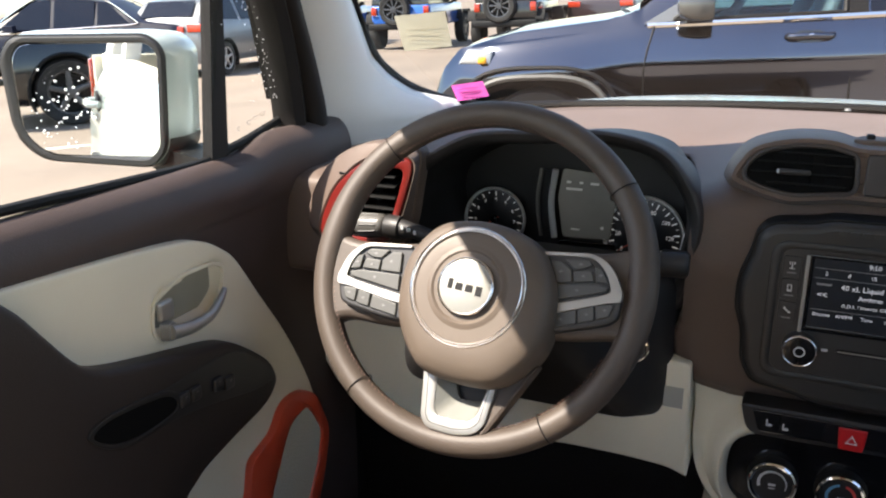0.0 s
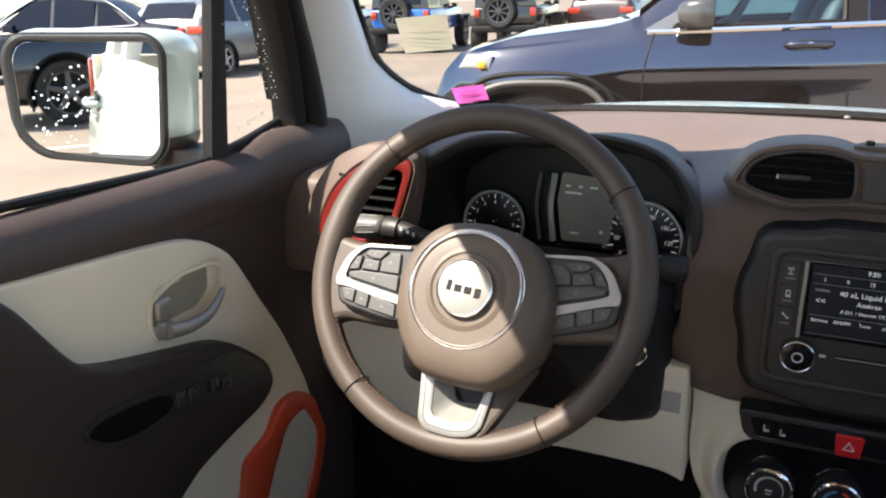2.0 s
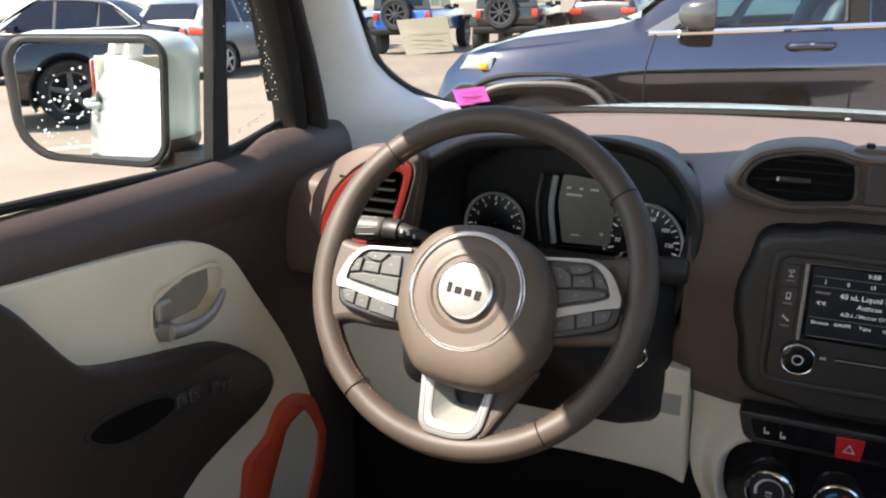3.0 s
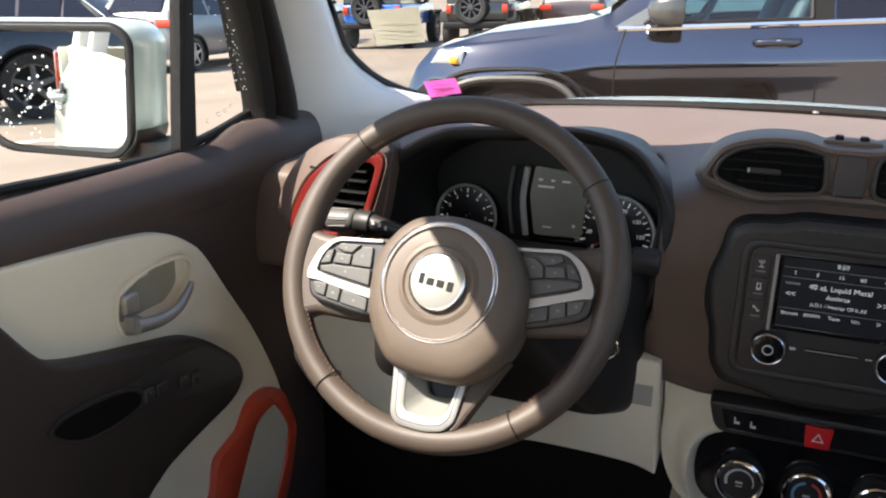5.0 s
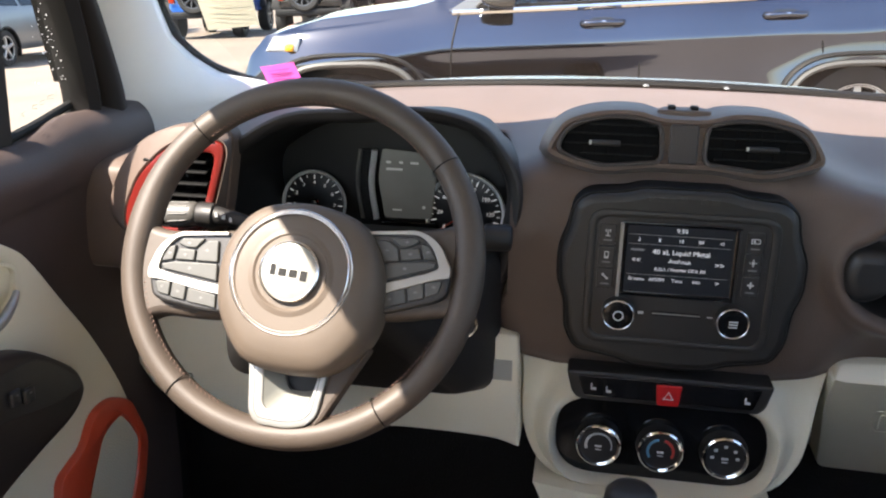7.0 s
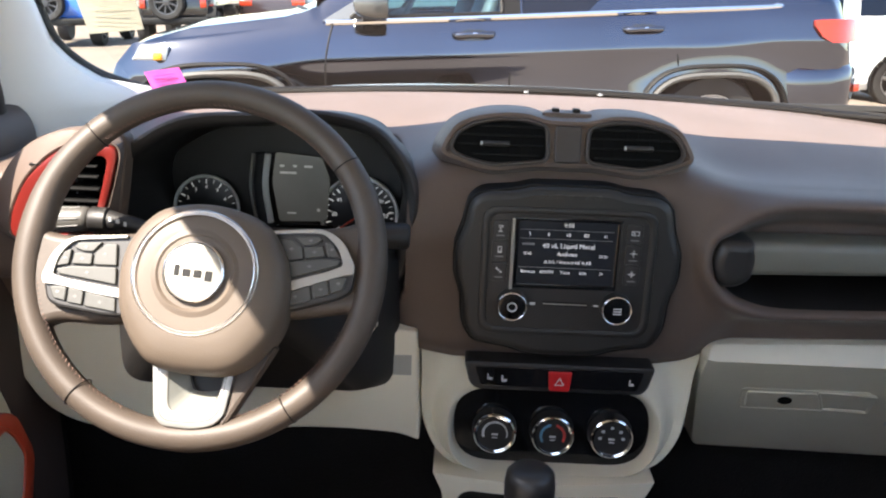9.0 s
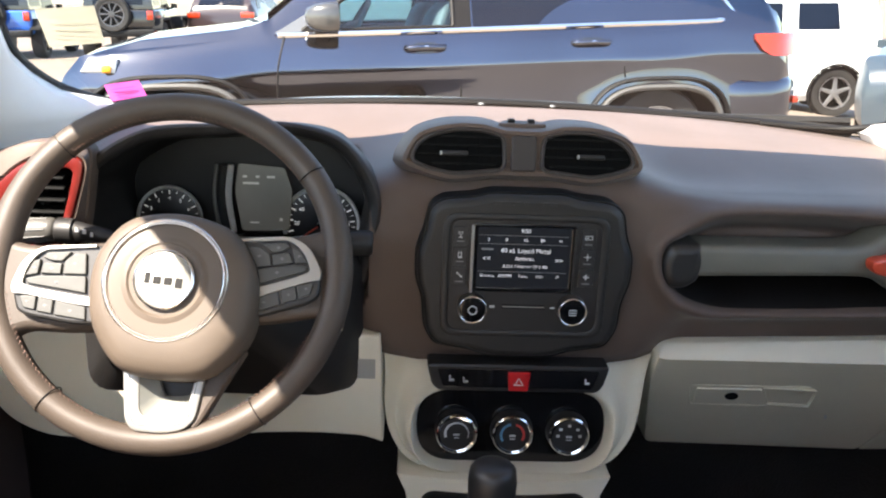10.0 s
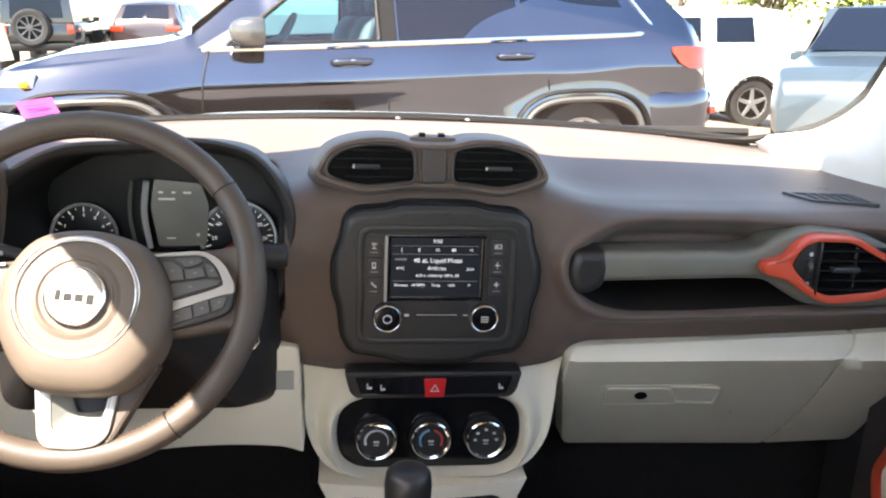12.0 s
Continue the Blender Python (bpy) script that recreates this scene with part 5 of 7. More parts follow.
SPK_O = corners([(-0.200, 0.500), (-0.158, 0.580), (-0.128, 0.622), (-0.118, 0.668), (-0.088, 0.676), (-0.066, 0.682), (-0.040, 0.714), (0.006, 0.713), (0.042, 0.690), (0.075, 0.618), (0.055, 0.555), (0.025, 0.500)], [0.01, 0.02, 0.012, 0.012, 0.01, 0.01, 0.02, 0.02, 0.016, 0.02, 0.02, 0.01], 4)
SPK_I = corners([(-0.130, 0.500), (-0.100, 0.560), (-0.081, 0.592), (-0.060, 0.628), (-0.029, 0.674), (-0.010, 0.680), (0.016, 0.682), (0.034, 0.660), (0.052, 0.627), (0.040, 0.585), (0.019, 0.549), (-0.010, 0.500)], 0.010, 4)
SPM = side_at(-0.676)
spk = part("speaker_ring", band(SPK_O, SPK_I, SPM, 0.012, 0.003, 0.005), "orange", door, "orange speaker surround")
part("speaker_grille", plate(SPK_I, SPM, 0.008, 0.001, 0.002), mat("speaker_mesh", (0.50, 0.47, 0.38), 0.7, grain=0.9, grain_size=0.0022), spk, "grey speaker grille")

# window surround, divider bar and the small fixed pane
part("belt_seal", tube(smooth_line([(-0.722, -1.05, 1.078), (-0.722, -0.378, 1.057), (-0.722, -0.305, 1.054), (-0.722, -0.213, 1.050), (-0.722, -0.132, 1.047), (-0.722, -0.090, 1.048), (-0.722, -0.052, 1.054), (-0.722, -0.011, 1.060), (-0.722, 0.041, 1.070), (-0.718, 0.075, 1.078)], 4), 0.0055, 8), "rubber", door)
part("divider", loft([np.array([(-0.728, y0, z), (-0.716, y0 + 0.002, z), (-0.716, y1 - 0.002, z), (-0.728, y1, z)]) for z, y0, y1 in ((1.045, -0.093, -0.058), (1.23, -0.074, -0.046), (1.45, -0.054, -0.032))]), "trim_dark", door, "dark window divider bar")
FR = smooth_line([(-0.716, 0.078, 1.060), (-0.712, 0.070, 1.10), (-0.700, 0.030, 1.20), (-0.682, -0.040, 1.30), (-0.662, -0.150, 1.385), (-0.645, -0.35, 1.475), (-0.630, -0.60, 1.545), (-0.620, -0.95, 1.56)], 6)
part("window_frame", tube(FR, 0.020, 8, flat=1.2), "trim_dark", door, "dark upper window frame")
part("frame_inner", tube(FR + np.stack([np.full(len(FR), 0.010), np.interp(FR[:, 2], [1.06, 1.20, 1.3], [0.036, 0.022, 0.018]), np.full(len(FR), 0.003)], 1), np.interp(FR[:, 2], [1.06, 1.2, 1.3], [0.023, 0.018, 0.016]), 10, flat=1.1), "trim_dark", door)
pane = part("pane", mk([(-0.722, -1.0, 1.06), (-0.722, -0.08, 1.04), (-0.70, -0.05, 1.42), (-0.665, -0.15, 1.43), (-0.64, -0.4, 1.49), (-0.64, -1.0, 1.49)], [(0, 1, 2, 3, 4, 5)], 0), "side_glass", door, "clear side window")
pane2 = part("pane", mk([(-0.722, -0.06, 1.045), (-0.720, 0.078, 1.062), (-0.708, 0.045, 1.19), (-0.690, -0.02, 1.31), (-0.705, -0.045, 1.32)], [(0, 1, 2, 3, 4)], 0), "side_glass", door, "small fixed quarter window")
pane.visible_shadow = pane2.visible_shadow = False
marks = []
for u, v, w in ((-0.030, 1.076, 0.006), (-0.008, 1.081, 0.009), (0.006, 1.084, 0.009), (0.022, 1.088, 0.012)):
    marks += [(u, v + 0.002, w, 0.0005), (u, v - 0.002, w * 0.7, 0.0005), (u - w / 2, v, 0.0005, 0.004)]
part("pane_mark", bars(marks, side_at(-0.7195), 0.0002), "dim_ink", pane2)

fr_y = lambda z: np.interp(z, FR[:, 2], FR[:, 1])
fr_x = lambda z: np.interp(z, FR[:, 2], FR[:, 0])
part("frame_cover", loft([np.array([(fr_x(z), fr_y(z) - 0.005, z), (ox - 0.02, oy + 0.05, z), (ox - 0.05, oy + 0.05, z), (fr_x(z) - 0.03, fr_y(z) - 0.005, z)]) for z, ox, oy in ((1.10, -0.706, 0.12), (1.225, -0.700, 0.05), (1.32, -0.682, -0.03), (1.42, -0.645, -0.15), (1.50, -0.60, -0.24))]), "trim_dark", door)
for i in range(60):
    r = random.Random(40 + i)
    zz = 1.09 + 0.14 * r.random() ** 0.8
    yy = fr_y(zz) - 0.012 - abs(r.gauss(0, 0.024))
    rr = r.uniform(0.0005, 0.0012)
    part("drop", spin([(rr, 0), (rr * 0.8, rr * 0.5), (rr * 0.3, rr * 0.6)], side_at(-0.7165 + 0.06 * (zz - 1.06)) @ Matrix.Translation((yy, zz, 0)), 7), "wax", pane2)

# passenger door
door2 = thing("door_2", (0.70, -0.4, 0.36), label="passenger door with grey insert and orange speaker surround", category="door", kind="structure")
part("trim_panel", door_skin(-1, 0.73), "hood_dark", door2, "dark brown door trim")
DM2 = Matrix(((0, 0, -1, 0.712), (1, 0, 0, 0), (0, 1, 0, 0), (0, 0, 0, 1)))
part("insert", plate(INS - (0.18, 0), DM2, 0.02, 0.006, 0.0, steps=3), "grey", door2, "light grey moulded insert")
sp2 = part("speaker_ring", band(SPK_O + (0.05, -0.03), SPK_I + (0.05, -0.03), DM2 @ Matrix.Translation((0, 0, 0.004)), 0.012, 0.004, 0.005), "orange", door2, "orange speaker surround")
part("speaker_grille", plate(SPK_I + (0.05, -0.03), DM2 @ Matrix.Translation((0, 0, 0.004)), 0.008, 0.001, 0.002), "grey", sp2)
FR2 = FR * (-1, 1, 1)
part("window_frame", tube(FR2, 0.020, 8, flat=1.2), "bezel", door2)
part("divider", loft([np.array([(0.728, y0, z), (0.700, y0 + 0.004, z), (0.698, y1 - 0.004, z), (0.728, y1, z)]) for z, y0, y1 in ((1.045, -0.103, -0.049), (1.23, -0.082, -0.042), (1.45, -0.06, -0.03))]), "bezel", door2)

# ---------- windshield pillars ----------


def pillar(s, name, label):
    rows = []
    for z, ox, oy, ix, iy in ((0.96, -0.706, 0.16, -0.660, 0.42), (1.0, -0.705, 0.155, -0.640, 0.44), (1.05, -0.706, 0.14, -0.600, 0.435), (1.064, -0.706, 0.135, -0.610, 0.42), (1.082, -0.706, 0.128, -0.662, 0.365), (1.11, -0.706, 0.115, -0.688, 0.328), (1.14, -0.705, 0.10, -0.702, 0.295),
                              (1.225, -0.700, 0.05, -0.690, 0.215), (1.32, -0.682, -0.03, -0.668, 0.125), (1.42, -0.645, -0.15, -0.640, 0.03), (1.50, -0.600, -0.24, -0.600, -0.05)):
        row = []
        for t in np.linspace(0, 1, 13):
            b = math.sin(math.pi * t) * 0.030
            row.append((-s * (ox + (ix - ox) * t + b), oy + (iy - oy) * t - 0.3 * b, z))
        row += [(-s * (ix - 0.012), iy + 0.012, z), (-s * (ox - 0.03), oy + 0.06, z)]
        rows.append(np.array(row))
    return solo(name, loft(rows, smooth=60), "pillar", label, "pillar", kind="structure")


pillar(1, "pillar_left", "off-white trimmed windshield pillar")
pillar(-1, "pillar_right", "off-white trimmed windshield pillar")


def screen_edge(s):
    e = np.array([(-0.46, 0.478, 1.052), (-0.53, 0.462, 1.050), (-0.605, 0.435, 1.054), (-0.665, 0.37, 1.082), (-0.694, 0.325, 1.115), (-0.705, 0.292, 1.15), (-0.695, 0.215, 1.23), (-0.672, 0.12, 1.33), (-0.645, 0.025, 1.43), (-0.60, -0.05, 1.51)])
    return smooth_line(e * (s, 1, 1), 5)


wind = thing("windshield", (0, 0.45, 1.05), label="clear windshield with black printed edge", category="windshield", kind="structure")
grid = []
for t in np.linspace(0, 1, 9):
    z = 1.045 + 0.475 * t
    hw = 0.70 - 0.09 * t
    grid.append(np.array([(hw * u, 0.50 - 0.52 * t - 0.16 * (1 - 0.5 * t) * abs(u) ** 2.6, z - 0.01 * abs(u)) for u in np.linspace(-1, 1, 25)]))
wp = part("pane", loft(grid, closed=False, smooth=80), "glass", wind)
wp.visible_shadow = False
for s in (1, -1):
    part("edge_print", tube(screen_edge(s) + (s * 0.008, -0.004, 0.002), 0.0055, 8), "frit", wind)
part("lower_print", tube(smooth_line([(-0.60, 0.455, 1.046), (-0.36, 0.492, 1.058), (0, 0.505, 1.0685), (0.36, 0.492, 1.058), (0.60, 0.455, 1.046)], 8), 0.0075, 8), "frit", wind)
for x in (-0.02, 0.10):
    part("clip", spin([(0.005, 0), (0.004, 0.002), (0.002, 0.003)], Matrix.Translation((x, 0.485, 1.068)), 12), "dim_ink", wind)

pink = solo("sticky_note", mk(on(Matrix.Identity(4), [(-0.613, 0.4, 1.087), (-0.560, 0.404, 1.096), (-0.550, 0.408, 1.072), (-0.602, 0.402, 1.062), (-0.613, 0.4008, 1.087), (-0.560, 0.4048, 1.096), (-0.550, 0.4088, 1.072), (-0.602, 0.4028, 1.062)]),
                              [(0, 1, 2, 3), (4, 7, 6, 5), (0, 4, 5, 1), (1, 5, 6, 2), (2, 6, 7, 3), (3, 7, 4, 0)], 0), "pink", "bright pink paper note on the windshield", "note")
wl = Matrix(((0.985, -0.35, 0, -0.582), (0.08, -0.10, -1, 0.4015), (0.17, 0.94, 0, 1.0795), (0, 0, 0, 1)))
part("writing", bars([(0.0, 0.004, 0.034, 0.0016), (-0.002, 0.0, 0.030, 0.0014), (0.002, -0.005, 0.036, 0.0014)], wl), mat("note_ink", (0.45, 0.05, 0.28), 0.6), pink)
PAPER = [(-0.665, 0.300, 1.199), (-0.584, 0.304, 1.207), (-0.578, 0.318, 1.156), (-0.654, 0.312, 1.147)]
sheet = solo("paper_label", mk(PAPER + [(x, y + 0.0008, z) for x, y, z in PAPER], [(0, 1, 2, 3), (4, 7, 6, 5), (0, 4, 5, 1), (1, 5, 6, 2), (2, 6, 7, 3), (3, 7, 4, 0)], 0), "paper", "cream paper label stuck on the windshield", "label")
pl = Matrix(((0.99, -0.06, 0, -0.620), (0.05, -0.25, -1, 0.3065), (0.10, 0.96, 0, 1.177), (0, 0, 0, 1)))
part("writing", bars([(0.0, 0.014, 0.056, 0.0006), (-0.004, 0.004, 0.046, 0.0012), (0.0, -0.004, 0.052, 0.0006), (0.0, -0.011, 0.054, 0.0006)], pl, 0.0001), mat("faded_ink", (0.58, 0.52, 0.40), 0.7), sheet)

# ---------- outer body of the car ----------
body = thing("car_body", (0, 0, 0.30), label="white outer body of the car round the cabin", category="car body", kind="structure")
hood_rows = []
for y, zc, drop in ((0.56, 1.002, 0.05), (0.60, 1.024, 0.05), (0.70, 1.0365, 0.055), (0.95, 1.0285, 0.07), (1.25, 0.986, 0.09), (1.36, 0.94, 0.09), (1.40, 0.86, 0.06), (1.42, 0.60, 0.02), (1.40, 0.35, 0.0)):
    hood_rows.append(np.array([(0.80 * u, y - 0.08 * abs(u) ** 3, zc - drop * abs(u) ** 2.5) for u in np.linspace(-1, 1, 31)]))
part("hood", loft(hood_rows, closed=False, smooth=60), "pale_paint", body, "pale mint white hood")
part("cowl", loft([np.array([(0.72 * u, y - 0.05 * abs(u) ** 2, z - 0.015 * abs(u) ** 2) for u in np.linspace(-1, 1, 25)]) for y, z in ((0.505, 1.050), (0.53, 1.036), (0.57, 1.03), (0.60, 1.040))], closed=False), "rubber", body, "black cowl")
for s in (-1, 1):
    part("washer_jet", block((s * 0.24 - 0.012, 0.60, 1.046), (s * 0.24 + 0.012, 0.62, 1.055), 0.003), "rubber", body)
part("bumper", plate(rrect(0, 0.47, 1.5, 0.24, 0.05), Matrix(((-1, 0, 0, 0), (0, 0, 1, 1.44), (0, 1, 0, 0), (0, 0, 0, 1))), 0.05, 0.01), "rubber", body, "black lower bumper")
part("grille", plate(rrect(0, 0.76, 1.30, 0.18, 0.05), Matrix(((-1, 0, 0, 0), (0, 0, 1, 1.43), (0, 1, 0, 0), (0, 0, 0, 1))), 0.02, 0.005), "frit", body)


# outer posts hidden behind the trim, added to keep sun off the pillar base
for s in (1, -1):
    out = 0.035 if s > 0 else 0.045
    rows = [np.array([(s * (x - 0.018), y + 0.012, z), (s * (x - 0.065), y - 0.01, z), (s * (x - 0.085), y + 0.07, z), (s * (x - out), y + 0.06, z)])
            for x, y, z in ((-0.690, 0.350, 1.02), (-0.694, 0.325, 1.10), (-0.705, 0.292, 1.15), (-0.695, 0.215, 1.23), (-0.672, 0.120, 1.33), (-0.645, 0.025, 1.43), (-0.60, -0.05, 1.51))]
    part("sun_block_post", loft(rows), "pale_paint", body)


def flank(s):
    rows = []
    for y in (1.36, 1.30, 1.15, 0.95, 0.62, 0.3, 0.0, -0.5, -1.0, -1.5, -2.0, -2.4, -2.62):
        tuck = 0.06 * step01((-y - 1.9) / 0.7) + 0.10 * step01((y - 0.9) / 0.5)
        top = 1.045 - 0.075 * step01((y - 0.4) / 0.2) - 0.05 * step01((y - 0.9) / 0.4)
        rows.append(np.array([(s * (w - tuck), y, min(z, top)) for w, z in ((0.74, 1.045), (0.775, 1.03), (0.82, 0.96), (0.845, 0.86), (0.86, 0.70), (0.865, 0.55), (0.84, 0.40), (0.80, 0.30))]))
    return loft(rows, closed=False, smooth=60)


for s in (-1, 1):
    fl = part("flank", flank(s), "pale_paint", body, "white door skin and rear wing")
    for y in (-1.75,):
        part("handle_cup", spin([(0.060, -0.004), (0.060, 0.003), (0.02, 0.001)], Matrix(((0, 0, s, s * 0.832), (1, 0, 0, y), (0, 0.55, 0, 0.935), (0, 0, 0, 1))), 20), "frit", fl)
        part("door_handle", tube(smooth_line([(s * 0.835, y + 0.09, 0.93), (s * 0.862, y + 0.06, 0.93), (s * 0.866, y, 0.93), (s * 0.862, y - 0.06, 0.93), (s * 0.835, y - 0.09, 0.93)], 4), 0.011, 8), "pale_paint", fl)
    part("tail_lamp", block((s * 0.74 - 0.045, -2.66, 0.86), (s * 0.74 + 0.045, -2.60, 1.03), 0.01), "tail", fl)
part("roof", loft([np.array([(0.60 * u, y, z - 0.04 * abs(u) ** 2.2) for u in np.linspace(-1, 1, 15)]) for y, z in ((0.02, 1.515), (-0.3, 1.59), (-0.9, 1.635), (-1.7, 1.62), (-2.3, 1.55))], closed=False), "white_paint", body)
# above the view; beige chosen to warm the bounced light
solo("ceiling", loft([np.array([(0.60 * u, y, z - 0.04 * abs(u) ** 2.2) for u in np.linspace(-1, 1, 15)]) for y, z in ((0.03, 1.500), (-0.3, 1.56), (-0.9, 1.605), (-1.7, 1.59), (-2.3, 1.52))], closed=False), "headliner", "unseen warm beige cloth headliner that tints the bounced light", "ceiling", kind="structure")
for s in (-1, 1):
    for y, w in ((-1.0, 0.10), (-1.85, 0.10), (-2.3, 0.20)):
        part("pillar_post", loft([np.array([(s * x, y - w / 2, z), (s * x, y + w / 2, z), (s * (x - 0.05), y + w / 2, z), (s * (x - 0.05), y - w / 2, z)]) for x, z in ((0.74, 1.03), (0.70, 1.2), (0.63, 1.50))]), "pillar", body)
    part("roof_rail", tube(smooth_line([(s * 0.60, -0.10, 1.50), (s * 0.615, -0.35, 1.53), (s * 0.615, -1.0, 1.555), (s * 0.60, -2.3, 1.52)], 6), 0.035, 8), "pillar", body)
    part("kick_panel", block((s * 0.750 - 0.008, 0.02, 0.32), (s * 0.750 + 0.008, 0.58, 0.86), 0.004), "carpet", body, "black footwell side panel")
    # unseen sides, light grey to bounce light forward
    part("inner_side", block((s * 0.72 - 0.03, -2.4, 0.32), (s * 0.72 + 0.03, -1.02, 1.06), 0.01), "grey", body)
# two unseen blocks added to keep low rear light off the glove box
solo("seat_blocker", block((0.0, -1.38, 0.36), (0.62, -0.42, 0.76), 0.05), "dark_blocker", "unseen dark block that stops light like the passenger seat", "floor", kind="structure")
solo("seat_back_blocker", block((0.12, -1.14, 0.66), (0.64, -1.00, 1.22), 0.05), "dark_blocker", "unseen dark block that stops rear light like a seat back", "wall", kind="structure")
# added below the view to bounce warm sunlight onto the console
solo("seat_bounce", block((-0.62, -1.38, 0.36), (-0.06, -0.32, 0.67), 0.05), "tan_bounce", "unseen tan block that bounces sunlight like the driver's seat", "floor", kind="structure")
# unseen closing wall, light grey to brighten the cabin
solo("rear_wall", loft([np.array([(-0.78, -2.4, z), (0.78, -2.4, z), (0.78, -2.46, z), (-0.78, -2.46, z)]) for z in (0.30, 1.05)]), "grey", "unseen light grey rear wall that bounces light", "wall", kind="structure")
for s in (-1, 1):
    wip = thing("wiper", (s * 0.1, 0.53, 1.05), label="black windshield wiper resting on the cowl", category="wiper", group="windshield wipers")
    if s > 0:
        part("arm", tube(smooth_line([(0.30, 0.53, 1.050), (0.45, 0.50, 1.058), (0.60, 0.465, 1.062)], 5), 0.0085, 6), "rubber", wip)
        part("blade", tube(smooth_line([(0.20, 0.520, 1.064), (0.42, 0.500, 1.058), (0.66, 0.43, 1.048)], 5), 0.0065, 6), "rubber", wip)
    else:
        part("arm", tube(smooth_line([(-0.50, 0.52, 1.044), (-0.3, 0.53, 1.052), (-0.1, 0.535, 1.056)], 5), 0.004, 6), "rubber", wip)
        part("blade", tube(smooth_line([(-0.55, 0.500, 1.046), (-0.3, 0.520, 1.056), (0.0, 0.53, 1.062)], 5), 0.004, 6), "rubber", wip)

# ---------- door mirror ----------
mir = thing("side_mirror", (-0.86, 0.0, 1.03), label="white door mirror with black frame and spotted glass", category="mirror")
MC = Vector((-0.975, -0.020, 1.090))
TURN = 18.0
MM = Matrix.Translation(MC) @ Matrix.Rotation(radians(TURN), 4, "Z") @ Matrix(((1, 0, 0, 0), (0, 0, -1, 0), (0, 1, 0, 0), (0, 0, 0, 1)))
MO = corners([(-0.114, 0.064), (-0.094, 0.091), (0.096, 0.094), (0.117, 0.074), (0.109, -0.060), (0.086, -0.083), (-0.074, -0.075), (-0.108, -0.040)], [0.03, 0.03, 0.03, 0.03, 0.03, 0.03, 0.04, 0.04], 5)
MI = corners([(-0.094, 0.062), (-0.080, 0.080), (0.093, 0.082), (0.106, 0.068), (0.097, -0.060), (0.082, -0.074), (-0.060, -0.067), (-0.090, -0.038)], [0.02, 0.02, 0.02, 0.02, 0.02, 0.02, 0.03, 0.03], 5)
part("frame", band(MO, MI, MM, 0.03, 0.008, 0.004), "black", mir, "black frame")
# the glass is tilted inside its housing
GMT = MM @ Matrix.Rotation(radians(6.5), 4, "Y") @ Matrix.Rotation(radians(-1.0), 4, "X")
mg = part("glass", plate(MI * (0.985, 1.0), GMT, 0.004, 0.0004, -0.006), "mirror", mir, "silvered mirror glass")
sh = [np.c_[inset(MO, d) + (sft, 0), np.full(len(MO), w)] for d, sft, w in ((-0.001, 0, -0.004), (-0.005, 0.008, -0.03), (0.0, 0.018, -0.075), (0.018, 0.022, -0.105), (0.04, 0.022, -0.118))]
part("shell", loft([on(MM, r) for r in sh], caps=(False, True), smooth=60), "pale_paint", mir, "white painted shell")
low = MO[:, 1] < -0.036
part("lower_cover", loft([on(MM, np.c_[inset(r[:, :2], -0.0015), r[:, 2]])[low] for r in [np.c_[inset(MO, d) + (sft, 0), np.full(len(MO), w)] for d, sft, w in ((-0.001, 0, -0.004), (-0.005, 0.008, -0.03), (0.0, 0.018, -0.075), (0.018, 0.022, -0.105))]], closed=False, smooth=60), "satin", mir, "black lower cover")
part("foot", loft([np.array([(x, y0, z0), (x, y1, z0), (x, y1, z1), (x, y0, z1)]) for x, y0, y1, z0, z1 in ((-0.735, -0.05, 0.08, 0.97, 1.034), (-0.80, -0.02, 0.09, 0.975, 1.032), (-0.87, 0.02, 0.09, 0.985, 1.028), (-0.93, 0.04, 0.08, 1.0, 1.022))]), "frit", mir)
rnd = random.Random(5)
drops = []
for _ in range(70):
    u, v = rnd.gauss(-0.030, 0.026), rnd.gauss(0.0, 0.030)
    if -0.078 < u < 0.02 and abs(v) < 0.06:
        r = rnd.uniform(0.0007, 0.0020)
        drops.append(spin([(r, 0), (r * 0.8, r * 0.4), (r * 0.3, r * 0.55)], GMT @ Matrix.Translation((u, v, -0.0055)), 7))
part("spots", join(*drops), "wax", mg, "dried water spots")

# ---------- ground ----------
def ground_z(x, y):
    """Ground height, sloped so far cars placed to fit the camera's view meet it: down to the far side and, past the
    tail of the near car, to the passenger side.
    """
    return -0.002 * max(0.0, min(y, 40) - 4.0) - 0.14 * max(0.0, min(x, 9.0) - 2.6) * max(0.0, min(1.0, (y - 3) / 4))


gx = [-900, -60, -20, -8, -3, 0, 2.6, 4, 5.5, 7, 9, 14, 30, 900]
gy = [-900, -60, -20, -5, 0, 3, 4, 5, 6, 7, 9, 12, 16, 25, 40, 900]
gv = [(x, y, ground_z(x, y)) for y in gy for x in gx]
gf = [(j * len(gx) + i, j * len(gx) + i + 1, (j + 1) * len(gx) + i + 1, (j + 1) * len(gx) + i) for j in range(len(gy) - 1) for i in range(len(gx) - 1)]
solo("ground", mk(gv, gf, 60), "asphalt", "sandy worn asphalt of a car lot", "ground", kind="structure", frame_matrix=Matrix.Identity(4))

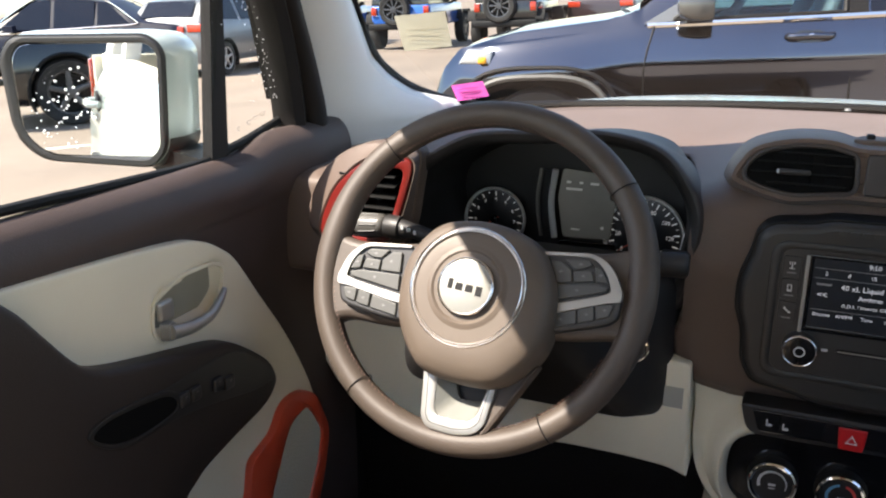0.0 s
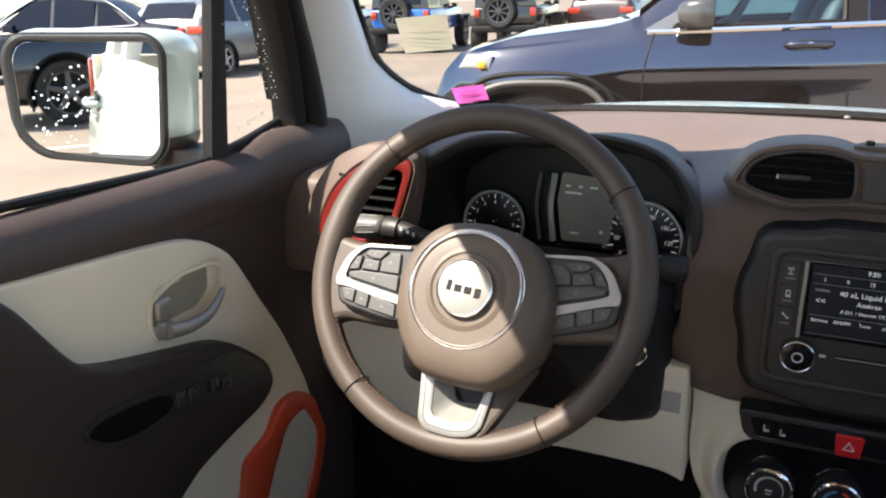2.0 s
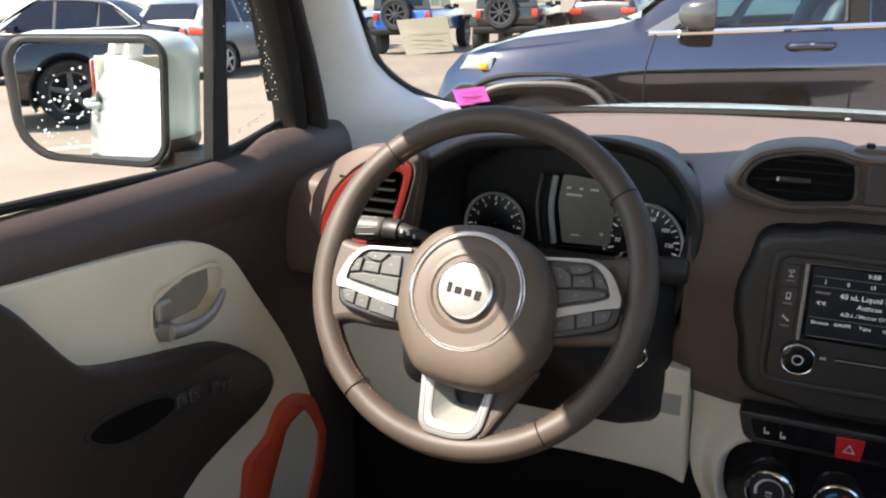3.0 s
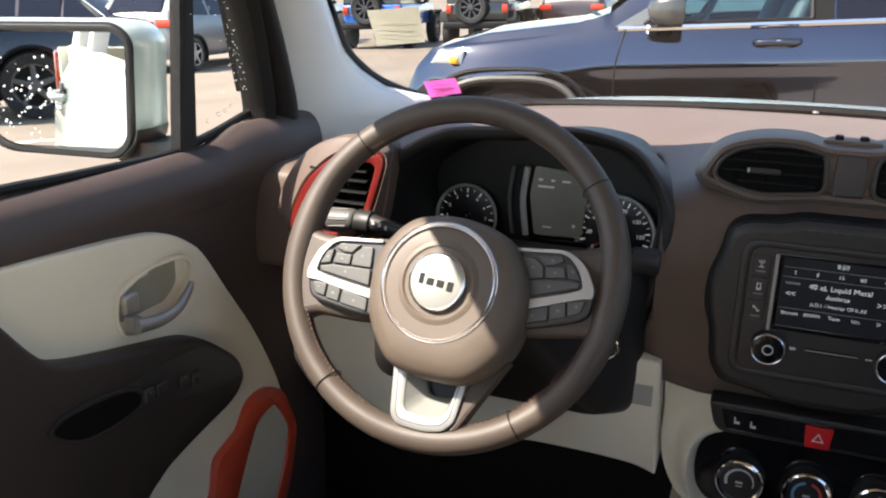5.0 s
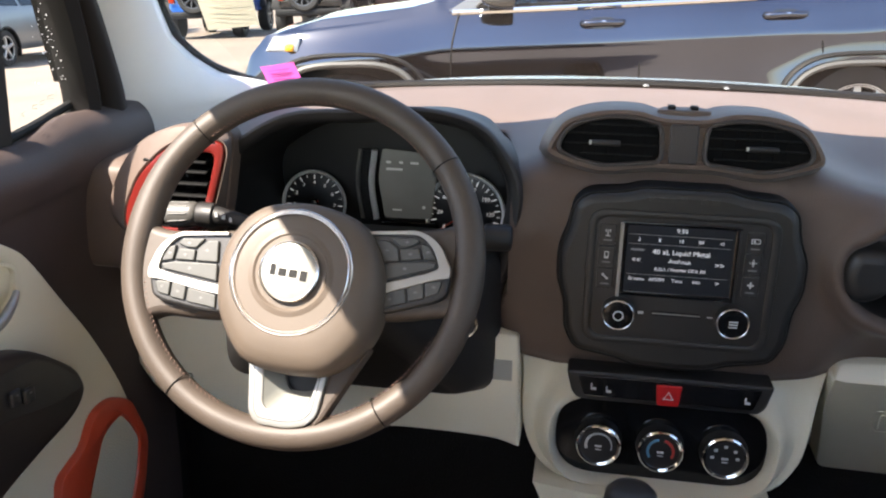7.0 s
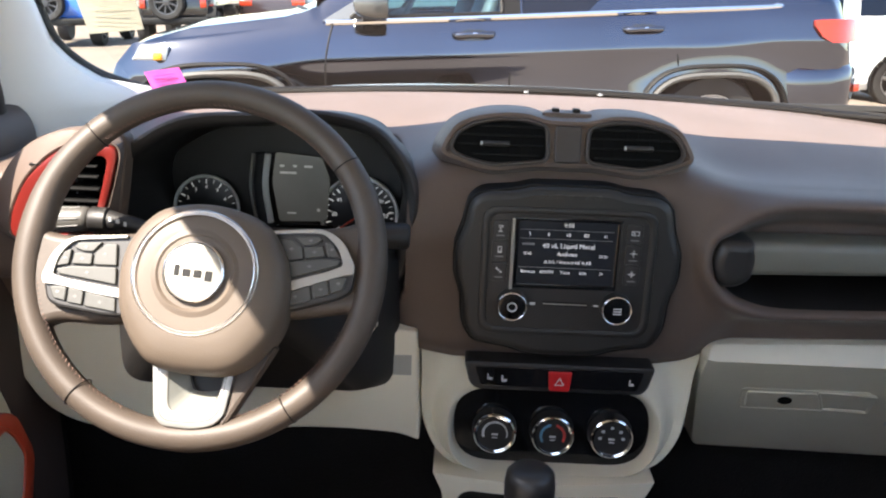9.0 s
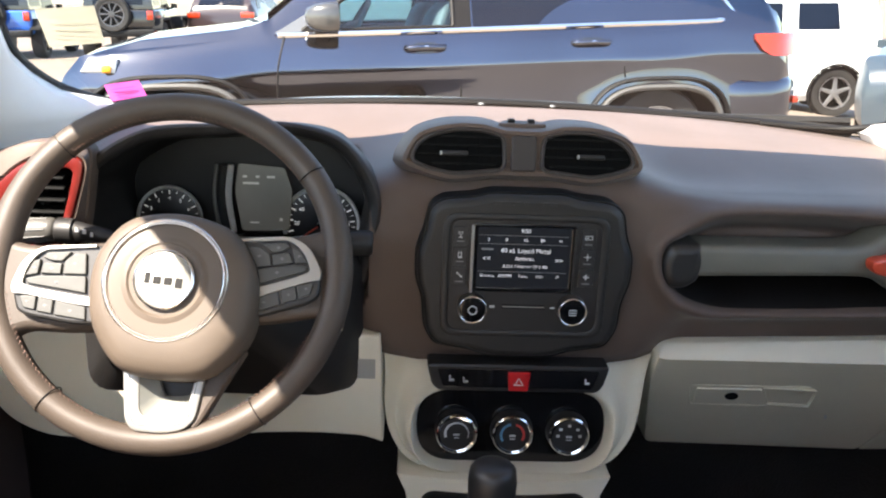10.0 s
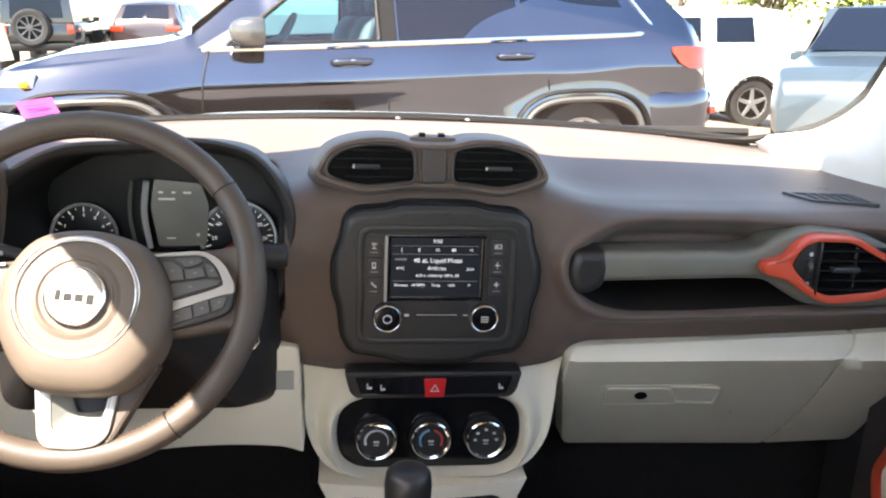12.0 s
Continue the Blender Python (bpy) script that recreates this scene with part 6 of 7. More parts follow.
for x0, y0, x1, y1 in ((-3.2, -7.75, 2.6, -7.45), (-2.1, -9.6, -1.2, -7.6)):
    along = (Vector((x1, y1, 0)) - Vector((x0, y0, 0))).normalized()
    side = Vector((-along.y, along.x, 0)) * 0.06
    o = [Vector((x0, y0, 0)) - side, Vector((x1, y1, 0)) - side, Vector((x1, y1, 0)) + side, Vector((x0, y0, 0)) + side]
    solo("road_line", mk([(q.x, q.y, z) for z in (-0.01, 0.004) for q in o], [(4, 5, 6, 7), (0, 1, 5, 4), (1, 2, 6, 5), (2, 3, 7, 6), (3, 0, 4, 7)], 0), "line_paint", "worn pale parking line on the asphalt", "road line", kind="structure", frame_matrix=Matrix.Identity(4))

# ---------- vehicles ----------


def lerp_table(t, s):
    return np.interp(s, [a for a, _ in t], [b for _, b in t])


def wheel_parts(parent, x, side, w, r, width, rim_mat="rim", spokes=5):
    """Tyre, rim and spokes; the wheel's axis runs across the car."""
    m = Matrix(((1, 0, 0, x), (0, 0, side, side * w), (0, 1, 0, r), (0, 0, 0, 1)))
    t = part("wheel", spin([(r * 0.62, -width), (r * 0.93, -width), (r, -width * 0.8), (r, -width * 0.18), (r * 0.95, 0), (r * 0.72, 0.004), (r * 0.66, -0.01)], m, 40, (True, False)), "tyre", parent)
    part("rim", spin([(r * 0.67, -0.012), (r * 0.69, 0.0), (r * 0.64, 0.002), (r * 0.60, -0.03), (r * 0.58, -0.10)], m, 36, (False, True)), "frit", t)
    sp = []
    for i in range(spokes):
        mm = m @ Matrix.Rotation(2 * math.pi * i / spokes + 0.3, 4, "Z")
        sp.append(plate(np.array([(r * 0.08, -r * 0.10), (r * 0.64, -r * 0.06), (r * 0.64, r * 0.06), (r * 0.08, r * 0.10)]), mm, 0.03, 0.008, -0.006))
    sp.append(spin([(r * 0.66, -0.01), (r * 0.67, 0.003), (r * 0.62, 0.0), (r * 0.61, -0.02)], m, 36, (False, False)))
    sp.append(spin([(r * 0.14, -0.03), (r * 0.14, 0.0), (r * 0.05, 0.004)], m, 16))
    part("spokes", join(*sp), rim_mat, t)


def car_shell(length, width, top, belt, roof_w, arches, sill=0.26, nose=0.25, tail=0.15, fine=90, side_prof=None, flare=0.0, power=2.0, opening=None, rise=4):
    """Body skin of a car that faces +x from x = 0 at its tail... nose at length; arches are (x, z, r) holes."""
    hw = width / 2
    sp = side_prof or [(0.90, 0.0), (0.965, 0.12), (0.995, 0.35), (1.0, 0.55), (0.985, 0.72), (0.955, 0.90), (0.925, 1.0)]
    xs = np.linspace(0, length, fine)
    rows = []
    for x in xs:
        zt = lerp_table(top, x)
        zb = lerp_table(belt, x)
        e = min(x / tail if tail else 1, (length - x) / nose if nose else 1, 1)
        plan = 1 - 0.16 * (1 - math.sin(math.pi / 2 * max(0, e))) ** 1.5
        b = min(zb, zt - 0.02)
        pts = []
        zz = np.linspace(0, 1, 41 if side_prof else 25)
        line = smooth_line([(q, w) for w, q in sp], 8)
        ww = np.interp(zz, line[:, 0], line[:, 1])
        for w, q in zip(ww, zz):
            z = sill + (b - sill) * q
            bulge = sum(math.exp(-((math.hypot(x - ax, z - az) - r) / 0.15) ** 2) for ax, az, r in arches) if flare else 0
            pts.append((hw * plan * w + flare * bulge, z))
        cab = max(0, min(1, (zt - zb) / 0.45))
        rw = roof_w / 2 * plan
        ew = hw * plan * 0.925
        edge = ew + (rw - ew) * cab
        top_edge = zt - (0.05 if cab > 0.3 else 0.03)
        for t in np.linspace(0, 1, rise + 1)[1:]:
            pts.append((ew + (edge - ew) * t, b + (top_edge - b) * t))
        for t in (0.12, 0.35, 0.7, 1.0):
            pts.append((edge * (1 - t), top_edge + (zt - top_edge) * math.sin(math.pi / 2 * t)))
        half = [(x, w, z) for w, z in pts]
        rows.append(np.array(half + [(x, -w, z) for _, w, z in half[-2::-1]]))
    g = np.array(rows)
    n, k = g.shape[:2]
    faces = []
    for i in range(n - 1):
        for j in range(k - 1):
            c = (g[i, j] + g[i + 1, j + 1]) / 2
            if abs(c[1]) > hw * 0.7 and any(abs(c[0] - ax) ** power + abs(c[2] - az) ** power < r ** power for ax, az, r in arches):
                continue
            if opening is not None and abs(c[1]) > 0.55 and outline_sd(c[0], c[2], opening) < -0.004:
                continue
            a = i * k + j
            faces.append((a, a + 1, a + k + 1, a + k))
    faces.append(tuple(range(k)))
    faces.append(tuple(range((n - 1) * k, n * k))[::-1])
    return mk(g.reshape(-1, 3), faces, 50)


def side_patch(pts, hw_belt, belt_z, hw_roof, roof_z, side, off=0.004, thick=0.004):
    """Pane on the sloping upper side: outline of (x, z)."""
    o = np.asarray(pts, float)
    w = hw_belt + (hw_roof - hw_belt) * (o[:, 1] - belt_z) / (roof_z - belt_z) + off
    a = np.stack([o[:, 0], side * w, o[:, 1]], 1)
    b = a - (0, side * thick, 0)
    return loft([b, a], smooth=30)


def arch_line(x, z, r, y, power=2.0, a0=-25, a1=205, n=30):
    """Arch over a wheel; a higher power squares its shoulders."""
    a = np.radians(np.linspace(a0, a1, n))
    c, q = np.cos(a), np.sin(a)
    return np.stack([x + r * np.sign(c) * np.abs(c) ** (2 / power), np.full(n, y), z + r * np.sign(q) * np.abs(q) ** (2 / power)], 1)


def arch_parts(parent, x, z, r, hw, side, flare="cladding", power=2.0):
    path = arch_line(x, z, r, side * hw, power)
    part("arch_flare", tube(path, 0.026, 8, flat=0.8), flare, parent)
    rim = path
    part("arch_liner", loft([rim, rim - (0, side * 0.32, 0), np.tile([(x, side * (hw - 0.32), z)], (30, 1))], closed=False), "frit", parent)


def mirror_parts(parent, x, z, hw, side, material):
    mm = part("mirror", loft([np.array([(x - 0.02 + 0.10 * q, side * (hw + 0.05 + 0.15 * t), zz) for q, t, zz in ((0, 0, z), (0, 1, z + 0.01), (0, 1, z + 0.11), (0, 0, z + 0.12))]) + d for d in (np.array((0, 0, 0)), np.array((0.10, -side * 0.01, 0.0)), np.array((0.16, -side * 0.02, 0.0)))]), material, parent)
    part("mirror_foot", block((x, min(side * (hw - 0.04), side * (hw + 0.08)), z - 0.02), (x + 0.08, max(side * (hw - 0.04), side * (hw + 0.08)), z + 0.03), 0.01), "frit", mm)


# wheels of the car itself, mostly hidden under its flanks
for s in (-1, 1):
    for y in (0.92, -1.66):
        wm = Matrix(((0, 0, s, s * 0.855), (1, 0, 0, y), (0, 1, 0, 0.33), (0, 0, 0, 1)))
        wt = part("wheel", spin([(0.20, -0.2), (0.30, -0.2), (0.33, -0.16), (0.33, -0.04), (0.31, 0.0), (0.24, 0.004), (0.22, -0.01)], wm, 36, (True, False)), "tyre", body)
        part("rim", spin([(0.225, -0.012), (0.23, 0.002), (0.20, 0.0), (0.10, -0.02), (0.05, 0.0)], wm, 30, (False, True)), "dark_rim", wt)
        part("arch", band(circle(y, 0.36, 0.42, 32), circle(y, 0.36, 0.335, 32), Matrix(((0, 0, s, s * 0.868), (1, 0, 0, 0), (0, 1, 0, 0), (0, 0, 0, 1))), 0.05, 0.008), "rubber", body)
# large slate SUV parked across the front
U = Vector((1, 0.15, 0)).normalized()
# its nose points to the driver's side; local x runs from tail to nose, local y to its near side
SUV_X = -U
SUV_Y = Vector((U.y, -U.x, 0))
# local x = 0 at the tail; the front handle is 2.44 m ahead of it on the near side
GL = 4.62
near_w = 0.955
hand = Vector((-0.08, 4.21, 0))
org = hand - SUV_X * 2.46 - SUV_Y * near_w
GMX = Matrix(((SUV_X.x, SUV_Y.x, 0, org.x), (SUV_X.y, SUV_Y.y, 0, org.y), (0, 0, 1, -0.02), (0, 0, 0, 1)))
gc = thing("suv", (0, 0, 0), GMX, "dark slate sport utility car parked side on", "car")
S0 = 2.46
G_TOP = [(0, 0.95), (0.05, 1.12), (0.18, 1.25), (0.62, 1.66), (1.2, 1.73), (2.2, 1.745), (2.75, 1.68), (3.40, 1.17), (3.55, 1.125), (4.1, 1.07), (4.42, 0.99), (4.55, 0.86), (4.62, 0.70)]
G_BELT = [(0, 0.95), (0.2, 1.13), (0.6, 1.135), (1.4, 1.10), (2.46, 1.075), (3.35, 1.06), (4.62, 0.95)]
ARCH = [(S0 - 1.49, 0.285, 0.44), (S0 + 1.49, 0.345, 0.45)]
G_SIDE = [(0.90, 0.0), (0.945, 0.10), (0.974, 0.22), (0.984, 0.33), (0.985, 0.45), (0.984, 0.56), (0.989, 0.66), (0.998, 0.73), (1.0, 0.755), (0.991, 0.80), (0.961, 0.92), (0.925, 1.0)]
FRONT_WINDOW = corners([(2.28, 1.10), (3.18, 1.085), (3.02, 1.20), (2.72, 1.42), (2.40, 1.60), (2.28, 1.62)], 0.02, 3)
part("body", car_shell(GL, 1.90, G_TOP, G_BELT, 1.30, ARCH, 0.25, 0.7, 0.3, 170, G_SIDE, 0.030, 3.2, FRONT_WINDOW, 22), "slate", gc, "dark slate painted body")
for ax, az, r in ARCH:
    for sd in (1, -1):
        arch_parts(gc, ax, az, r, 0.962, sd, "flare", 3.2)
        wheel_parts(gc, ax, sd, 0.925, 0.36, 0.24, "rim", 10)
        part("arch_cladding", tube(arch_line(ax, az, r + 0.052, sd * 0.962, 3.2, -15, 195), 0.028, 8, flat=0.5), "rubber", gc)


def gside(z):
    """Half width of the SUV's lower side at a height."""
    return np.interp((z - 0.25) / (1.08 - 0.25), [q for _, q in G_SIDE], [0.95 * w for w, _ in G_SIDE])


def gline(pts, r, material, name, off=0.002):
    q = smooth_line([(x, gside(min(z, 1.08)) + off, z) for x, z in pts], 6)
    part(name, tube(q, r, 6), material, gc)


seamA, seamB, seamF = S0 - 0.215, S0 - 1.23, S0 + 0.87
gline([(seamF - 0.04, 0.34), (seamF, 0.60), (seamF + 0.0, 0.85), (seamF - 0.05, 1.06)], 0.0065, "frit", "door_seam", 0.0)
gline([(seamA, 0.34), (seamA, 0.7), (seamA, 1.07)], 0.0065, "frit", "door_seam", 0.0)
gline([(seamB - 0.035, 0.66), (seamB - 0.015, 0.85), (seamB + 0.02, 1.09)], 0.0065, "frit", "door_seam", 0.0)
gline([(seamF - 0.05, 0.42), (2.5, 0.40), (seamB - 0.05, 0.42)], 0.03, "cladding", "sill_moulding")
part("belt_trim", tube(smooth_line([(0.58, 0.872, 1.128), (0.62, 0.882, 1.118), (1.4, 0.886, 1.102), (2.46, 0.886, 1.078), (3.32, 0.882, 1.064)], 6), 0.016, 6), "chrome", gc, "chrome window trim")
part("belt_trim", tube(smooth_line([(0.60, 0.880, 1.115), (0.46, 0.850, 1.15), (0.56, 0.79, 1.30), (0.72, 0.70, 1.52)], 6), 0.015, 6), "chrome", gc)
GW = (0.879, 1.08, 0.650, 1.69)
for pts, mt in (([(1.36, 1.12), (2.16, 1.10), (2.16, 1.62), (1.44, 1.62)], "tint"), ([(1.24, 1.12), (1.33, 1.12), (1.40, 1.62), (1.28, 1.62)], "tint"), ([(0.58, 1.135), (1.20, 1.12), (1.25, 1.60), (0.82, 1.58)], "tint")):
    part("window", side_patch(corners(pts, 0.02, 3), *GW, 1), mt, gc, "side window")
for sd in (1, -1):
    wq = GW[0] + (GW[2] - GW[0]) * (FRONT_WINDOW[:, 1] - GW[1]) / (GW[3] - GW[1])
    part("window_seal", tube(np.stack([FRONT_WINDOW[:, 0], sd * wq, FRONT_WINDOW[:, 1]], 1), 0.015, 8, closed=True), "frit", gc)
    pn = part("window", side_patch(FRONT_WINDOW, *GW, sd, 0.006, 0.003), "blue_glass", gc, "clear front side window")
    pn.visible_shadow = False
    part("seat_back", loft([np.array([(x + q * math.cos(a), sd * 0.40 + w * math.sin(a), z) for a in np.linspace(0, 2 * math.pi, 16, endpoint=False)]) for x, q, w, z in ((2.42, 0.09, 0.22, 0.70), (2.36, 0.09, 0.24, 0.95), (2.28, 0.08, 0.22, 1.18), (2.25, 0.05, 0.16, 1.24))], smooth=60), "cladding", gc)
    part("head_rest", loft([np.array([(x + q * math.cos(a), sd * 0.40 + w * math.sin(a), z) for a in np.linspace(0, 2 * math.pi, 14, endpoint=False)]) for x, q, w, z in ((2.24, 0.03, 0.08, 1.27), (2.23, 0.055, 0.13, 1.32), (2.22, 0.055, 0.13, 1.42), (2.22, 0.03, 0.09, 1.46))], smooth=60), "cladding", gc)
SWC = np.array([(2.84 - 0.10 * math.sin(a), 0.40 + 0.19 * math.cos(a), 1.09 + 0.165 * math.sin(a)) for a in np.linspace(0, 2 * math.pi, 28, endpoint=False)])
part("steering_wheel", tube(SWC, 0.017, 8, closed=True), "cladding", gc)
part("steering_hub", tube([(2.80, 0.40, 1.07), (2.86, 0.40, 1.07), (3.0, 0.40, 1.0)], [0.07, 0.06, 0.04], 10), "cladding", gc)
part("dash_panel", loft([np.array([(x, -0.80, z), (x, 0.80, z), (x, 0.80, 0.70), (x, -0.80, 0.70)]) for x, z in ((2.95, 1.02), (3.02, 1.085), (3.30, 1.09), (3.38, 1.05))]), "cladding", gc)
part("pillar_post", side_patch([(2.17, 1.09), (2.27, 1.09), (2.27, 1.63), (2.17, 1.63)], *GW, 1, 0.003), "frit", gc)
part("windshield", mk([(2.80, 0.62, 1.66), (2.80, -0.62, 1.66), (3.39, -0.74, 1.185), (3.39, 0.74, 1.185)], [(0, 1, 2, 3)], 0), "sky_glass", gc)
gline([(0.945, 0.90), (0.938, 0.985), (0.92, 1.003), (0.70, 0.998), (0.675, 0.98), (0.668, 0.905), (0.69, 0.890), (0.92, 0.886), (0.945, 0.90)], 0.0035, "frit", "fuel_door_seam", -0.0015)
for hx in (S0, S0 - 1.034):
    hz_ = 0.985 if hx == S0 else 1.0
    w0 = gside(hz_)
    hd = part("door_handle", tube(smooth_line([(hx + 0.115, w0 + 0.002, hz_), (hx + 0.09, w0 + 0.030, hz_), (hx, w0 + 0.042, hz_ + 0.004), (hx - 0.09, w0 + 0.030, hz_), (hx - 0.115, w0 + 0.002, hz_)], 5), 0.019, 10), "slate", gc, "painted pull handle")
    part("handle_cup", plate(corners([(-0.06, -0.035), (0.06, -0.035), (0.075, 0.0), (0.06, 0.030), (-0.06, 0.030), (-0.075, 0.0)], 0.02), Matrix(((1, 0, 0, hx), (0, -0.15, 1, w0 + 0.006), (0, 1, 0.15, hz_), (0, 0, 0, 1))), 0.012, 0.002), "jet", hd)
    part("handle_strip", tube([(hx + 0.085, w0 + 0.042, hz_ + 0.006), (hx, w0 + 0.055, hz_ + 0.010), (hx - 0.085, w0 + 0.042, hz_ + 0.006)], 0.006, 6), "chrome", hd)
gm = part("mirror", loft([np.array([(x, 1.005 + sy * 0.105 * np.sign(math.cos(a)) * abs(math.cos(a)) ** 0.6, 1.165 + sy * 0.085 * np.sign(math.sin(a)) * abs(math.sin(a)) ** 0.6) for a in np.linspace(0, 2 * math.pi, 24, endpoint=False)]) for x, sy in ((2.965, 0.90), (2.98, 1.0), (3.04, 1.0), (3.10, 0.88), (3.145, 0.62), (3.16, 0.3))], smooth=60), "slate_mirror", gc, "rounded door mirror")
part("mirror_foot", block((3.02, 0.84, 1.07), (3.11, 0.96, 1.12), 0.015), "frit", gm)
part("corner_pane", side_patch([(3.16, 1.085), (3.34, 1.075), (3.12, 1.20)], *GW, 1, 0.005), "silver_paint", gc)
part("head_lamp", loft([np.array([(4.22, 0.86, 0.865), (4.20, 0.86, 0.955), (4.36, 0.80, 0.965), (4.42, 0.76, 0.87)]), np.array([(4.23, 0.930, 0.87), (4.21, 0.922, 0.948), (4.37, 0.893, 0.955), (4.43, 0.868, 0.875)]), np.array([(4.25, 0.940, 0.885), (4.24, 0.932, 0.935), (4.36, 0.905, 0.942), (4.40, 0.885, 0.89)])]), "lens", gc, "clear head lamp")
part("side_marker", block((4.245, 0.90, 0.872), (4.30, 0.946, 0.915), 0.010), "amber", gc, "amber corner light")


def g_plan(x):
    return 1 - 0.16 * (1 - math.sin(math.pi / 2 * max(0.0, min(1.0, x / 0.3)))) ** 1.5


lamp_rows = []
for x, z0, z1 in ((-0.01, 0.95, 1.08), (0.04, 0.945, 1.085), (0.14, 0.945, 1.085), (0.24, 0.950, 1.085), (0.30, 0.985, 1.085), (0.345, 1.05, 1.082)):
    zz = np.linspace(z0, z1, 6) - 0.045
    lamp_rows.append(np.array([(x, gside(z) * g_plan(x) + 0.032, z) for z in zz] + [(x, gside(z) * g_plan(x) - 0.10, z) for z in zz[::-1]]))
part("tail_lamp", loft(lamp_rows), "tail", gc, "red tail lamp")
bump = []
for z, out, back in ((0.40, -0.03, 0.00), (0.46, 0.010, -0.05), (0.56, 0.022, -0.085), (0.66, 0.022, -0.09), (0.72, 0.012, -0.08), (0.755, -0.012, -0.05)):
    side = [(0.50, 0.935 + 0.4 * out), (0.42, 0.945 + out), (0.20, 0.93 + out), (0.06, 0.88 + out), (back + 0.03, 0.78), (back, 0.62)]
    bump.append(np.array([(x, w, z) for x, w in side] + [(x, -w, z) for x, w in side[::-1]]))
part("rear_bumper", loft(bump, smooth=60), "slate", gc, "dark painted rear bumper")
part("bumper_reflector", block((-0.075, 0.70, 0.58), (-0.03, 0.82, 0.63), 0.008), "tail", gc)
part("wiper", tube([(3.50, 0.1, 1.14), (3.46, 0.5, 1.14), (3.42, 0.72, 1.13)], 0.012, 6), "frit", gc)


def simple_car(name, label, m, length, width, top, belt, roof_w, paint, wheel_r, axles, panes, tail=True, rim_mat="rim", category="car"):
    c = thing(name, (0, 0, 0), m, label, category)
    hole = [(x, wheel_r, wheel_r * 1.16) for x in axles]
    part("body", car_shell(length, width, top, belt, roof_w, hole, 0.25, 0.5, 0.25, 80), paint, c, "painted body")
    zb, zr = belt[len(belt) // 2][1], max(z for _, z in top) - 0.05
    for sd in (1, -1):
        for x in axles:
            arch_parts(c, x, wheel_r, wheel_r * 1.16, width / 2 - 0.02, sd, "frit")
            wheel_parts(c, x, sd, width / 2 - 0.04, wheel_r, 0.22, rim_mat, 5)
        for p in panes:
            part("window", side_patch(corners(p, 0.02, 3), width / 2 * 0.925, zb, roof_w / 2, zr, sd), "tint", c, "side window")
        if tail:
            part("tail_lamp", block((-0.015, min(sd * width * 0.28, sd * width * 0.46), zb - 0.16), (0.10, max(sd * width * 0.28, sd * width * 0.46), zb - 0.02), 0.01), "tail", c)
        mirror_parts(c, length * 0.62, zb, width / 2 * 0.93, sd, paint)
    i = max(range(len(top) // 2, len(top) - 3), key=lambda q: top[q][1] - top[q + 1][1])
    (xa, za), (xb, zc) = top[i], top[i + 1]
    at = lambda t, w, sd: (xa + (xb - xa) * t + 0.012, sd * w, za + (zc - za) * t + 0.012)
    part("windshield", mk([at(0.08, roof_w * 0.40, 1), at(0.08, roof_w * 0.40, -1), at(0.94, width * 0.40, -1), at(0.94, width * 0.40, 1)], [(0, 1, 2, 3)], 0), "tint", c)
    return c


def at_place(x, y, heading, z=None):
    """Frame of a vehicle whose local x (tail to nose) points along the heading, in degrees from +x."""
    return Matrix.Translation((x, y, ground_z(x, y) if z is None else z)) @ Matrix.Rotation(radians(heading), 4, "Z")


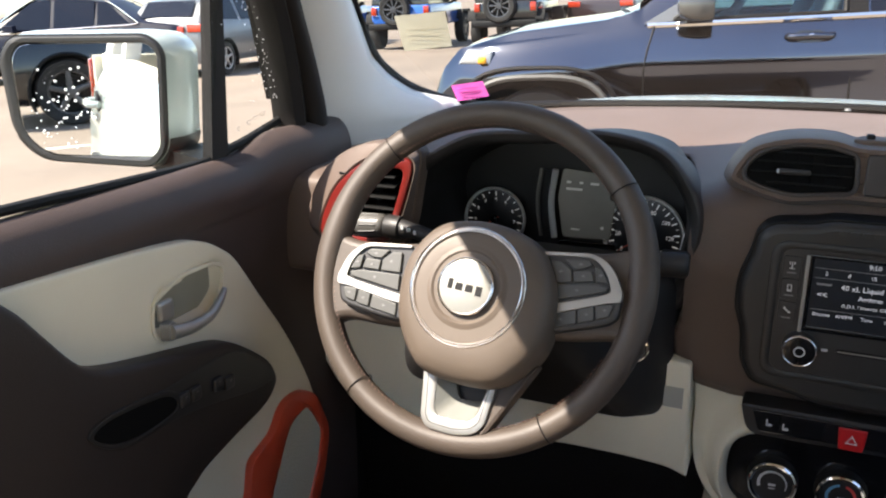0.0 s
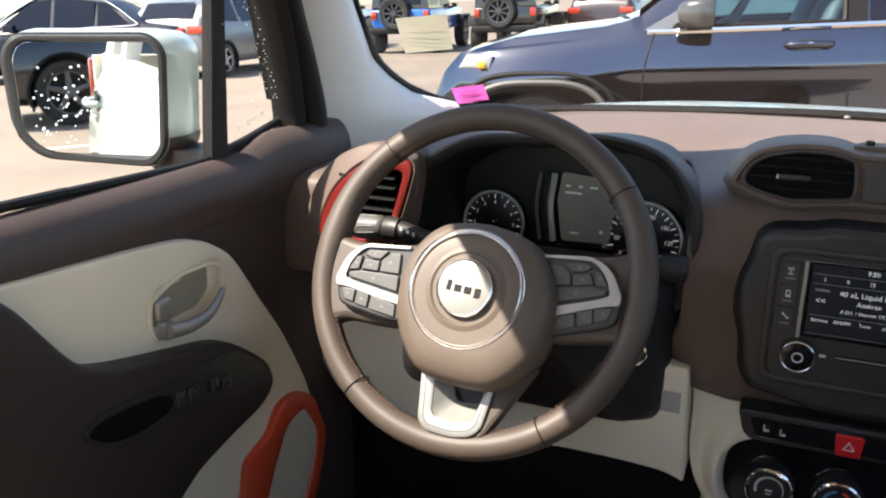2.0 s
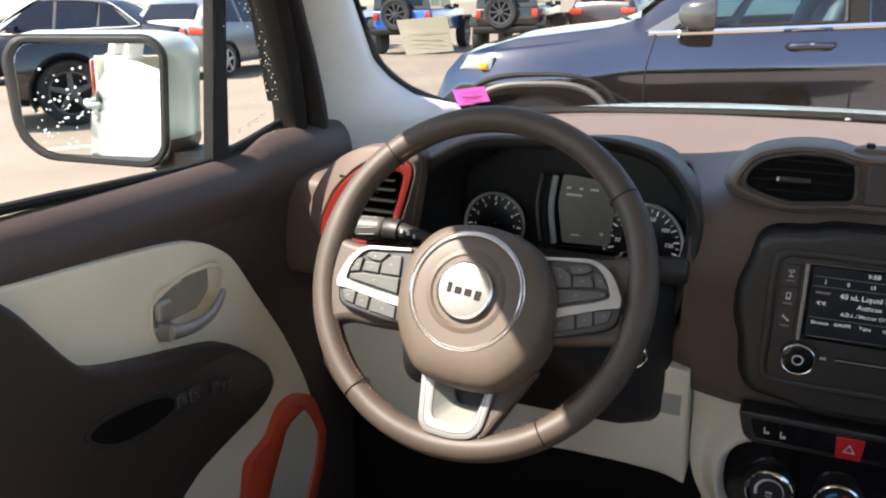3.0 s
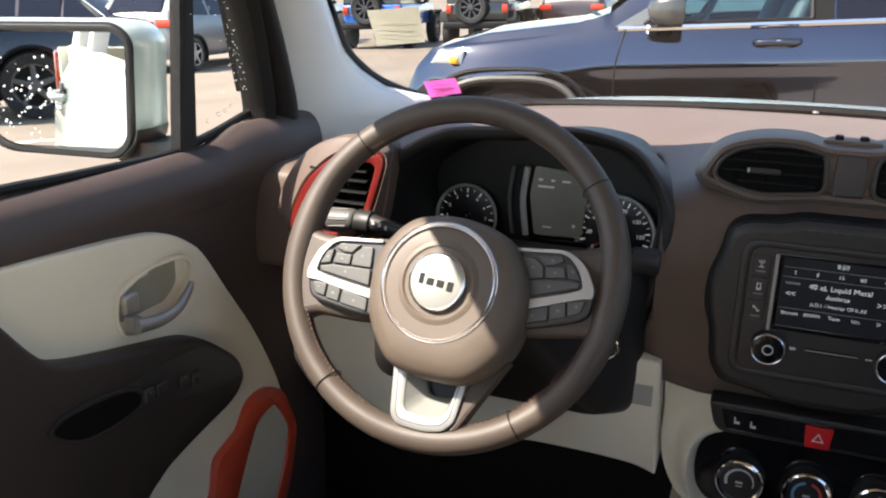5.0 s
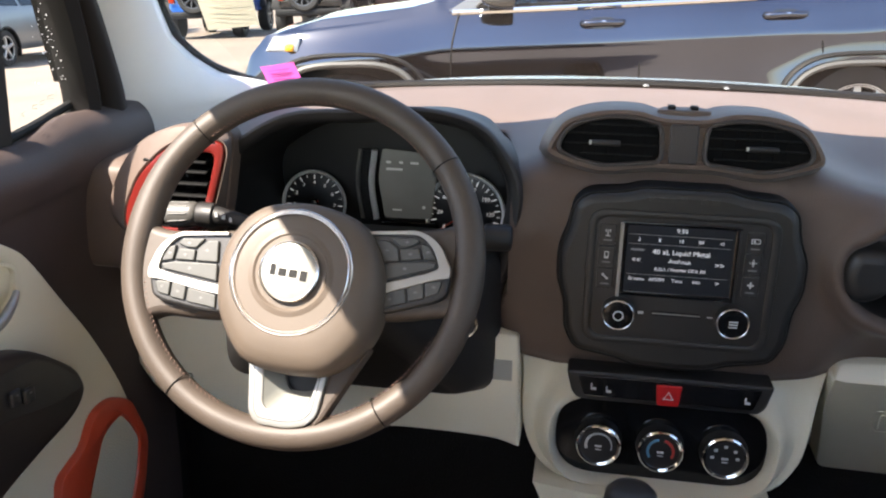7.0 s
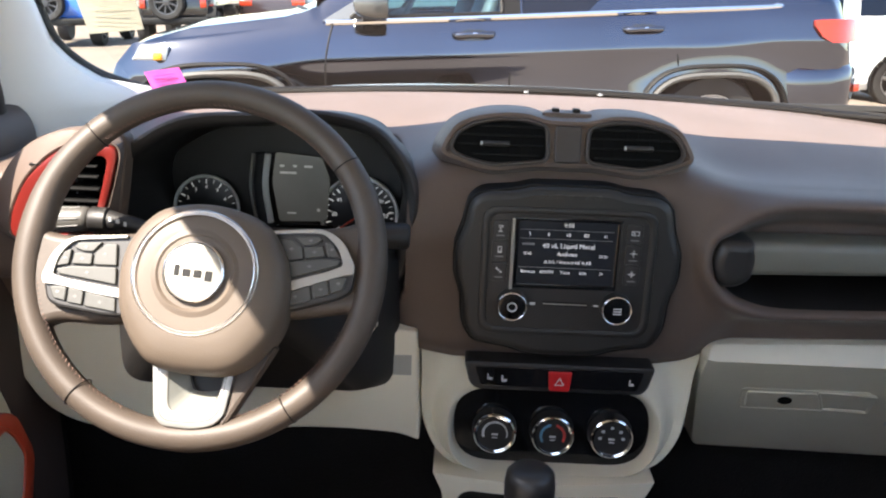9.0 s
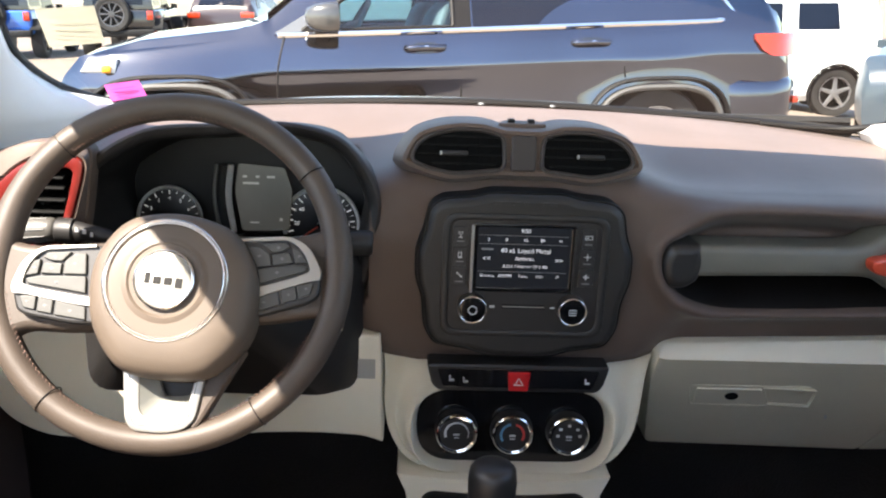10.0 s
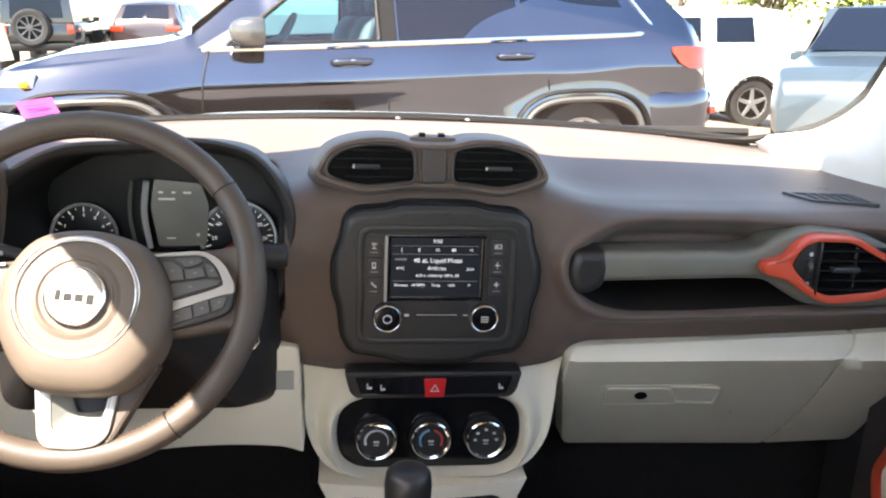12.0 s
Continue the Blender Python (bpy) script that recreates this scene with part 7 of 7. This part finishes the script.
def box_jeep(label, m, paint, top_mat):
    """Upright off-road car seen from behind, with its spare wheel on the tail."""
    c = thing("off_road_car", (0, 0, 0), m, label, "car", group="off-road cars in the far row")
    part("tub", block((0.0, -0.78, 0.55), (3.0, 0.78, 1.10), 0.05), paint, c, "painted tub")
    part("nose", block((2.9, -0.62, 0.60), (4.1, 0.62, 1.08), 0.05), paint, c)
    part("hard_top", loft([np.array([(x, -w, z) for x, w in ((0.02, 0.76), (2.2, 0.76))] + [(x, w, z) for x, w in ((2.2, 0.76), (0.02, 0.76))]) for z in (1.10, 1.12)] + [np.array([(0.06, -0.70, 1.74), (2.0, -0.70, 1.78), (2.0, 0.70, 1.78), (0.06, 0.70, 1.74)]), np.array([(0.10, -0.64, 1.80), (1.95, -0.64, 1.83), (1.95, 0.64, 1.83), (0.10, 0.64, 1.80)])]), top_mat, c)
    part("rear_window", mk([(0.018, -0.55, 1.20), (0.018, 0.55, 1.20), (0.04, 0.52, 1.62), (0.04, -0.52, 1.62)], [(0, 1, 2, 3)], 0), "tint", c)
    for sd in (1, -1):
        part("side_window", side_patch([(0.15, 1.18), (0.95, 1.18), (0.95, 1.66), (0.2, 1.66)], 0.76, 1.12, 0.70, 1.75, sd), "tint", c)
        part("side_window", side_patch([(1.1, 1.14), (2.05, 1.14), (1.9, 1.66), (1.1, 1.66)], 0.76, 1.12, 0.70, 1.75, sd), "tint", c)
        part("tail_lamp", block((-0.05, min(sd * 0.62, sd * 0.76), 0.86), (0.03, max(sd * 0.62, sd * 0.76), 1.06), 0.012), "tail", c)
        for x in (0.55, 3.3):
            part("fender", loft([np.array([(x + a, sd * 0.72, z), (x + a, sd * 0.95, z), (x + a, sd * 0.95, z - 0.05), (x + a, sd * 0.72, z - 0.05)]) for a, z in ((-0.55, 0.70), (-0.42, 0.90), (0.42, 0.90), (0.58, 0.68))]), "rubber", c)
            wheel_parts(c, x, sd, 0.92, 0.40, 0.26, "dark_rim", 5)
        mirror_parts(c, 2.15, 1.10, 0.76, sd, "jet")
    part("bumper", block((-0.22, -0.80, 0.50), (-0.02, 0.80, 0.66), 0.03), "rubber", c)
    # spare wheel on the tail
    sm = Matrix(((0, 0, -1, -0.26), (1, 0, 0, 0.10), (0, 1, 0, 1.0), (0, 0, 0, 1)))
    sp = part("spare_wheel", spin([(0.26, -0.22), (0.38, -0.22), (0.40, -0.16), (0.40, -0.05), (0.37, 0.0), (0.28, 0.004), (0.26, -0.01)], sm, 36, (True, False)), "tyre", c)
    part("spare_dish", spin([(0.265, -0.02), (0.27, 0.0), (0.25, 0.0), (0.24, -0.06)], sm, 30, (False, True)), "frit", sp)
    part("spare_spokes", join(*[plate(np.array([(0.05, -0.014), (0.26, -0.022), (0.26, 0.022), (0.05, 0.014)]), sm @ Matrix.Rotation(2 * math.pi * i / 9, 4, "Z"), 0.03, 0.006, -0.008) for i in range(9)] + [spin([(0.27, -0.02), (0.275, 0.003), (0.25, 0.0), (0.245, -0.03)], sm, 30, (False, False)), spin([(0.07, -0.04), (0.07, 0.0), (0.03, 0.004)], sm, 16)]), "dark_rim", sp)
    return c


box_jeep("black hard-top off-road car with spare wheel", at_place(-6.95, 19.3, 96), "jet", "jet")
box_jeep("bright blue off-road car with spare wheel", at_place(-9.75, 19.3, 98), "blue", "jet")
box_jeep("bright blue off-road car with black top", at_place(-12.9, 20.0, 100), "blue", "jet")
S_TOP = [(0, 0.85), (0.08, 1.15), (0.45, 1.55), (0.9, 1.64), (2.3, 1.66), (3.3, 1.08), (4.3, 0.98), (4.55, 0.70), (4.6, 0.60)]
S_BELT = [(0, 1.0), (1, 1.05), (2.5, 1.02), (4.6, 0.95)]
far = simple_car("crossover", "dark maroon crossover parked in the far row", at_place(-5.15, 21.5, 86), 4.6, 1.86, S_TOP, S_BELT, 1.35, "maroon", 0.35, (0.95, 3.65), ([(0.5, 1.08), (1.4, 1.06), (1.4, 1.50), (0.75, 1.50)], [(1.5, 1.06), (2.9, 1.04), (2.3, 1.50), (1.5, 1.52)]))
part("rear_window", mk([(0.10, -0.58, 1.17), (0.10, 0.58, 1.17), (0.40, 0.52, 1.50), (0.40, -0.52, 1.50)], [(0, 1, 2, 3)], 0), "tint", far)
# cars to the driver's side
D_TOP = [(0, 0.80), (0.06, 0.98), (0.75, 1.07), (1.4, 1.46), (2.1, 1.57), (2.7, 1.54), (3.6, 1.04), (4.6, 0.88), (4.82, 0.66), (4.86, 0.55)]
D_BELT = [(0, 0.86), (1, 0.98), (2.4, 0.95), (4.86, 0.80)]
sedan = simple_car("sedan", "dark navy sedan parked beyond the door mirror", at_place(-10.9, 12.7, 202), 4.86, 1.85, D_TOP, D_BELT, 1.20, "navy", 0.33, (1.05, 3.85), ([(0.95, 1.02), (1.55, 1.0), (1.55, 1.43), (1.38, 1.40)], [(1.6, 1.0), (2.35, 0.98), (2.35, 1.49), (1.62, 1.45)], [(2.42, 0.98), (3.4, 0.98), (2.78, 1.45), (2.42, 1.49)]))
hatch = simple_car("hatchback", "silver hatchback parked behind the navy sedan", at_place(-11.0, 11.9, 96), 4.1, 1.76, [(0, 0.80), (0.06, 1.05), (0.4, 1.40), (0.9, 1.50), (2.2, 1.52), (3.1, 1.05), (3.9, 0.90), (4.1, 0.6)], [(0, 0.95), (1, 0.98), (4.1, 0.9)], 1.25, "silver_paint", 0.31, (0.7, 3.3), ([(0.55, 1.03), (1.3, 1.0), (1.3, 1.42), (0.8, 1.42)], [(1.4, 1.0), (2.8, 1.0), (2.1, 1.44), (1.4, 1.45)]))
WT = (1.85 / 2 * 0.925, 0.95, 0.60, 1.52)
for sd in (1, -1):
    o = smooth_line([(0.80, 1.03), (0.95, 1.0), (1.6, 0.985), (2.4, 0.965), (3.46, 0.965), (2.83, 1.465), (2.40, 1.51), (1.62, 1.47), (1.32, 1.40), (0.80, 1.03)], 4)
    w = WT[0] + (WT[2] - WT[0]) * (o[:, 1] - WT[1]) / (WT[3] - WT[1]) + 0.008
    part("window_trim", tube(np.stack([o[:, 0], sd * w, o[:, 1]], 1), 0.012, 6), "chrome", sedan, "chrome window trim")
    for hx in (1.75, 2.75):
        part("door_handle", tube([(hx - 0.1, sd * 0.915, 0.86), (hx, sd * 0.935, 0.865), (hx + 0.1, sd * 0.915, 0.86)], 0.014, 6), "navy", sedan)
part("rear_window", mk([(0.095, -0.55, 1.10), (0.095, 0.55, 1.10), (0.36, 0.50, 1.375), (0.36, -0.50, 1.375)], [(0, 1, 2, 3)], 0), "tint", hatch)
part("plate_bars", bars([(0, 0.70, 0.30, 0.10)], Matrix(((0, 0, -1, -0.012), (-1, 0, 0, 0), (0, 1, 0, 0), (0, 0, 0, 1))), 0.01), "white_paint", hatch)
# vehicles past the SUV's tail
V_TOP = [(0, 0.90), (0.05, 1.5), (0.2, 1.82), (0.6, 1.86), (2.6, 1.86), (3.2, 1.20), (4.6, 1.05), (5.0, 0.7)]
V_BELT = [(0, 1.16), (1, 1.16), (3, 1.14), (5.0, 1.0)]
simple_car("passenger_van", "white high-roofed utility car parked behind", at_place(6.95, 12.97, 180, -0.54), 5.0, 1.95, V_TOP, V_BELT, 1.55, "white_paint", 0.37, (0.74, 3.9), ([(0.74, 1.31), (1.38, 1.31), (1.38, 1.70), (0.78, 1.70)], [(1.62, 1.31), (2.35, 1.31), (2.35, 1.70), (1.62, 1.70)]), False, "rim", "car")
P_TOP = [(0, 1.10), (1.6, 1.12), (1.75, 1.70), (2.2, 1.86), (3.2, 1.86), (4.0, 1.22), (5.2, 1.12), (5.5, 0.95), (5.55, 0.8)]
P_BELT = [(0, 1.08), (2, 1.12), (4, 1.10), (5.55, 1.05)]
simple_car("pickup_truck", "steel blue pickup truck with large mirrors", at_place(9.25, 13.05, 232, -0.54), 5.55, 2.0, P_TOP, P_BELT, 1.45, "steel_blue", 0.40, (1.1, 4.55), ([(1.8, 1.16), (2.5, 1.16), (2.5, 1.74), (1.9, 1.70)], [(2.6, 1.16), (3.75, 1.16), (3.2, 1.70), (2.6, 1.74)]), False)
# dark car behind on the driver's side, seen in the door mirror
simple_car("black_suv", "black sport utility car parked behind the driver's door", at_place(3.2, -10.25, 180), 4.7, 1.9, S_TOP[:-3] + [(4.3, 1.0), (4.6, 0.80), (4.7, 0.6)], S_BELT, 1.35, "jet", 0.37, (0.95, 3.75), ([(0.5, 1.08), (1.4, 1.06), (1.4, 1.50), (0.75, 1.50)], [(1.5, 1.06), (2.9, 1.04), (2.3, 1.50), (1.5, 1.52)]), True, "dark_rim")

# ---------- trees along the far edge of the lot ----------


def tree(x, y, h, seed):
    r = random.Random(seed)
    t = thing("tree", (0, 0, 0), Matrix.Translation((x, y, -0.45)), "leafy green tree at the edge of the lot", "tree", group="trees behind the lot")
    trunk = [tube(smooth_line([(0, 0, 0), (0.1, 0.05, h * 0.3), (0.05, 0.1, h * 0.6)], 4), np.linspace(0.22, 0.10, 9), 8)]
    tips = []
    for i in range(7):
        a = i * 2.4 + r.random()
        z0 = h * r.uniform(0.25, 0.55)
        tip = (math.cos(a) * h * 0.28, math.sin(a) * h * 0.28, z0 + h * r.uniform(0.15, 0.35))
        tips.append(tip)
        trunk.append(tube(smooth_line([(0.05, 0.05, z0), (tip[0] * 0.5, tip[1] * 0.5, z0 + (tip[2] - z0) * 0.6), tip], 3), np.linspace(0.07, 0.02, 7), 6))
    part("trunk", join(*trunk), "bark", t)
    v, f = [], []
    for _ in range(1500):
        c = r.choice(tips + [(0, 0, h * 0.75)])
        p = Vector(c) + Vector((r.gauss(0, h * 0.11), r.gauss(0, h * 0.11), r.gauss(0, h * 0.12)))
        s = r.uniform(0.10, 0.26)
        q = Euler((r.uniform(-1, 1), r.uniform(-1, 1), r.uniform(0, 6.3))).to_matrix()
        i = len(v)
        v += [p + q @ Vector(w) * s for w in ((-1, 0, 0), (0, -0.5, 0.1), (1, 0, 0), (0, 0.5, 0.1))]
        f.append((i, i + 1, i + 2, i + 3))
    part("crown", mk(v, f, 0), "leaf", t)


for i in range(9):
    tree(13.5 + i * 3.0 + (i % 3) * 0.5, 41 + (i % 2) * 2.5, 4.6 + (i * 7 % 4) * 0.5, 11 + i)
